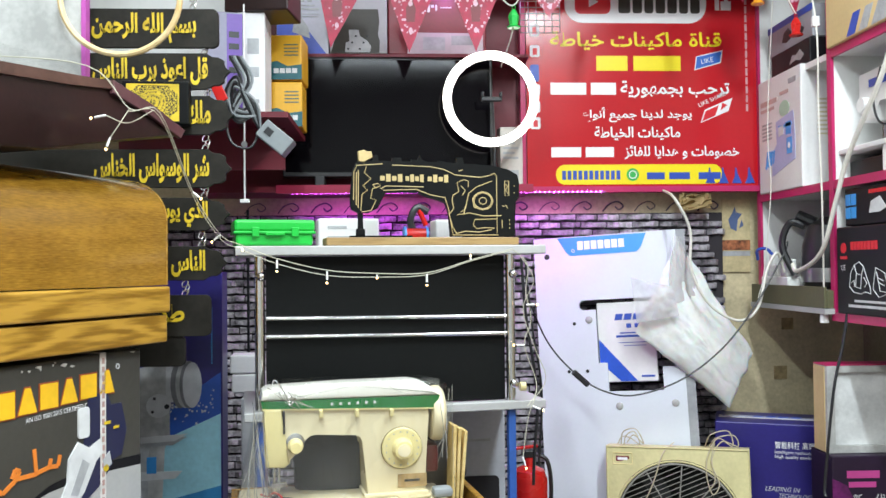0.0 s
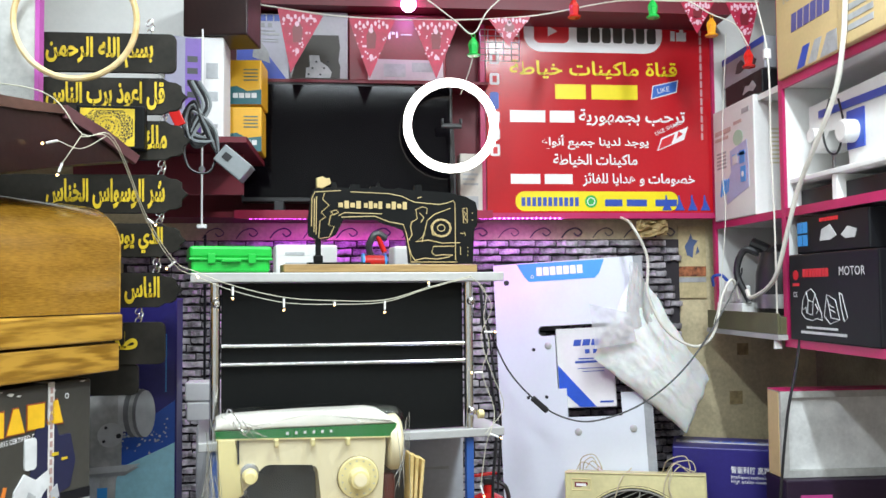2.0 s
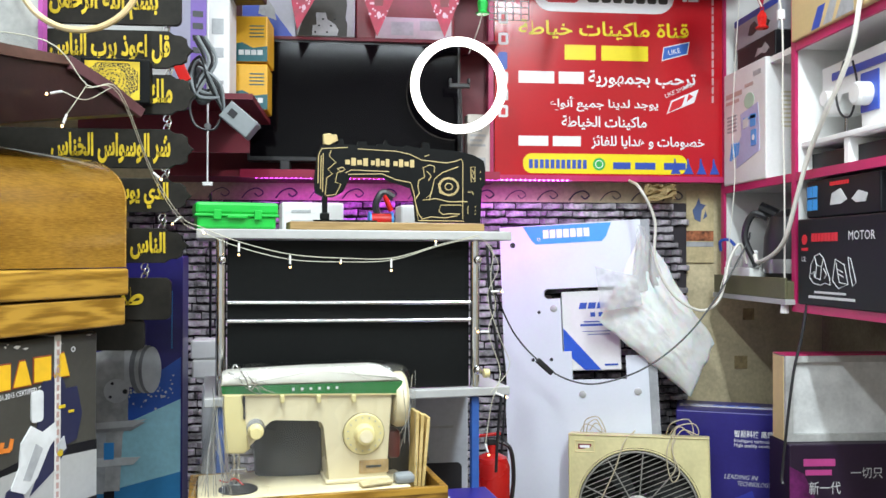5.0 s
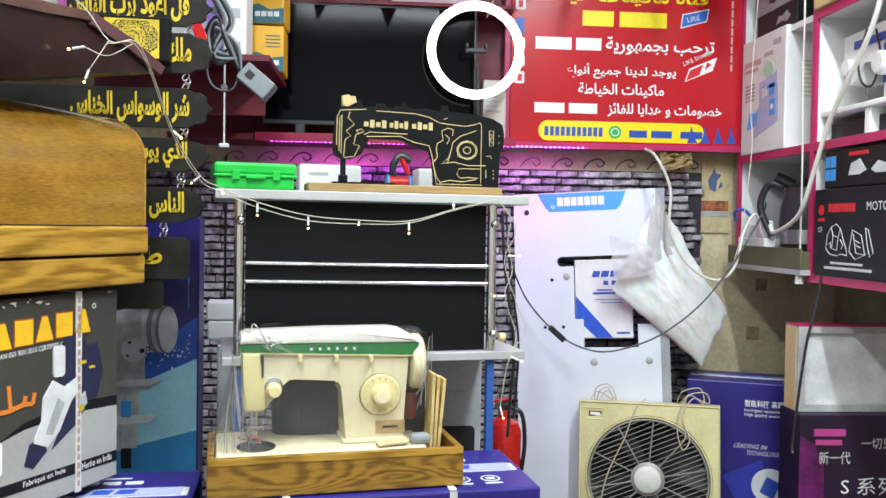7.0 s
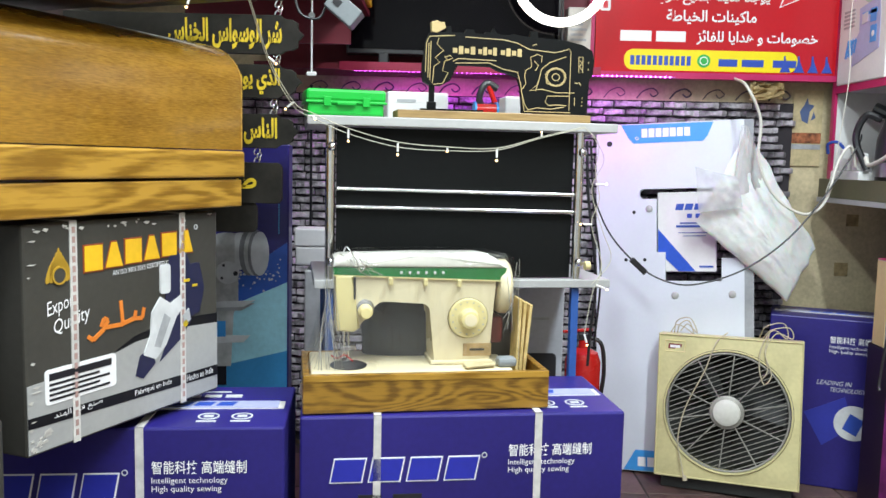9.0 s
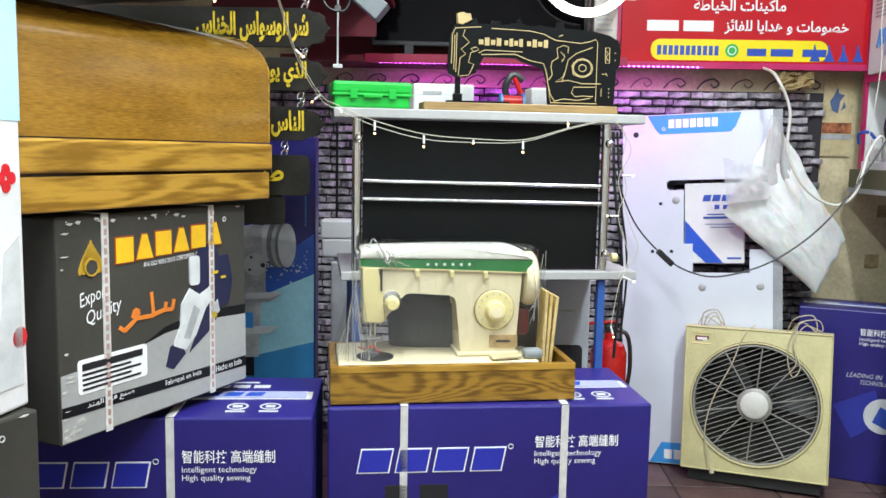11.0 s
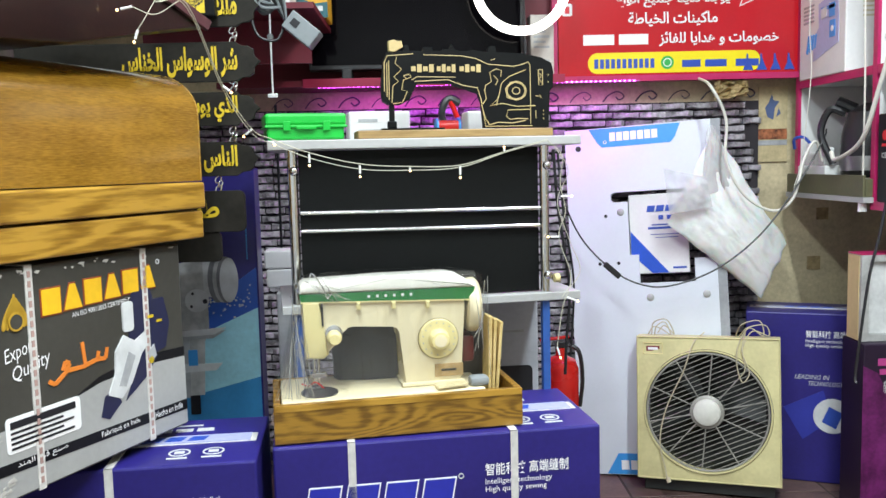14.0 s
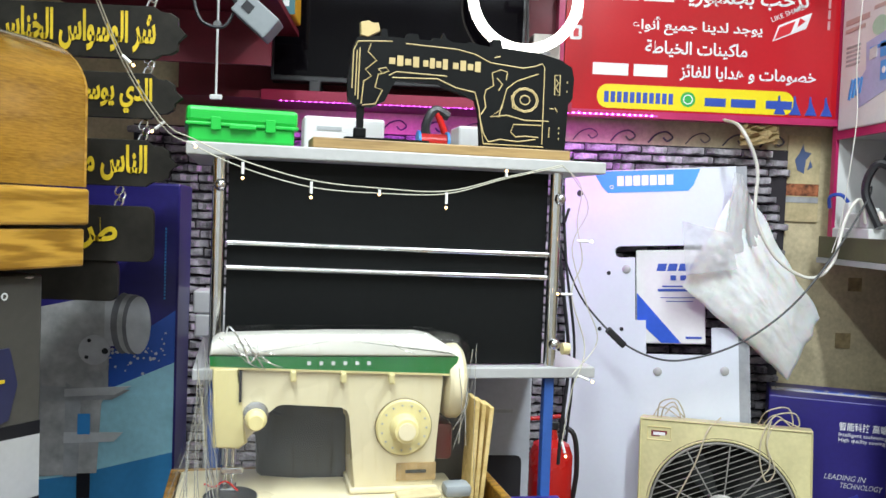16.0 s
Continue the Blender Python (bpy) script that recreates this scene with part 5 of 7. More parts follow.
for i in range(N):
    j = (i + 1) % N
    bm.faces.new((front[i], front[j], hole[j], hole[i]))
    bm.faces.new((front[i], back[i], back[j], front[j]))
    bm.faces.new((hole[i], hole[j], holeb[j], holeb[i]))
    bm.faces.new((back[i], holeb[i], holeb[j], back[j]))
part("case", bm, FANC, fn, "yellowed cream plastic case")
for rr in (R - 0.004, R - 0.012):
    pts = [(cx + rr * math.cos(6.28319 * i / 48), -0.007, cz + rr * math.sin(6.28319 * i / 48)) for i in range(49)]
    part("rim_ring", tube(pts, 0.003, 6, 1), FANC if rr > R - 0.008 else FANG, fn, "", True)
for k in range(-13, 14):
    o = k * 0.0138
    h = math.sqrt(max(0, (R - 0.01) ** 2 - o * o))
    d, n = Vector((math.cos(radians(24)), math.sin(radians(24)))), Vector((-math.sin(radians(24)), math.cos(radians(24))))
    for s0, s1 in (((-h, -math.sqrt(max(0, 0.045 ** 2 - o * o))), (math.sqrt(max(0, 0.045 ** 2 - o * o)), h)) if abs(o) < 0.045 else ((-h, h),)):
        p, q = n * o + d * s0, n * o + d * s1
        part("grille_bar", cyl((cx + p.x, -0.004, cz + p.y), (cx + q.x, -0.004, cz + q.y), 0.0012, 6), FANG, fn)
for i in range(10):
    a = 6.28319 * (i + 0.35) / 10
    part("spoke", cyl((cx + 0.045 * math.cos(a), -0.008, cz + 0.045 * math.sin(a)), (cx + (R - 0.01) * math.cos(a), -0.005, cz + (R - 0.01) * math.sin(a)), 0.002, 6), FANG, fn)
part("hub_ring", lathe([(0.05, 0), (0.05, 0.008), (0.044, 0.012), (0.001, 0.012)], Matrix.Translation((cx, -0.002, cz)) @ TOF, 36), FANG, fn, "grey hub ring", True)
part("hub_cap", lathe([(0.04, 0), (0.039, 0.006), (0.03, 0.01), (0.001, 0.012)], Matrix.Translation((cx, -0.0142, cz)) @ TOF, 36), M("pale hub plastic", (0.68, 0.67, 0.6), 0.4), fn, "pale hub cap", True)
part("motor", cyl((cx, 0.012, cz), (cx, FD - 0.01, cz), 0.05, 24), FANB, fn)
for i in range(5):
    b = bmesh.new()
    rws = []
    for j in range(6):
        r = 0.045 + 0.025 * j
        rws.append([b.verts.new((r * math.cos(t), 0.03 + 0.04 * u, r * math.sin(t))) for u, t in ((0, -0.1 - 0.02 * j), (0.5, 0.2), (1, 0.55 + 0.03 * j))])
    for p, q in zip(rws, rws[1:]):
        for j in range(2):
            b.faces.new((p[j], p[j + 1], q[j + 1], q[j]))
    bmesh.ops.solidify(b, geom=b.faces[:], thickness=0.002)
    part("blade", moved(b, Matrix.Translation((cx, 0, cz)) @ Matrix.Rotation(6.28319 * i / 5, 4, "Y")), FANB, fn, "dark fan blade", True)
# The fan has no feet: this dark bar stands for the shadow below it.
part("foot", box(0.02, 0.022, -0.036, FW - 0.02, FD - 0.004, -0.0005), FANB, fn, "dark bar put in for the shadow under the case")
part("frame_lip", tube([(0.003, -0.001, 0.003), (FW - 0.003, -0.001, 0.003), (FW - 0.003, -0.001, FH - 0.003), (0.003, -0.001, FH - 0.003), (0.003, -0.001, 0.003)], 0.003, 6, 1), FANC, fn, "rounded outer lip", True)
# A solid dark sheet replaces the wire back to paint the shaded interior.
part("back_shade_panel", box(0.03, FD - 0.006, 0.03, FW - 0.03, FD - 0.002, FH - 0.03), FANB, fn, "solid dark panel for the shaded inside of the fan")
printed(fn, "badge", [rect(0.03, FH - 0.046, 0.07, FH - 0.03)], CARTR, lift=0.002)
printed(fn, "badge_bar", [rect(0.035, FH - 0.042, 0.065, FH - 0.034)], INKW, lift=0.003)
part("badge_rim", tube([(0.021, -0.002, FH - 0.054), (0.079, -0.002, FH - 0.054), (0.079, -0.002, FH - 0.021), (0.021, -0.002, FH - 0.021), (0.021, -0.002, FH - 0.054)], 0.002, 5, 1), CREAM2, fn)
part("cord", tube([(0.04, 0.05, FH), (0.05, 0.03, FH + 0.04), (0.09, 0.02, FH + 0.05), (0.11, 0.04, FH + 0.005), (0.08, 0.05, FH + 0.03), (0.06, 0.04, FH + 0.008)], 0.0017, 6), CORD, fn, "dirty cream cord", True)
part("cord", tube([(0.2, 0.03, FH + 0.012), (0.17, -0.01, FH - 0.02), (0.14, -0.014, 0.33), (0.09, -0.014, 0.22), (0.07, -0.014, 0.12), (0.085, -0.018, 0.04), (0.095, -0.03, 0.0)], 0.0021, 6), CORD, fn, "dirty cream cord hanging over the grille", True)
part("cord", tube([(0.29, 0.05, FH), (0.31, 0.0, FH + 0.04), (0.36, 0.02, FH + 0.05), (0.37, 0.03, FH + 0.005), (0.33, 0.0, FH + 0.03), (0.3, -0.01, FH - 0.02), (0.295, -0.014, FH - 0.08), (0.31, -0.016, FH - 0.13), (0.33, -0.014, FH - 0.1), (0.31, -0.012, FH - 0.04), (0.32, 0.0, FH + 0.02)], 0.0018, 6), CORD, fn, "knotted dirty cream cord", True)
part("cord", tube([(0.3, 0.04, FH), (0.325, 0.01, FH + 0.03), (0.375, 0.02, FH + 0.038), (0.385, 0.03, FH + 0.006), (0.34, 0.01, FH + 0.02), (0.312, -0.008, FH - 0.03), (0.318, -0.014, FH - 0.09), (0.3, -0.015, FH - 0.12)], 0.0017, 6), CORD, fn, "knotted dirty cream cord", True)
part("cord", tube([(0.05, 0.04, FH), (0.06, 0.02, FH + 0.03), (0.085, 0.02, FH + 0.042), (0.1, 0.03, FH + 0.004), (0.07, 0.05, FH + 0.02), (0.045, 0.05, FH + 0.025), (0.03, 0.05, FH + 0.002)], 0.0016, 6), CORD, fn, "dirty cream cord", True)
part("plug", cyl((0.094, -0.03, 0.014), (0.098, -0.034, -0.001), 0.007, 10), CORD, fn)

# ---- white plastic bag ----
bag = thing("plastic_bag", "white crumpled plastic bag packed flat hanging on the wall", "bag", (0, 2.985, 0))
E_, D_, C_, N_ = Vector((0.745, 0, 1.02)), Vector((1.042, 0, 0.776)), Vector((1.12, 0, 0.945)), Vector((0.888, 0, 1.305))
NU, NV = 90, 70
bm = bmesh.new()
for side in (-1, 1):
    grid = []
    for i in range(NU + 1):
        row = []
        for j in range(NV + 1):
            u, v = i / NU, j / NV
            p = (E_ * (1 - u) + D_ * u) * (1 - v) + (N_ * (1 - u) + C_ * u) * v
            edge = (math.sin(math.pi * u) ** 0.45) * (math.sin(math.pi * v) ** 0.45)
            full = 0.012 + 0.034 * min(1.0, u * 2.2) * (1 - 0.35 * v)
            fold = noise.noise((u * 3 + 5, v * 13, side * 3)) * 0.5 + noise.noise(((u + v) * 9, (u - v) * 5, 2.0 + side)) * 0.35 + abs(noise.noise((u * 14 + v * 6, v * 18, side))) * 0.45
            p = p + Vector((0.008 * noise.noise((u * 5, v * 5, 1)), side * (full * edge + 0.0065 * fold * edge), 0.008 * noise.noise((u * 5, v * 5, 8))))
            row.append(bm.verts.new(p))
        grid.append(row)
    for i in range(NU):
        for j in range(NV):
            bm.faces.new((grid[i][j], grid[i + 1][j], grid[i + 1][j + 1], grid[i][j + 1]))
bmesh.ops.remove_doubles(bm, verts=bm.verts, dist=0.0012)
part("body", bm, BAGM, bag, "crumpled white plastic", True)


def crumpled(p00, p10, p01, p11, amp, seed, nu=16, nv=12):
    b = bmesh.new()
    g = []
    for i in range(nu + 1):
        r = []
        for j in range(nv + 1):
            u, v = i / nu, j / nv
            p = (Vector(p00) * (1 - u) + Vector(p10) * u) * (1 - v) + (Vector(p01) * (1 - u) + Vector(p11) * u) * v
            p += Vector((0, amp * noise.noise((u * 5 + seed, v * 5, seed)) + amp * 0.5 * noise.noise((u * 12, v * 12 + seed, seed)), 0.3 * amp * noise.noise((u * 4, v * 4, seed + 9))))
            r.append(b.verts.new(p))
        g.append(r)
    for i in range(nu):
        for j in range(nv):
            b.faces.new((g[i][j], g[i + 1][j], g[i + 1][j + 1], g[i][j + 1]))
    return b


b = crumpled((0.74, -0.04, 1.05), (0.87, -0.05, 1.07), (0.722, -0.045, 1.188), (0.848, -0.055, 1.16), 0.005, 3, 24, 18)
bmesh.ops.solidify(b, geom=b.faces[:], thickness=0.0012)
part("loose_flap", b, BAGT, bag, "loose translucent flap of the bag", True)
b = crumpled((0.84, -0.03, 1.1), (0.955, -0.02, 1.13), (0.868, -0.005, 1.32), (0.892, -0.005, 1.315), 0.006, 7, 20, 24)
bmesh.ops.solidify(b, geom=b.faces[:], thickness=0.0012)
part("handle", b, BAGT, bag, "stretched bag handle", True)

# ---- led strip, ring lamp, bulb ----
led = thing("led_strip", "glowing magenta led strip under the wall shelf edge", "light", (0, 0, 0))
part("strip", box(-0.32, 2.984, 1.4555, 0.66, 2.994, 1.4595), M("led strip base", (0.6, 0.1, 0.5), 0.4), led)
bm = bmesh.new()
for i in range(66):
    x = -0.315 + i * 0.0147
    box(x, 2.9825, 1.4555, x + 0.006, 2.9838, 1.4595, bm=bm)
part("led_beads", bm, LEDP, led, "magenta glowing led beads")
area_lamp("strip_light", (0.17, 3.1, 1.45), (0.17, 3.16, 1.1), 0.96, 0.015, 2.6, (0.75, 0.06, 1.0))

rl = thing("ring_lamp", "glowing round ring lamp on a black pole before the television", "lamp", (0.3, 2.965, 1.745))
pts = [(0.135 * math.cos(6.28319 * i / 64), 0, 0.135 * math.sin(6.28319 * i / 64)) for i in range(65)]
b = tube(pts, 0.0135, 12, 1)
part("diffuser", b, GLOW, rl, "glowing white ring", True)
pts = [(0.135 * math.cos(6.28319 * i / 64), 0.014, 0.135 * math.sin(6.28319 * i / 64)) for i in range(65)]
part("back_shell", tube(pts, 0.0135, 10, 1), BLACKP, rl, "", True)
part("pole", cyl((0.012, 0.02, -0.266), (0.012, 0.02, -0.12), 0.006, 12), BLACKP, rl, "black pole", True)
part("pole", cyl((0.012, 0.02, -0.12), (0.006, 0.012, 0.0), 0.004, 12), BLACKP, rl, "thin black pole", True)
part("knob", cyl((-0.012, 0.02, -0.135), (0.03, 0.02, -0.135), 0.01, 12), BLACKP, rl)
part("phone_clamp", box(-0.03, -0.005, -0.008, 0.035, 0.012, 0.006, 0.003), BLACKP, rl, "black phone clamp")
part("clamp_jaw", box(-0.03, -0.012, 0.004, -0.022, 0.01, 0.02, 0.002), BLACKP, rl)
part("clamp_jaw", box(0.027, -0.012, 0.004, 0.035, 0.01, 0.02, 0.002), BLACKP, rl)

bl = thing("party_bulb", "glowing pink colour-changing bulb hanging under the upper beam", "lamp", (0.17, 2.95, 2.118))
part("glass", ball((0, 0, 0), 0.024), BULB, bl, "glowing pink glass", True)
part("socket", cyl((0, 0, 0.022), (0, 0, 0.06), 0.013, 12), WHITE, bl, "", True)

# ---- cartons over the television ----
c = carton("carton", "white and blue machine carton on the upper shelf", (-0.365, 3.04, 1.9), 0, 0.165, 0.13, 0.21, M("bluish white carton", (0.5, 0.5, 0.58), 0.5), seam=False)
printed(c, "blue_corner", [[(0.002, 0.002), (0.155, 0.002), (0.1, 0.075), (0.04, 0.15), (0.002, 0.16)]], M("cobalt carton print", (0.02, 0.06, 0.45), 0.4))
printed(c, "grey_machine", [[(0.05, 0.07), (0.105, 0.05), (0.1, 0.085), (0.06, 0.14)]], INKGR, lift=0.002)
printed(c, "brand_block", blocks(4, 0.05, 0.185, 0.09, 0.02), INKB)
printed(c, "small_writing", [rect(0.075, 0.165, 0.088, 0.178), rect(0.098, 0.165, 0.111, 0.178), rect(0.07, 0.152, 0.12, 0.156), rect(0.055, 0.14, 0.135, 0.146), rect(0.06, 0.126, 0.13, 0.128), rect(0.07, 0.118, 0.13, 0.12)], INKGR, lift=0.0024)
c = carton("carton", "torn white and charcoal carton with a machine picture on the shelf", (-0.198, 3.03, 1.9), 0, 0.18, 0.13, 0.215, M("worn grey carton", (0.4, 0.4, 0.42), 0.55), seam=False)
printed(c, "dark_field", [[(0.004, 0.002), (0.155, 0.002), (0.157, 0.04), (0.151, 0.06), (0.156, 0.1), (0.152, 0.14), (0.06, 0.14), (0.03, 0.09)]], CARTG)
printed(c, "machine_picture", [[(0.048, 0.004), (0.05, 0.035), (0.062, 0.038), (0.06, 0.075), (0.09, 0.075), (0.095, 0.055), (0.118, 0.04), (0.13, 0.022), (0.125, 0.004)]], INKGR, lift=0.002)
printed(c, "picture_mark", [rect(0.055 + 0.012 * i, 0.012 + 0.02 * (i % 3), 0.061 + 0.012 * i, 0.017 + 0.02 * (i % 3)) for i in range(6)], CARTK, lift=0.003)
c = carton("carton", "dark red carton with a white machine picture on the upper shelf", (-0.015, 3.04, 1.9), 0, 0.31, 0.13, 0.215, CARTR, seam=False)
printed(c, "machine_picture", [[(0.06, 0.003), (0.3, 0.003), (0.3, 0.068), (0.07, 0.07)]], M("pale pink print", (0.5, 0.42, 0.45), 0.45))
printed(c, "picture_accent", [rect(0.11, 0.014, 0.18, 0.055), rect(0.2, 0.03, 0.28, 0.06)], INKGR, lift=0.002)
printed(c, "small_writing", [rect(0.125, 0.135, 0.133, 0.158), rect(0.136, 0.15, 0.146, 0.158), rect(0.15, 0.14, 0.156, 0.158), rect(0.165, 0.148, 0.2, 0.151)], INKLG, lift=0.002)
bk = thing("wire_basket", "small wire basket hanging beside the banner top", "basket", (0.40, 3.0, 1.96))
for i in range(6):
    part("wire", cyl((0.025 * i, 0, 0), (0.025 * i, 0, 0.1), 0.0015, 5), STEEL, bk)
    part("wire", cyl((0, 0, 0.02 * i), (0.125, 0, 0.02 * i), 0.0015, 5), STEEL, bk)

# ---- cartons left of the television ----
ls = thing("left_shelf", "red shelf board with white wall panel on the left side", "shelf", (0, 0, 0), kind="structure")
part("board", box(-0.75, 2.55, 1.615, -0.27, 2.97, 1.63), REDBOARD, ls)
part("apron", box(-0.75, 2.72, 1.5, -0.3, 2.732, 1.614), REDBOARD, ls, "dark red apron board")
part("white_panel", box(-1.2, 2.75, 1.631, -0.43, 2.765, 2.4), WHITE, ls, "white wall panel")
part("side_board", box(-1.21, 1.93, 1.57, -0.565, 1.945, 2.4), OFFWHITE, ls, "dusty white side board")
part("edging", box(-0.565, 1.926, 1.57, -0.557, 1.948, 2.4), M("violet edging", (0.42, 0.08, 0.35), 0.4), ls, "violet edge strip")
c = carton("carton", "slim white carton standing on the red shelf", (-0.41, 2.6, 1.631), 0, 0.075, 0.12, 0.27, CARTW, seam=False)
printed(c, "small_writing", [rect(0.03, 0.03, 0.06, 0.04), rect(0.035, 0.1, 0.06, 0.125), rect(0.03, 0.16, 0.06, 0.2)], INKGR)
c = carton("carton", "violet and grey carton with dark print on the shelf", (-0.465, 2.5, 1.62), 12, 0.09, 0.1, 0.255, M("grey violet carton", (0.25, 0.24, 0.33), 0.45), seam=False)
printed(c, "violet_band", [rect(0.05, 0.005, 0.088, 0.25)], M("violet print", (0.14, 0.06, 0.35), 0.4))
printed(c, "small_writing", [rect(0.055, 0.1 + 0.03 * i, 0.08, 0.115 + 0.03 * i) for i in range(4)], INKK, lift=0.002)
for z, tilt in ((1.631, 0), (1.765, -3)):
    c = carton("tool_box", "yellow and teal tool carton stacked beside the television", (-0.36, 2.8, z), tilt, 0.1, 0.12, 0.13, CARTY, seam=False, group="yellow tool cartons")
    printed(c, "teal_wave", [[(0.0, 0.002), (0.1, 0.002), (0.1, 0.045), (0.06, 0.04), (0.03, 0.055), (0.0, 0.05)]], CARTTEAL)
    printed(c, "brand_block", blocks(4, 0.02, 0.02, 0.07, 0.014), INKLG, lift=0.002)
    printed(c, "small_writing", [rect(0.05, 0.07 + 0.01 * i, 0.09, 0.073 + 0.01 * i) for i in range(4)], CARTTEAL)
carton("carton", "dark brown leatherette case on top of a white carton", (-0.44, 2.6, 1.902), -8, 0.17, 0.14, 0.14, MAROON, seam=False)

# hanging adaptor with its cable bundle
EYE0 = Vector((0.011, 0.34, 1.232))
ad = thing("power_adaptor", "grey power adaptor hanging on a bundled cable", "adaptor", (0, 0, 0), m=Matrix.Translation(EYE0) @ Matrix.Scale(1.072, 4) @ Matrix.Translation(-EYE0))
part("body", moved(box(-0.038, -0.03, -0.022, 0.038, 0.03, 0.022, 0.003), pose(-0.265, 2.3, 1.522, 0, 40, 0)), GREYP, ad, "grey plastic adaptor body")
part("socket", moved(box(-0.012, -0.0315, -0.008, 0.006, -0.0302, 0.008), pose(-0.275, 2.3, 1.532, 0, 40, 0)), BLACKP, ad)
for k in range(4):
    o = 0.008 * k
    part("cable", tube([(-0.367 + o, 2.3, 1.71), (-0.34 + o, 2.285, 1.65), (-0.355, 2.28, 1.6 - o), (-0.325 + o, 2.29, 1.575), (-0.352, 2.29, 1.56 + o), (-0.38 + o, 2.3, 1.62), (-0.35, 2.28, 1.66 - o), (-0.33 + o, 2.28, 1.6), (-0.3, 2.3, 1.54)], 0.004, 6), GREYP if k % 2 else BLACKP, ad, "", True)
part("loop", tube([(-0.33, 2.29, 1.59), (-0.37, 2.28, 1.56), (-0.36, 2.28, 1.51), (-0.32, 2.28, 1.5), (-0.3, 2.29, 1.54)], 0.003, 6), BLACKP, ad, "", True)
part("strap", moved(box(-0.012, -0.003, -0.03, 0.012, 0.003, 0.03, 0.002), pose(-0.39, 2.27, 1.63, 0, -25, 0)), REDP, ad, "red strap")
rd = thing("hanging_rod", "thin white rod hanging with a hook end", "rod", (-0.37, 2.49, 1.397))
part("rod", cyl((0, 0, 0), (0, 0, 0.49), 0.0023, 8), WHITE, rd)
part("hook", moved(box(-0.012, -0.004, -0.006, 0.012, 0.004, 0.004, 0.002), FRONT), WHITE, rd)
part("clip", cyl((0, -0.004, 0.14), (0, 0.004, 0.14), 0.008, 10), STEEL, rd)

# ---- calligraphy boards ----
SENT = ["\u0628\u0633\u0645 \u0627\u0644\u0644\u0647 \u0627\u0644\u0631\u062d\u0645\u0646 \u0627\u0644\u0631\u062d\u064a\u0645", "\u0642\u0644 \u0627\u0639\u0648\u0630 \u0628\u0631\u0628 \u0627\u0644\u0646\u0627\u0633", "\u0645\u0644\u0643 \u0627\u0644\u0646\u0627\u0633", "\u0634\u0631 \u0627\u0644\u0648\u0633\u0648\u0627\u0633 \u0627\u0644\u062e\u0646\u0627\u0633", "\u0627\u0644\u0630\u064a \u064a\u0648\u0633\u0648\u0633", "\u0627\u0644\u0646\u0627\u0633 \u0645\u0646", "", ""]
SZ = [1.69, 1.608, 1.524, 1.422, 1.334, 1.239, 1.138, 1.07]
SR = [-0.333, -0.312, -0.308, -0.312, -0.316, -0.322, -0.355, -0.405]
SH = [0.075, 0.07, 0.075, 0.074, 0.064, 0.066, 0.08, 0.06]
for i in range(8):
    w, h = 0.46, SH[i]
    cb = thing("calligraphy_board", "black wooden board with gold Arabic calligraphy hanging on chains" if i < 6 else "black wooden board with worn gold lettering hanging on chains", "sign", (SR[i] - w, 2.0 + 0.004 * i, SZ[i] - h / 2), 0, "calligraphy boards")
    if i in (0, 6, 7):
        out = round_rect(0, 0, w, h, 0.012, 4)
    else:
        e = w
        out = [(0, 0), (e - 0.045, 0), (e - 0.035, 0.008), (e - 0.022, 0.008), (e - 0.012, 0.014), (e - 0.012, h * 0.36), (e, h * 0.5), (e - 0.012, h * 0.64), (e - 0.012, h - 0.014), (e - 0.022, h - 0.008), (e - 0.035, h - 0.008), (e - 0.045, h), (0, h)]
    part("board", prism(out, 0, 0.01, 0.001), SIGNK, cb, "black stained plank")
    if SENT[i]:
        long = len(SENT[i])
        tw = 0.0128 * long if long > 12 else 0.0135 * long
        lettering(cb, arabic(SENT[i]), w - 0.042 - tw / 2, h / 2, h * 0.78, GOLD, tw, bold=0.035, lift=0.0015)
    elif i == 6:
        lettering(cb, arabic("\u0637\u0631"), w - 0.075, 0.04, 0.046, GOLD, 0.05, bold=0.035, lift=0.0015)
    for cxn in (w - 0.05,):
        for kk in range(3):
            part("chain_link", moved(tube([(0.005 * math.cos(a), 0, 0.008 * math.sin(a)) for a in [j * 0.785 for j in range(9)]], 0.0014, 5, 1), pose(cxn + 0.004 * (kk % 2), 0.004, h + 0.004 + 0.009 * kk, 0, 35, 60 * (kk % 2))), CHROME, cb, "", True)

qb = thing("book_box", "black book case with a golden ornament leaning on a calligraphy board", "book", (-0.505, 1.965, 1.5), 4)
part("case", box(0, 0, 0, 0.122, 0.03, 0.082, 0.003), BLACKM, qb)
printed(qb, "gold_frame", [rect(0.008, 0.006, 0.104, 0.009), rect(0.008, 0.073, 0.104, 0.076), rect(0.008, 0.009, 0.011, 0.073), rect(0.101, 0.009, 0.104, 0.073)], GOLD)
printed(qb, "gold_rosette", ring_polys(0.056, 0.041, 0.006, 0.011, 12) + ring_polys(0.056, 0.041, 0.015, 0.019, 16) + ring_polys(0.056, 0.041, 0.022, 0.025, 10), GOLD)
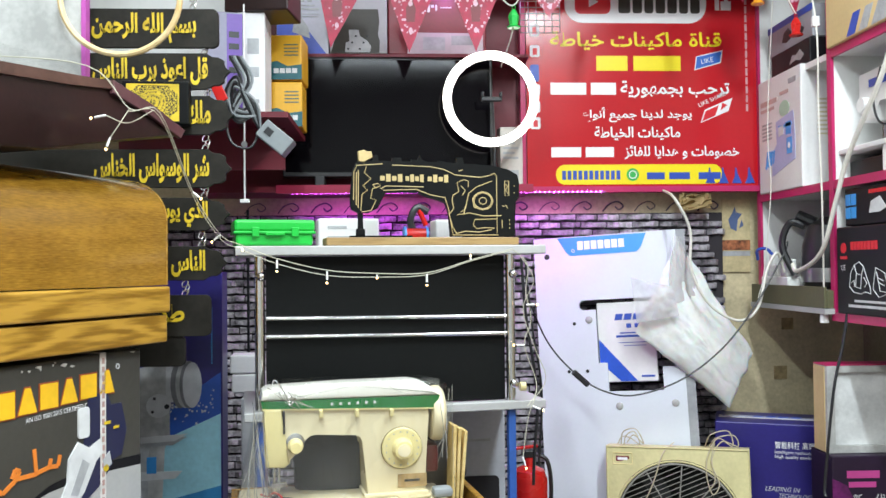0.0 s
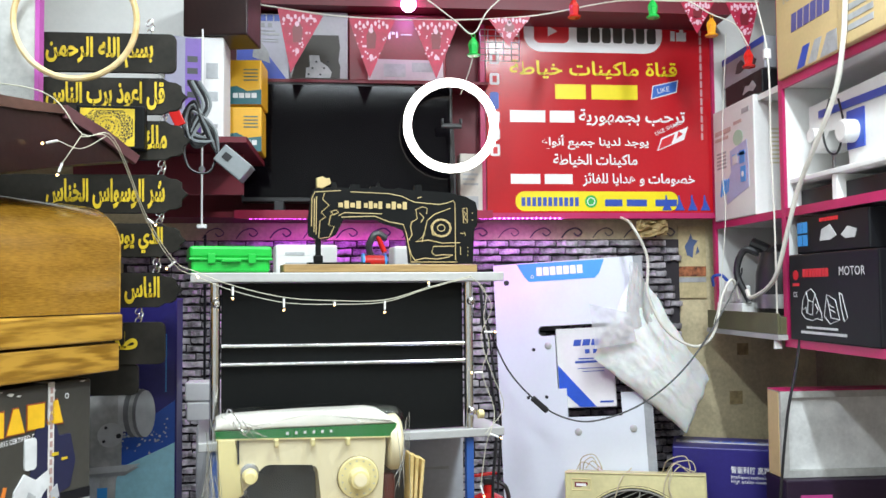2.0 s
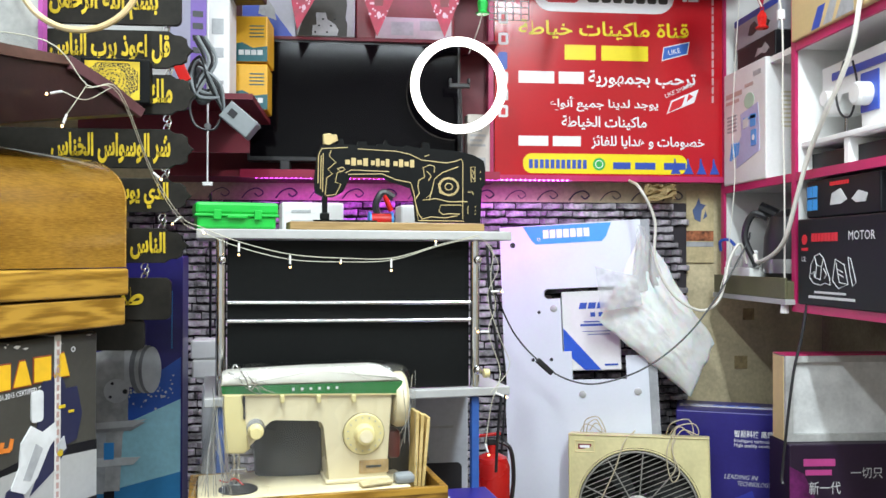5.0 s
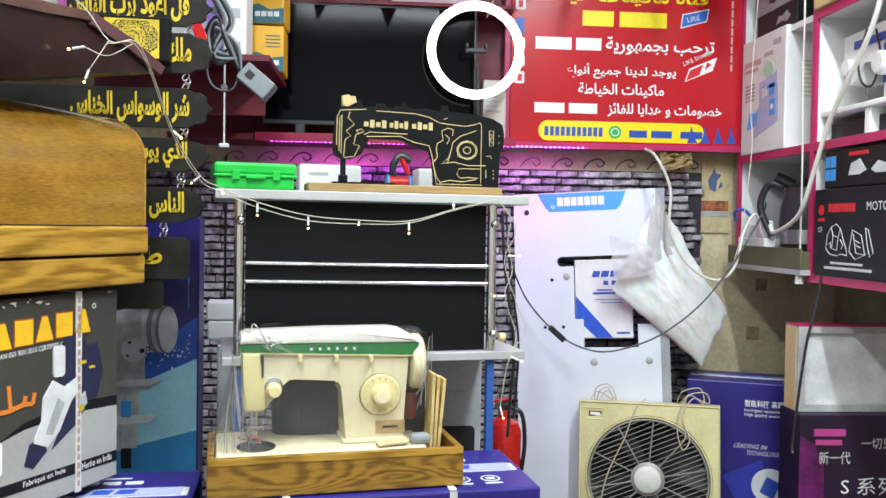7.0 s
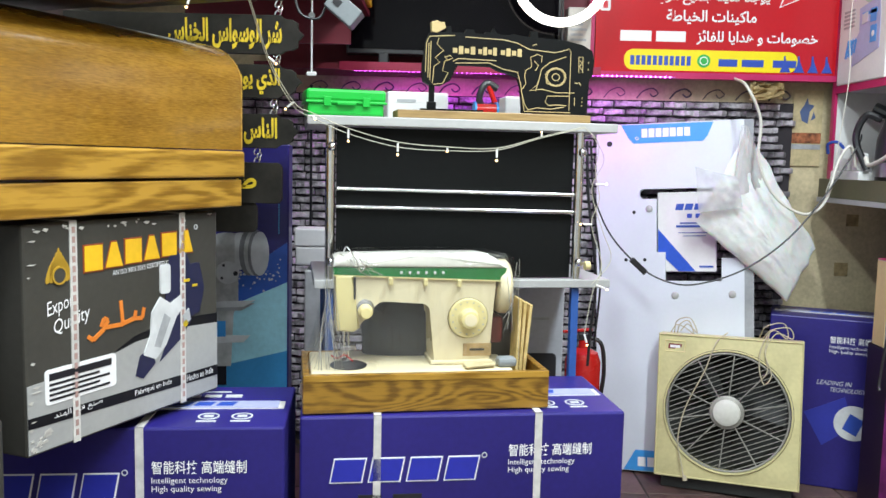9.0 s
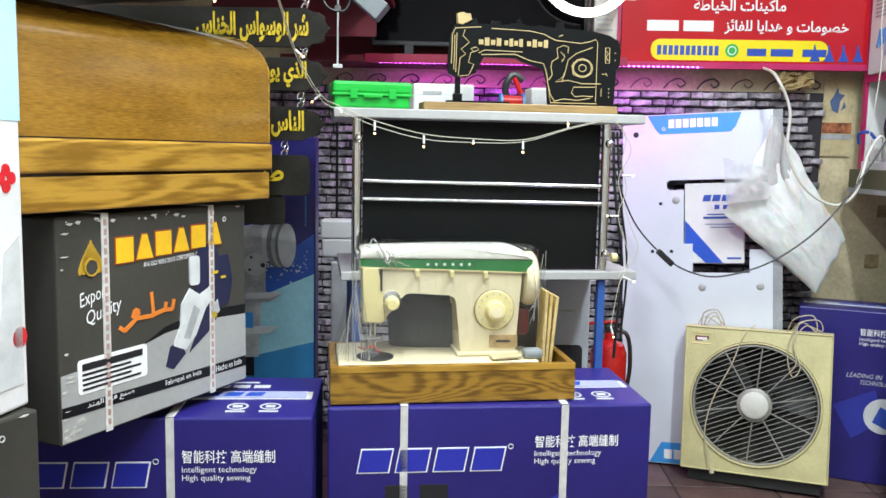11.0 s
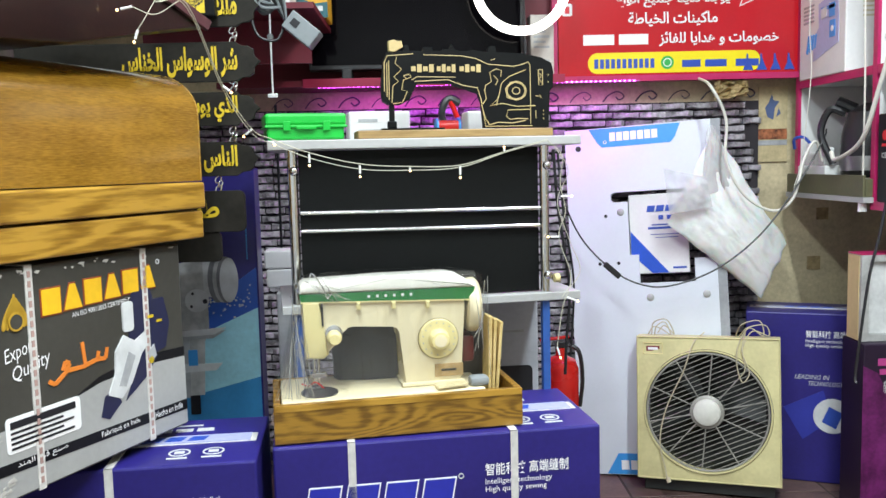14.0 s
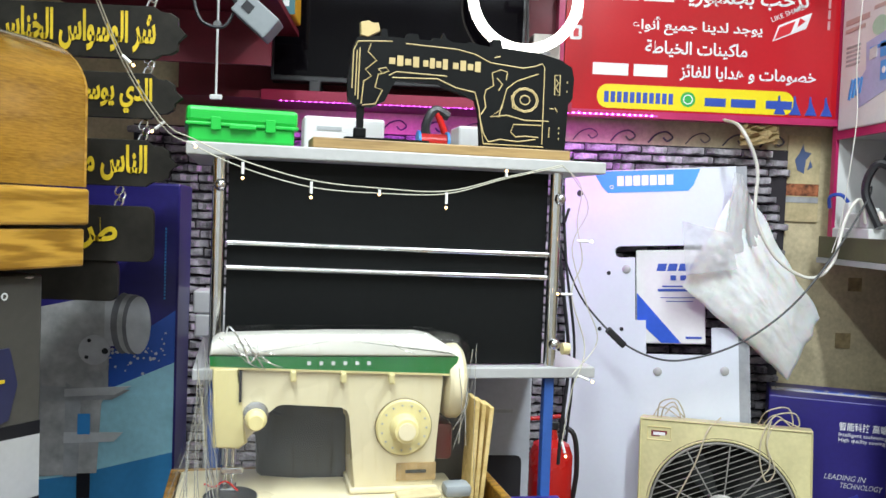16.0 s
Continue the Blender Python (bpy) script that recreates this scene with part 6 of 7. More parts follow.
def lace_mat():
    """Gold tooling on black: cells with gold edges."""
    m = bpy.data.materials.new("gold lace tooling")
    m.use_nodes = True
    nt = m.node_tree
    b = nt.nodes["Principled BSDF"]
    tc, vo, rp = nt.nodes.new("ShaderNodeTexCoord"), nt.nodes.new("ShaderNodeTexVoronoi"), nt.nodes.new("ShaderNodeValToRGB")
    vo.feature, vo.inputs["Scale"].default_value = "DISTANCE_TO_EDGE", 240
    nt.links.new(tc.outputs["Object"], vo.inputs["Vector"])
    nt.links.new(vo.outputs["Distance"], rp.inputs["Fac"])
    e = rp.color_ramp.elements
    e[0].position, e[1].position = 0.06, 0.11
    e[0].color, e[1].color = (0.66, 0.48, 0.04, 1), (0.02, 0.016, 0.008, 1)
    nt.links.new(rp.outputs["Color"], b.inputs["Base Color"])
    b.inputs["Roughness"].default_value = 0.4
    return m


LACE = lace_mat()
printed(qb, "gold_lace", [rect(0.012, 0.01, 0.1, 0.072)], LACE, lift=0.0008)
printed(qb, "gold_corner", [[(x, z), (x + sx * 0.018, z), (x, z + sz * 0.016)] for x, z, sx, sz in ((0.011, 0.009, 1, 1), (0.101, 0.009, -1, 1), (0.011, 0.073, 1, -1), (0.101, 0.073, -1, -1))], GOLD)

hp = thing("embroidery_hoop", "pale wooden embroidery hoop hanging before the calligraphy boards", "hoop", (-0.487, 1.9, 1.72))
part("hoop", tube([(0.106 * math.cos(6.28319 * i / 56), 0, 0.106 * math.sin(6.28319 * i / 56)) for i in range(57)], 0.0055, 8, 1), HOOPM, hp, "", True)
mc = thing("vinyl_cover", "dark brown vinyl cover folded over the wooden machine case", "cover", (-0.628, 1.37, 1.1), 66)
OUTM = [(-0.15, 0.4), (0.15, 0.408), (0.3, 0.418), (0.388, 0.425), (0.48, 0.4), (0.556, 0.371), (0.545, 0.358), (0.48, 0.35), (0.4, 0.334), (0.255, 0.3), (0.1, 0.292), (-0.15, 0.292)]
part("sheet", prism(OUTM, -0.03, 0.27, 0.006), MAROON, mc, "dark brown vinyl", True)
part("top_fold", prism([(-0.15, 0.4), (0.15, 0.408), (0.3, 0.418), (0.388, 0.425), (0.392, 0.412), (0.3, 0.402), (0.15, 0.391), (-0.15, 0.378)], -0.036, -0.0305, 0.001), M("brown leatherette", (0.075, 0.035, 0.026), 0.35, var=0.4, scale=14, bump=0.05), mc, "paler brown folded edge", True)
part("strap", prism([(0.386, 0.426), (0.48, 0.402), (0.562, 0.372), (0.55, 0.356), (0.474, 0.384), (0.384, 0.405)], -0.038, -0.0305, 0.001), M("dull rose binding", (0.085, 0.03, 0.035), 0.4, var=0.3, scale=20), mc, "dull rose binding strip", True)
b = crumpled((-0.1, -0.04, 0.418), (0.4, -0.04, 0.43), (-0.1, 0.26, 0.43), (0.42, 0.26, 0.435), 0.0, 11, 30, 12)
for v_ in b.verts:
    v_.co.z += 0.012 * noise.noise(v_.co * 14) + 0.01
part("film", b, FILM, mc, "loose clear plastic film", True)

# ---- tall indigo carton with machine picture ----
pc = carton("carton", "tall indigo and cyan machine carton standing behind the boards", (-0.845, 2.29, FLOOR), 8, 0.45, 0.22, 1.02, CARTB, seam=False)
printed(pc, "royal_field", [[(0.0, 0.6), (0.2, 0.62), (0.446, 0.79), (0.446, 0.695), (0.33, 0.645), (0.2, 0.58), (0.0, 0.5)]], M("royal blue print", (0.02, 0.1, 0.48), 0.35), lift=0.001)
printed(pc, "cyan_sweep", [[(0.0, 0.5), (0.2, 0.58), (0.33, 0.645), (0.446, 0.695), (0.446, 0.53), (0.27, 0.49), (0.0, 0.46)]], INKCY)
printed(pc, "dark_sweep", [[(0.0, 0.46), (0.27, 0.49), (0.446, 0.53), (0.446, 0.36), (0.0, 0.32)]], M("sea blue print", (0.05, 0.27, 0.55), 0.35), lift=0.0011)
mg = M("machine grey print", (0.46, 0.46, 0.45), 0.42, var=0.25, scale=26, bump=0)
md = M("mid grey print", (0.2, 0.2, 0.21), 0.4, var=0.2, scale=30, bump=0)
printed(pc, "picture_column", [[(0.2, 0.49), (0.316, 0.495), (0.322, 0.62), (0.333, 0.65), (0.333, 0.81), (0.3, 0.812), (0.2, 0.79)]], mg, lift=0.003)
printed(pc, "picture_shade", [[(0.26, 0.49), (0.285, 0.49), (0.288, 0.64), (0.262, 0.66)], [(0.2, 0.655), (0.37, 0.645), (0.34, 0.628), (0.2, 0.625)]], INKGR, lift=0.0036)
printed(pc, "picture_arm", [[(0.26, 0.648), (0.372, 0.652), (0.345, 0.637), (0.26, 0.634)], [(0.26, 0.57), (0.36, 0.568), (0.345, 0.552), (0.26, 0.55)], round_rect(0.325, 0.725, 0.36, 0.812, 0.008, 3)], INKLG, lift=0.0044)
printed(pc, "picture_wheel", [disc(0.357, 0.766, 0.055, 24, 0.022)], md, lift=0.005)
printed(pc, "picture_wheel_edge", [disc(0.368, 0.765, 0.054, 24, 0.022)], mg, lift=0.0056)
printed(pc, "picture_wheel_groove", [disc(0.376, 0.764, 0.054, 24, 0.021)], md, lift=0.0062)
printed(pc, "picture_wheel_face", [disc(0.383, 0.763, 0.052, 24, 0.021)], INKLG, lift=0.0068)
printed(pc, "picture_hub", [disc(0.309, 0.718, 0.027, 18)], INKLG, lift=0.0052)
printed(pc, "picture_hole", [disc(0.327, 0.716, 0.0055, 12), disc(0.3, 0.735, 0.0035, 8), disc(0.296, 0.705, 0.0035, 8)], INKK, lift=0.006)
printed(pc, "picture_tag", [rect(0.283, 0.566, 0.304, 0.603)], INKBL, lift=0.005)
printed(pc, "picture_hook", [rect(0.283, 0.45, 0.305, 0.495)], INKK, lift=0.004)
drops = random.Random(5)
tagged(printed(pc, "droplet", [disc(drops.uniform(0.33, 0.43), drops.uniform(0.7, 0.77) * 0.5 + 0.32 + drops.uniform(0, 0.05), drops.uniform(0.0012, 0.003), 7) for _ in range(46)], INKLG, lift=0.0022), kind="stuff")
printed(pc, "side_writing", [rect(0.425, 0.81 + 0.006 * i, 0.428, 0.814 + 0.006 * i) for i in range(22)], INKBL)

# ---- small things beside the rack ----
for z, dx in ((0.955, 0.0), (0.905, 0.004)):
    c = carton("small_box", "small white box wrapped in film on a wall bracket", (-0.43 + dx, 2.6, z), 4, 0.085, 0.08, 0.048, CARTW, seam=False, group="white wrapped boxes")
b_ = carton("bracket_box", "flat grey box standing under white boxes", (-0.4, 2.59, FLOOR), 4, 0.06, 0.09, 0.695 - 0.002, INKLG, seam=False)
st = thing("wall_strip", "narrow dark metal strip standing along the stone wall", "strip", (-0.43, 2.86, FLOOR))
part("strip", box(0, 0, 0, 0.007, 0.007, 1.2, 0.001), CARTK, st)
gc = carton("carton", "pale grey carton standing behind the rack legs", (0.02, 2.33, FLOOR), 4, 0.235, 0.1, 0.7, M("pale grey carton", (0.45, 0.47, 0.52), 0.5), seam=False)
printed(gc, "dark_field", [round_rect(0.12, 0.42, 0.22, 0.54, 0.012, 4)], INKK)
printed(gc, "small_writing", [rect(0.14, 0.62, 0.2, 0.626)], INKGR)
bb = thing("black_bag", "crumpled black bag standing on the carton behind the sewing machine", "bag", (-0.03, 1.965, 0.765), 10)
b = bmesh.new()
bmesh.ops.create_uvsphere(b, u_segments=40, v_segments=24, radius=1)
for v in b.verts:
    x, y, z = v.co
    v.co = Vector((0.16 * math.copysign(abs(x) ** 0.6, x), 0.035 * y, 0.09 + 0.09 * math.copysign(abs(z) ** 0.6, z))) * (1 + 0.08 * noise.noise((x * 4, y * 4, z * 5)))
part("body", b, BLACKP, bb, "glossy crumpled black plastic", True)

fe = thing("fire_extinguisher", "red fire extinguisher with black valve on a carton", "extinguisher", (0.372, 2.75, FLOOR + 0.04))
part("stand", box(-0.05, -0.05, -0.04, 0.05, 0.05, 0.26, 0.004), CARTBR, fe, "brown stand block")
part("cylinder", lathe([(0.03, 0.262), (0.05, 0.267), (0.051, 0.39), (0.042, 0.415), (0.015, 0.428), (0.012, 0.45)], FRONT, 28), REDP, fe, "red enamelled cylinder", True)
part("valve", box(-0.014, -0.012, 0.45, 0.014, 0.012, 0.47, 0.003), BLACKP, fe)
part("handle", moved(box(-0.01, -0.006, 0.472, 0.075, 0.006, 0.48, 0.002), pose(0, 0, 0, 0, -6, 0)), REDP, fe, "red handle")
part("hose", tube([(0.014, 0, 0.46), (0.05, -0.01, 0.44), (0.06, -0.01, 0.36), (0.052, -0.01, 0.28)], 0.006, 8), BLACKP, fe, "", True)

# ---- right bay: tray, kettle, plugs, white machine ----
tr = thing("metal_tray", "olive painted metal tray on the grey lower shelf", "tray", (1.192, 2.668, 1.1005))
part("front", box(0, 0, 0, 0.008, 0.49, 0.06, 0.002), OLIVE, tr)
part("floor", box(0.0085, 0, 0, 0.4, 0.49, 0.05, 0.002), OLIVE, tr)
kt = thing("electric_kettle", "black and steel electric kettle standing on the olive tray", "kettle", (1.31, 2.86, 1.151))
part("body", lathe([(0.07, 0), (0.078, 0.01), (0.082, 0.06), (0.078, 0.13), (0.06, 0.19), (0.02, 0.215), (0.001, 0.217)], FRONT, 32), BLACKP, kt, "black glossy body", True)
part("steel_band", lathe([(0.0825, 0.02), (0.0835, 0.05), (0.0825, 0.062)], FRONT, 32), STEEL, kt, "narrow steel band", True)
part("handle", tube([(-0.05, 0.05, 0.19), (-0.09, 0.07, 0.2), (-0.11, 0.08, 0.13), (-0.08, 0.06, 0.04)], 0.011, 8), BLACKP, kt, "", True)
part("spout", cyl((-0.02, 0.05, 0.2), (-0.06, 0.08, 0.225), 0.018, 10), BLACKP, kt)
ps = thing("power_strip", "white power strip with plugs lying on the olive tray", "power strip", (1.21, 2.93, 1.151))
part("strip", box(0, 0, 0, 0.05, 0.19, 0.035, 0.004), WHITE, ps)
part("plug", box(0.005, 0.02, 0.0355, 0.04, 0.06, 0.09, 0.005), WHITE, ps)
part("plug", box(0.005, 0.08, 0.0355, 0.04, 0.12, 0.075, 0.005), WHITE, ps)
part("plug", box(0.012, 0.13, 0.0355, 0.035, 0.16, 0.105, 0.005), WHITE, ps)
part("cord", tube([(0.02, 0.145, 0.105), (0.0, 0.15, 0.125), (-0.02, 0.17, 0.12), (-0.01, 0.19, 0.09)], 0.005, 6), INKB, ps, "blue wire", True)

wm = thing("sewing_machine", "white sewing machine with blue trim on the side shelf", "sewing machine", (1.237, 2.655, 1.457), -90)
part("support", box(0.0, 0.03, 0.0, 0.5, 0.16, 0.05), CARTK, wm, "dark underside in a stand")
part("bed", box(-0.03, 0.0, 0.07, 0.5, 0.18, 0.085, 0.003), WHITE, wm)
part("bed_leg", box(0.2, 0.005, 0.0, 0.225, 0.17, 0.07, 0.003), WHITE, wm)
B2 = [(0.03, 0.285), (0.5, 0.3), (0.5, 0.0855), (0.22, 0.0855), (0.22, 0.2), (0.13, 0.205), (0.11, 0.15), (0.05, 0.15), (0.03, 0.19)]
part("body", prism(B2, 0.04, 0.13, 0.008), WHITE, wm, "white enamelled arm", True)
part("trim", box(0.09, 0.036, 0.24, 0.4, 0.042, 0.26), INKB, wm, "blue trim strip")
part("trim", box(0.225, 0.036, 0.13, 0.3, 0.042, 0.23), INKB, wm, "blue dial plate")
part("dial", lathe([(0.03, 0), (0.03, 0.03), (0.024, 0.036), (0.001, 0.036)], Matrix.Translation((0.255, 0.036, 0.175)) @ TOF, 28), WHITE, wm, "", True)
part("tension_knob", lathe([(0.02, 0), (0.02, 0.02), (0.001, 0.02)], Matrix.Translation((0.075, 0.04, 0.195)) @ TOF, 22), WHITE, wm, "", True)
part("needle_bar", cyl((0.085, 0.08, 0.09), (0.085, 0.08, 0.15), 0.005, 8), CHROME, wm)
part("cable", tube([(0.16, 0.03, 0.28), (0.14, 0.02, 0.2), (0.16, 0.02, 0.14), (0.2, 0.025, 0.13), (0.22, 0.03, 0.2), (0.2, 0.03, 0.27)], 0.003, 6), BLACKP, wm, "", True)
c = carton("carton", "white machine carton with small dark print behind the shelf machine", (1.45, 2.65, 1.456), -90, 0.5, 0.12, 0.33, CARTW, seam=False)
printed(c, "small_writing", [rect(0.05, 0.28, 0.11, 0.295), rect(0.3, 0.29, 0.34, 0.3), rect(0.04, 0.07, 0.08, 0.11)], INKGR)
printed(c, "red_band", [rect(0.02, 0.012, 0.3, 0.022)], INKR)

# ---- white framed box and purple carton at the side ----
wf = thing("framed_box", "white framed box with grey front and magenta top", "box", (1.19, 2.66, 0.7015), -1)
part("panel", box(0.0225, 0.012, 0.0205, 0.3995, 0.02, 0.2215), GALV, wf, "rough grey board")
bm = box(0, 0, 0, 0.42, 0.075, 0.02)
box(0, 0, 0.222, 0.42, 0.075, 0.24, bm=bm)
box(0, 0, 0.02, 0.022, 0.075, 0.222, bm=bm)
box(0.4, 0, 0.02, 0.42, 0.075, 0.222, bm=bm)
part("frame", bm, OFFWHITE, wf, "worn white wooden frame")
part("top", box(-0.002, 0.002, 0.2405, 0.422, 0.075, 0.244), PINK, wf, "magenta painted top")
part("side", box(-0.003, 0.01, 0.002, -0.0005, 0.073, 0.238), CARTT, wf, "bare tan side")
c = carton("carton", "dark purple carton with pink print under a framed box", (1.185, 2.63, FLOOR), -2, 0.42, 0.13, 0.5, CARTP, seam=False)
lettering(c, "\u65b0\u4e00\u4ee3", 0.1, 0.38, 0.035, INKLG, 0.09)
lettering(c, "S \u7cfb\u5217", 0.2, 0.3, 0.05, INKW, 0.16)
lettering(c, "\u4e00\u5207\u53ea", 0.22, 0.42, 0.03, INKLG, 0.09)
printed(c, "pink_bar", [rect(0.04, 0.44, 0.13, 0.46), rect(0.045, 0.415, 0.12, 0.43)], M("pink ink", (0.5, 0.06, 0.25), 0.4))
printed(c, "pink_sweep", [[(0.0, 0.0), (0.07, 0.0), (0.075, 0.2), (0.07, 0.36), (0.04, 0.42), (0.0, 0.44)]], M("magenta print", (0.14, 0.015, 0.11), 0.35, var=0.5, scale=12))

# ---- wall patches ----
mp_ = thing("wall_mural", "faded beige mural strip with a blue motif on the wall", "picture", (1.124, 3.232, 1.2), kind="structure")
part("sheet", box(0, 0, 0, 0.098, 0.006, 0.25), M("faded mural paper", (0.58, 0.48, 0.27), 0.7, var=0.25, scale=10), mp_)
printed(mp_, "blue_motif", [[(0.03, 0.15), (0.05, 0.14), (0.055, 0.18), (0.07, 0.2), (0.05, 0.205), (0.045, 0.225), (0.035, 0.2), (0.022, 0.18)], [(0.06, 0.15), (0.075, 0.16), (0.068, 0.18)]], M("faded blue paint", (0.08, 0.12, 0.25), 0.6))
printed(mp_, "rust_band", [rect(0.0, 0.075, 0.097, 0.11)], M("rust ornament", (0.35, 0.12, 0.05), 0.6, var=0.6, scale=60))
printed(mp_, "grey_band", [rect(0.0, 0.055, 0.097, 0.072)], INKGR)
for x, z, s in ((1.33, 1.0, 0.04), (1.3, 0.83, 0.045)):
    ob = structure("paper_patch", box(x, 3.236, z, x + s, 3.2395, z + s), M("brown paper patch", (0.36, 0.27, 0.13), 0.8, var=0.3, scale=40), "small brown paper patch stuck on the wall", "paper")
yp = thing("yellow_wrap", "crumpled yellow paper wrap stuck under the banner", "paper", (0.94, 3.13, 1.405))
b = crumpled((0, 0, 0), (0.11, 0, 0.01), (0.01, 0.03, 0.06), (0.12, 0.03, 0.065), 0.03, 5)
bmesh.ops.solidify(b, geom=b.faces[:], thickness=0.002)
part("sheet", b, CARTT, yp, "", True)
SCROLL = M("weathered iron grey", (0.1, 0.09, 0.1), 0.6, var=0.4, scale=30)
for i in range(15):
    x0 = -0.5 + 0.11 * i
    sc = structure("scroll_trim", tube([(x0, 3.235, 1.412), (x0 + 0.02, 3.23, 1.435), (x0 + 0.05, 3.23, 1.445), (x0 + 0.07, 3.23, 1.43), (x0 + 0.055, 3.23, 1.418), (x0 + 0.042, 3.23, 1.428)], 0.0018 + 0.0005 * (i % 3), 6), SCROLL, "dark scroll ornament along the stone wall top", "trim")

# ---- bunting, lanterns ----
bt = thing("bunting", "red paper bunting with lantern prints strung before the upper shelf", "bunting", (0, 0, 0))
part("string", tube([(-0.45, 2.85, 2.1), (-0.22, 2.85, 2.066), (-0.05, 2.85, 2.045), (0.15, 2.85, 2.038), (0.35, 2.85, 2.043), (0.55, 2.85, 2.06), (0.8, 2.85, 2.11), (1.0, 2.85, 2.115), (1.25, 2.85, 2.118)], 0.0022, 6), CABLEW, bt, "", True)
for x0, z0, x1, z1, xt, zt in ((-0.22, 2.063, -0.087, 2.043, -0.182, 1.871), (-0.014, 2.038, 0.124, 2.037, 0.048, 1.858), (0.174, 2.038, 0.315, 2.038, 0.245, 1.861), (0.403, 2.045, 0.532, 2.054, 0.462, 1.965), (0.999, 2.112, 1.106, 2.113, 1.05, 2.013), (1.143, 2.114, 1.251, 2.116, 1.211, 1.972)):
    fl = part("flag", prism([(x0, z0), (x1, z1), (xt, zt)], 2.846, 2.8475), FLAGR, bt, "red printed paper triangle")
    mx_, hz = (x0 + x1 + xt) / 3, (z0 + z1) / 2 - zt
    part("flag_print", prism([(mx_ - 0.012, zt + hz * 0.5), (mx_ + 0.012, zt + hz * 0.5), (mx_ + 0.016, zt + hz * 0.72), (mx_ + 0.003, zt + hz * 0.9), (mx_ - 0.014, zt + hz * 0.72)], 2.8452, 2.8462), CARTR, fl)
    bm = bmesh.new()
    for k in range(30):
        u, v = random.random(), random.uniform(0.3, 0.96)
        px, pz = xt + (x0 + (x1 - x0) * u - xt) * v, zt + hz * v
        prism(disc(px, pz, random.uniform(0.0018, 0.0042), 7), 2.8453, 2.8461, bm=bm)
    tagged(part("flag_dots", bm, FLAGD, fl), kind="stuff")
    bm = bmesh.new()
    for k in range(9):
        u = 0.12 + 0.095 * k
        px, pz = xt + (x0 + (x1 - x0) * u - xt) * 0.88, zt + hz * (0.87 + 0.05 * (k % 2))
        prism(disc(px, pz, 0.0075, 9, 0.0042), 2.8445, 2.8452, bm=bm)
    prism(disc(mx_, zt + hz * 0.36, 0.009, 9, 0.006), 2.8445, 2.8452, bm=bm)
    prism(disc(mx_, zt + hz * 0.8, 0.008, 9, 0.007), 2.8445, 2.8452, bm=bm)
    tagged(part("flag_scroll", bm, FLAGD, fl), kind="stuff")
for x, z, m_, nm in ((0.351, 1.948, LANG, "green"), (0.654, 2.069, LANR, "red"), (0.895, 2.074, LANG, "green"), (1.076, 2.022, LANO, "orange"), (1.19, 1.929, LANR, "red")):
    ln = thing("lantern", "small " + nm + " plastic lantern hanging on the light string", "lantern", (x, 2.8, z), 0, "small lanterns")
    part("cage", lathe([(0.017, -0.025), (0.012, -0.02), (0.016, 0.004), (0.013, 0.012), (0.005, 0.024)], FRONT, 6), m_, ln, "faceted plastic cage")
    part("base", lathe([(0.018, -0.03), (0.02, -0.026), (0.016, -0.0245)], FRONT, 12), m_, ln)
    part("ring", tube([(0.005 * math.cos(a), 0, 0.03 + 0.006 * math.sin(a)) for a in [j * 0.785 for j in range(9)]], 0.0012, 5, 1), m_, ln)
lc = thing("lantern_string", "white cable of the lantern light string under the beam", "cable", (0, 0, 0))
part("cable", tube([(0.1, 2.8, 2.16), (0.22, 2.8, 2.08), (0.3, 2.8, 2.02), (0.351, 2.8, 1.985), (0.4, 2.8, 2.06), (0.5, 2.8, 2.13), (0.654, 2.8, 2.115), (0.78, 2.8, 2.13), (0.895, 2.8, 2.12), (1.0, 2.8, 2.1), (1.076, 2.8, 2.06), (1.15, 2.8, 2.03), (1.19, 2.8, 1.965)], 0.0022, 6), CABLEW, lc, "", True)
part("cable", tube([(0.35, 2.8, 1.92), (0.34, 2.82, 1.88), (0.325, 2.9, 1.83)], 0.0018, 6), CABLEW, lc)

# ---- fairy lights ----
fy = thing("fairy_lights", "warm fairy lights on clear cable draped over the rack", "light string", (0, 0, 0))
A = [(-0.62, 1.62, 1.545), (-0.45, 1.63, 1.53), (-0.395, 1.65, 1.47), (-0.36, 1.69, 1.47), (-0.345, 1.84, 1.36), (-0.315, 1.92, 1.29), (-0.285, 1.955, 1.272), (-0.22, 1.97, 1.246), (-0.127, 1.978, 1.223), (-0.033, 1.992, 1.216), (0.063, 2.01, 1.216), (0.15, 2.025, 1.24), (0.236, 2.045, 1.262)]
part("cable", tube(A, 0.0009, 6), FAIRYC, fy, "", True)
part("cable", tube([(x, y - 0.003, z - 0.006 + 0.004 * math.sin(9 * x)) for x, y, z in A[2:]], 0.0008, 6), FAIRYC, fy, "", True)
part("cable", tube([(-0.395, 1.65, 1.47), (-0.41, 1.64, 1.44), (-0.42, 1.64, 1.425)], 0.0008, 6), FAIRYC, fy)
part("cable", tube([(-0.37, 1.68, 1.472), (-0.4, 1.66, 1.45), (-0.43, 1.65, 1.46)], 0.0008, 6), FAIRYC, fy)
part("cable", tube([(0.236, 2.045, 1.262), (0.266, 2.045, 1.23), (0.262, 2.045, 1.176), (0.272, 2.045, 1.12), (0.258, 2.045, 1.07), (0.28, 2.045, 1.0), (0.276, 2.035, 0.965), (0.262, 2.03, 0.93), (0.25, 2.03, 0.85)], 0.0009, 6), FAIRYC, fy, "", True)
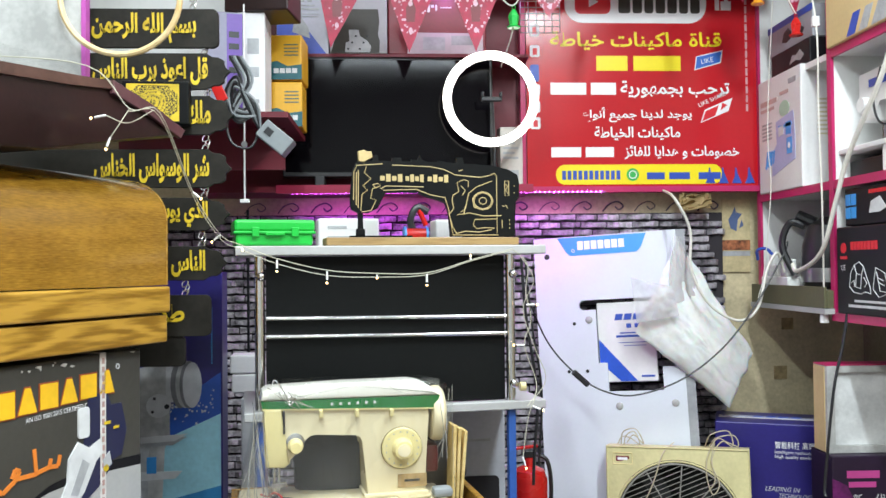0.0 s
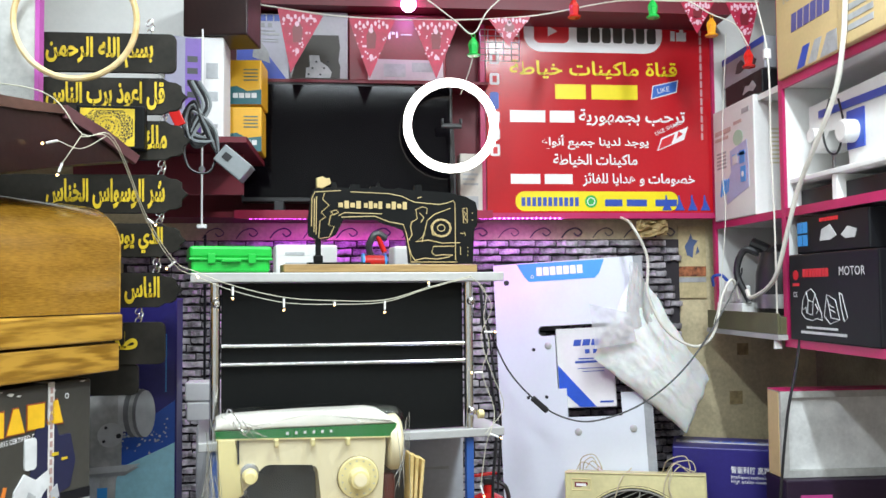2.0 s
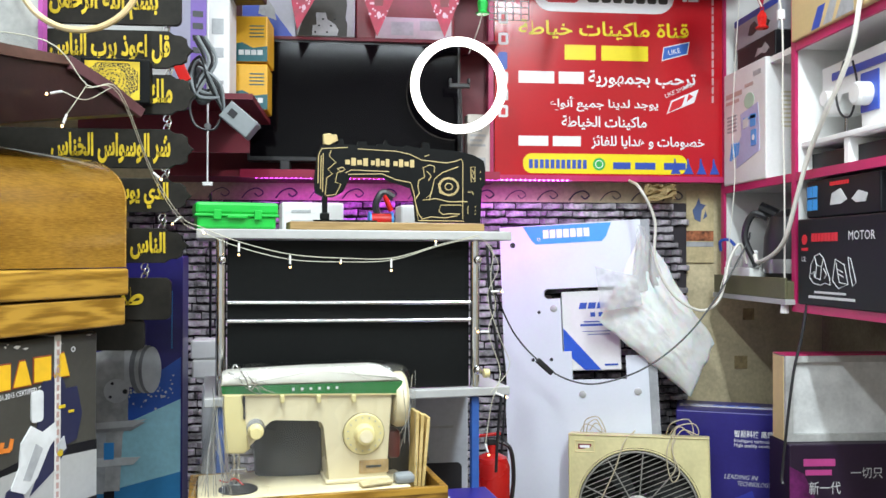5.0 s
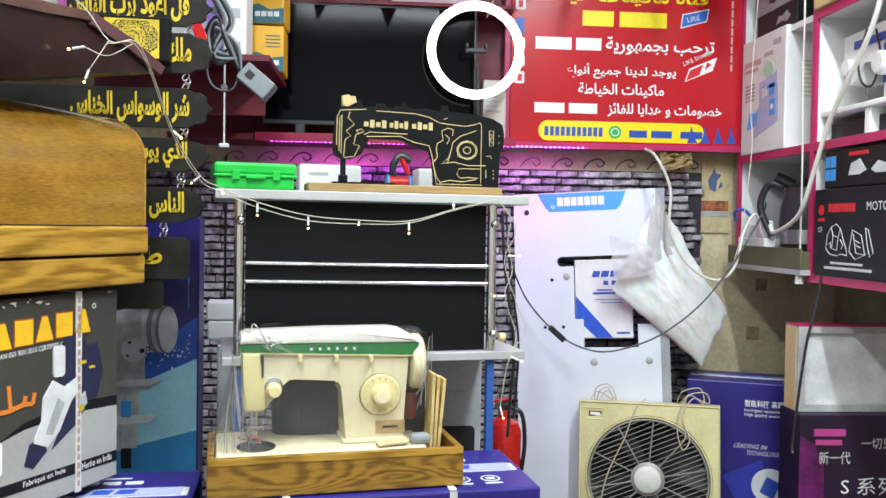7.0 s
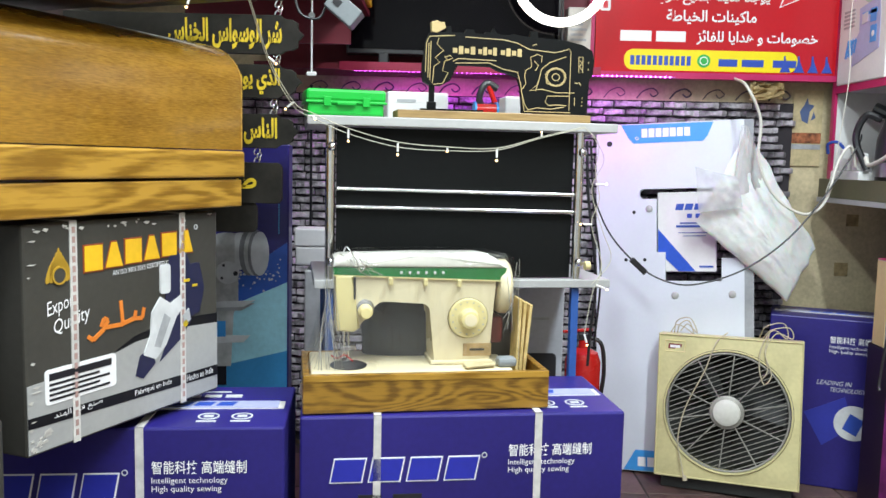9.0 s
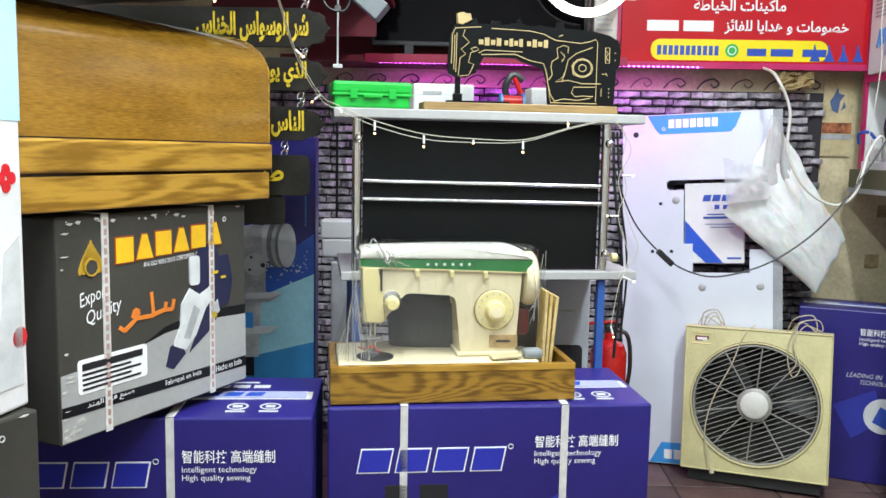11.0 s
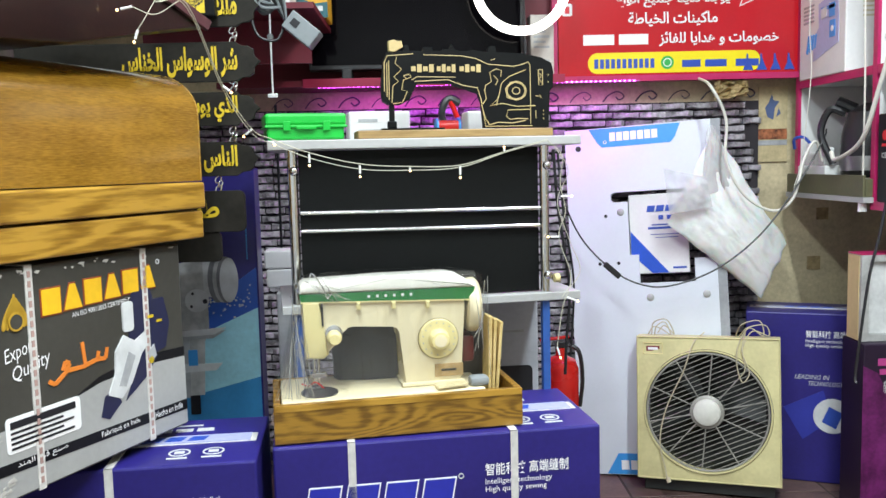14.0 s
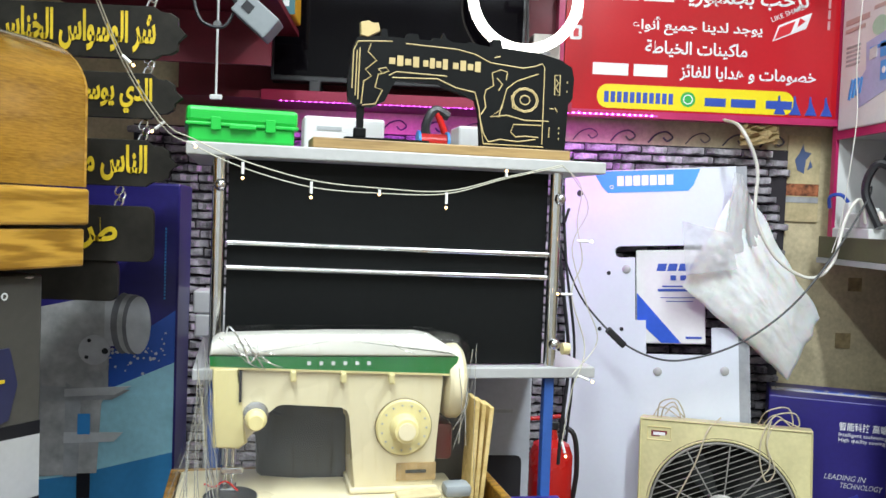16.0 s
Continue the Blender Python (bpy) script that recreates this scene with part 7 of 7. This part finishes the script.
part("cable", tube([(0.25, 2.045, 1.25), (0.278, 2.045, 1.2), (0.256, 2.045, 1.14), (0.28, 2.045, 1.06), (0.3, 2.045, 1.0), (0.26, 2.03, 0.95)], 0.0008, 6), FAIRYC, fy, "", True)
for x, y, z, dx, dz in ((-0.22, 1.966, 1.244, 0, -1), (-0.127, 1.974, 1.221, 0, -1), (-0.033, 1.99, 1.214, 0, -0.3), (0.063, 2.006, 1.214, 0, -1), (0.15, 2.02, 1.24, 0, 0.4), (-0.345, 1.84, 1.36, 0.6, -0.5), (-0.315, 1.92, 1.29, -0.7, -0.6), (-0.42, 1.64, 1.425, -0.3, -0.8), (-0.43, 1.65, 1.46, -1, -0.2), (0.262, 2.04, 1.15, 1, 0), (0.258, 2.04, 1.07, -1, 0), (0.27, 2.03, 0.95, 1, -0.4), (0.25, 2.03, 0.85, 0.3, -1), (-0.285, 1.95, 1.266, 0.2, -0.2)):
    d = Vector((dx, 0, dz)) * 0.022
    part("bulb_holder", cyl((x, y, z), (x + d.x * 0.75, y, z + d.z * 0.75), 0.002, 8), WHITE, fy)
    part("fairy_bulb", ball((x + d.x, y, z + d.z), 0.0022, seg=8), LEDW, fy, "warm glowing bulb")

# ---- cables at the side ----
cb = thing("power_cable", "thick white power cable hanging in loops before the shelves", "cable", (0, 0, 0))
part("cable", tube([(1.19, 2.27, 2.0), (1.19, 2.282, 1.921), (1.19, 2.297, 1.828), (1.19, 2.348, 1.701), (1.19, 2.52, 1.511), (1.185, 2.58, 1.395), (1.18, 2.656, 1.257), (1.18, 2.796, 1.205), (1.185, 2.84, 1.225)], 0.0065, 8), CABLEW, cb, "thick white cable", True)
part("cable", tube([(0.88, 3.1, 1.47), (0.86, 2.93, 1.43), (0.903, 2.92, 1.333), (0.901, 2.91, 1.21), (0.953, 2.9, 1.105), (1.042, 2.9, 1.055), (1.107, 2.91, 1.094), (1.146, 2.93, 1.208), (1.18, 2.93, 1.26), (1.21, 2.95, 1.2)], 0.0045, 8), CABLEW, cb, "white cable loop", True)
tc_ = thing("thin_cable", "thin white cable hanging before the shelves with a socket", "cable", (0, 0, 0))
part("cable", tube([(1.2, 2.775, 2.12), (1.2, 2.7, 1.912), (1.205, 2.704, 1.65), (1.203, 2.691, 1.403), (1.203, 2.691, 1.1)], 0.0026, 6), CABLEW, tc_, "", True)
part("socket", cyl((1.203, 2.691, 1.1), (1.203, 2.691, 1.06), 0.009, 10, 0.012), WHITE, tc_, "white socket")
part("joint", box(1.192, 2.7, 1.9, 1.212, 2.715, 1.93, 0.003), WHITE, tc_)
part("cable", tube([(1.189, 2.95, 2.05), (1.171, 2.95, 1.782), (1.165, 2.95, 1.6), (1.172, 2.95, 1.458), (1.146, 2.95, 1.208), (1.125, 2.95, 1.12)], 0.0014, 6), CABLEW, tc_, "", True)
bc = thing("lamp_cable", "black lamp cable with an inline switch across the table top", "cable", (0, 0, 0))
part("cable", tube([(0.3, 2.3, 1.2), (0.36, 2.65, 1.17), (0.391, 2.88, 1.146), (0.467, 2.95, 0.99), (0.562, 2.93, 0.885), (0.65, 2.91, 0.84), (0.739, 2.9, 0.838), (0.865, 2.88, 0.887), (0.994, 2.88, 0.985), (1.107, 2.9, 1.12), (1.202, 2.93, 1.261), (1.222, 2.95, 1.296)], 0.0026, 6), CABLEK, bc, "", True)
part("switch", moved(box(-0.032, -0.006, -0.009, 0.032, 0.006, 0.009, 0.004), pose(0.56, 2.925, 0.885, 0, 42, 0)), CABLEK, bc, "black inline switch")
part("cable", tube([(1.228, 2.6, 1.142), (1.207, 2.6, 1.011), (1.178, 2.6, 0.881), (1.155, 2.61, 0.639), (1.15, 2.6, 0.6)], 0.004, 6), CABLEK, bc, "", True)
kc = thing("post_cable", "black cable bundle hanging behind the rack post", "cable", (0, 0, 0))
part("cable", tube([(0.335, 2.6, 1.25), (0.345, 2.6, 1.1), (0.373, 2.6, 0.889), (0.364, 2.6, 0.74), (0.36, 2.6, 0.65)], 0.004, 8), CABLEK, kc, "", True)
part("cable", tube([(0.345, 2.6, 1.25), (0.36, 2.6, 1.08), (0.385, 2.6, 0.9), (0.375, 2.6, 0.7)], 0.003, 8), CABLEK, kc, "", True)

# ---- stone cladding, ledger stones as parts ----
cl = thing("stone_cladding", "grey violet stacked ledger stones on the back wall", "wall cladding", (0, 0.04, 0), kind="structure")
part("bed", box(-0.75, 3.186, FLOOR + 0.02, 1.122, 3.199, 1.405), MORTAR, cl, "dark recessed joints")
rng = random.Random(4)
shapes = []
for k in range(14):
    wd = rng.choice((0.045, 0.06, 0.07, 0.085, 0.105))
    b = bmesh.new()
    nx = 5
    hb, htp = rng.uniform(0.0095, 0.0122), rng.uniform(0.0095, 0.0122)
    cols = []
    for i in range(nx + 1):
        u = -wd / 2 + wd * i / nx
        zu, zl = htp + rng.uniform(-0.0025, 0.001), -hb + rng.uniform(-0.001, 0.0025)
        yy = -rng.uniform(0.006, 0.024)
        e = 0.004 if i in (0, nx) else 0
        cols.append([b.verts.new((u, 0, zl)), b.verts.new((u, yy + e, zl + 0.003)), b.verts.new((u, yy + e - 0.002, zu - 0.003)), b.verts.new((u, 0, zu))])
    for p, q in zip(cols, cols[1:]):
        for j in range(3):
            b.faces.new((p[j], q[j], q[j + 1], p[j + 1]))
    b.faces.new(cols[0])
    b.faces.new(cols[-1][::-1])
    me = bpy.data.meshes.new("stone")
    bmesh.ops.recalc_face_normals(b, faces=b.faces)
    b.to_mesh(me)
    b.free()
    me.materials.append(STONE)
    shapes.append((wd, me))
low = bmesh.new()
count = 0
z = 1.405 - 0.014
while z > FLOOR + 0.05:
    x = -0.74 + rng.uniform(-0.03, 0.03)
    while x < 1.1:
        wd, me = rng.choice(shapes)
        if x + wd > 1.13:
            wd, me = min(shapes, key=lambda r: r[0])
            if x + wd > 1.135:
                break
        if z > 0.7 and count < 299 and x > -0.5:
            s = new("stone", me)
            s.parent = cl
            s.location = (x + wd / 2, 3.186, z)
            count += 1
        else:
            tmp = me.copy()
            tmp.transform(Matrix.Translation((x + wd / 2, 3.186, z)))
            low.from_mesh(tmp)
            bpy.data.meshes.remove(tmp)
        x += wd + 0.005
    z -= 0.0262
tagged(part("lower_stones", low, STONE, cl), kind="stuff")

# ---- floor tiles ----
tl = bpy.data.meshes.new("tile")
b = box(-0.147, -0.147, 0, 0.147, 0.147, 0.004, 0.0015, seg=1)
b.to_mesh(tl)
b.free()
tl.materials.append(FLOORM)
fl = bpy.data.objects["floor"]
for i in range(9):
    for j in range(14):
        s = new("tile", tl)
        s.parent = fl
        s.location = (-1.05 + 0.3 * i, -0.9 + 0.3 * j, FLOOR - 0.0045)
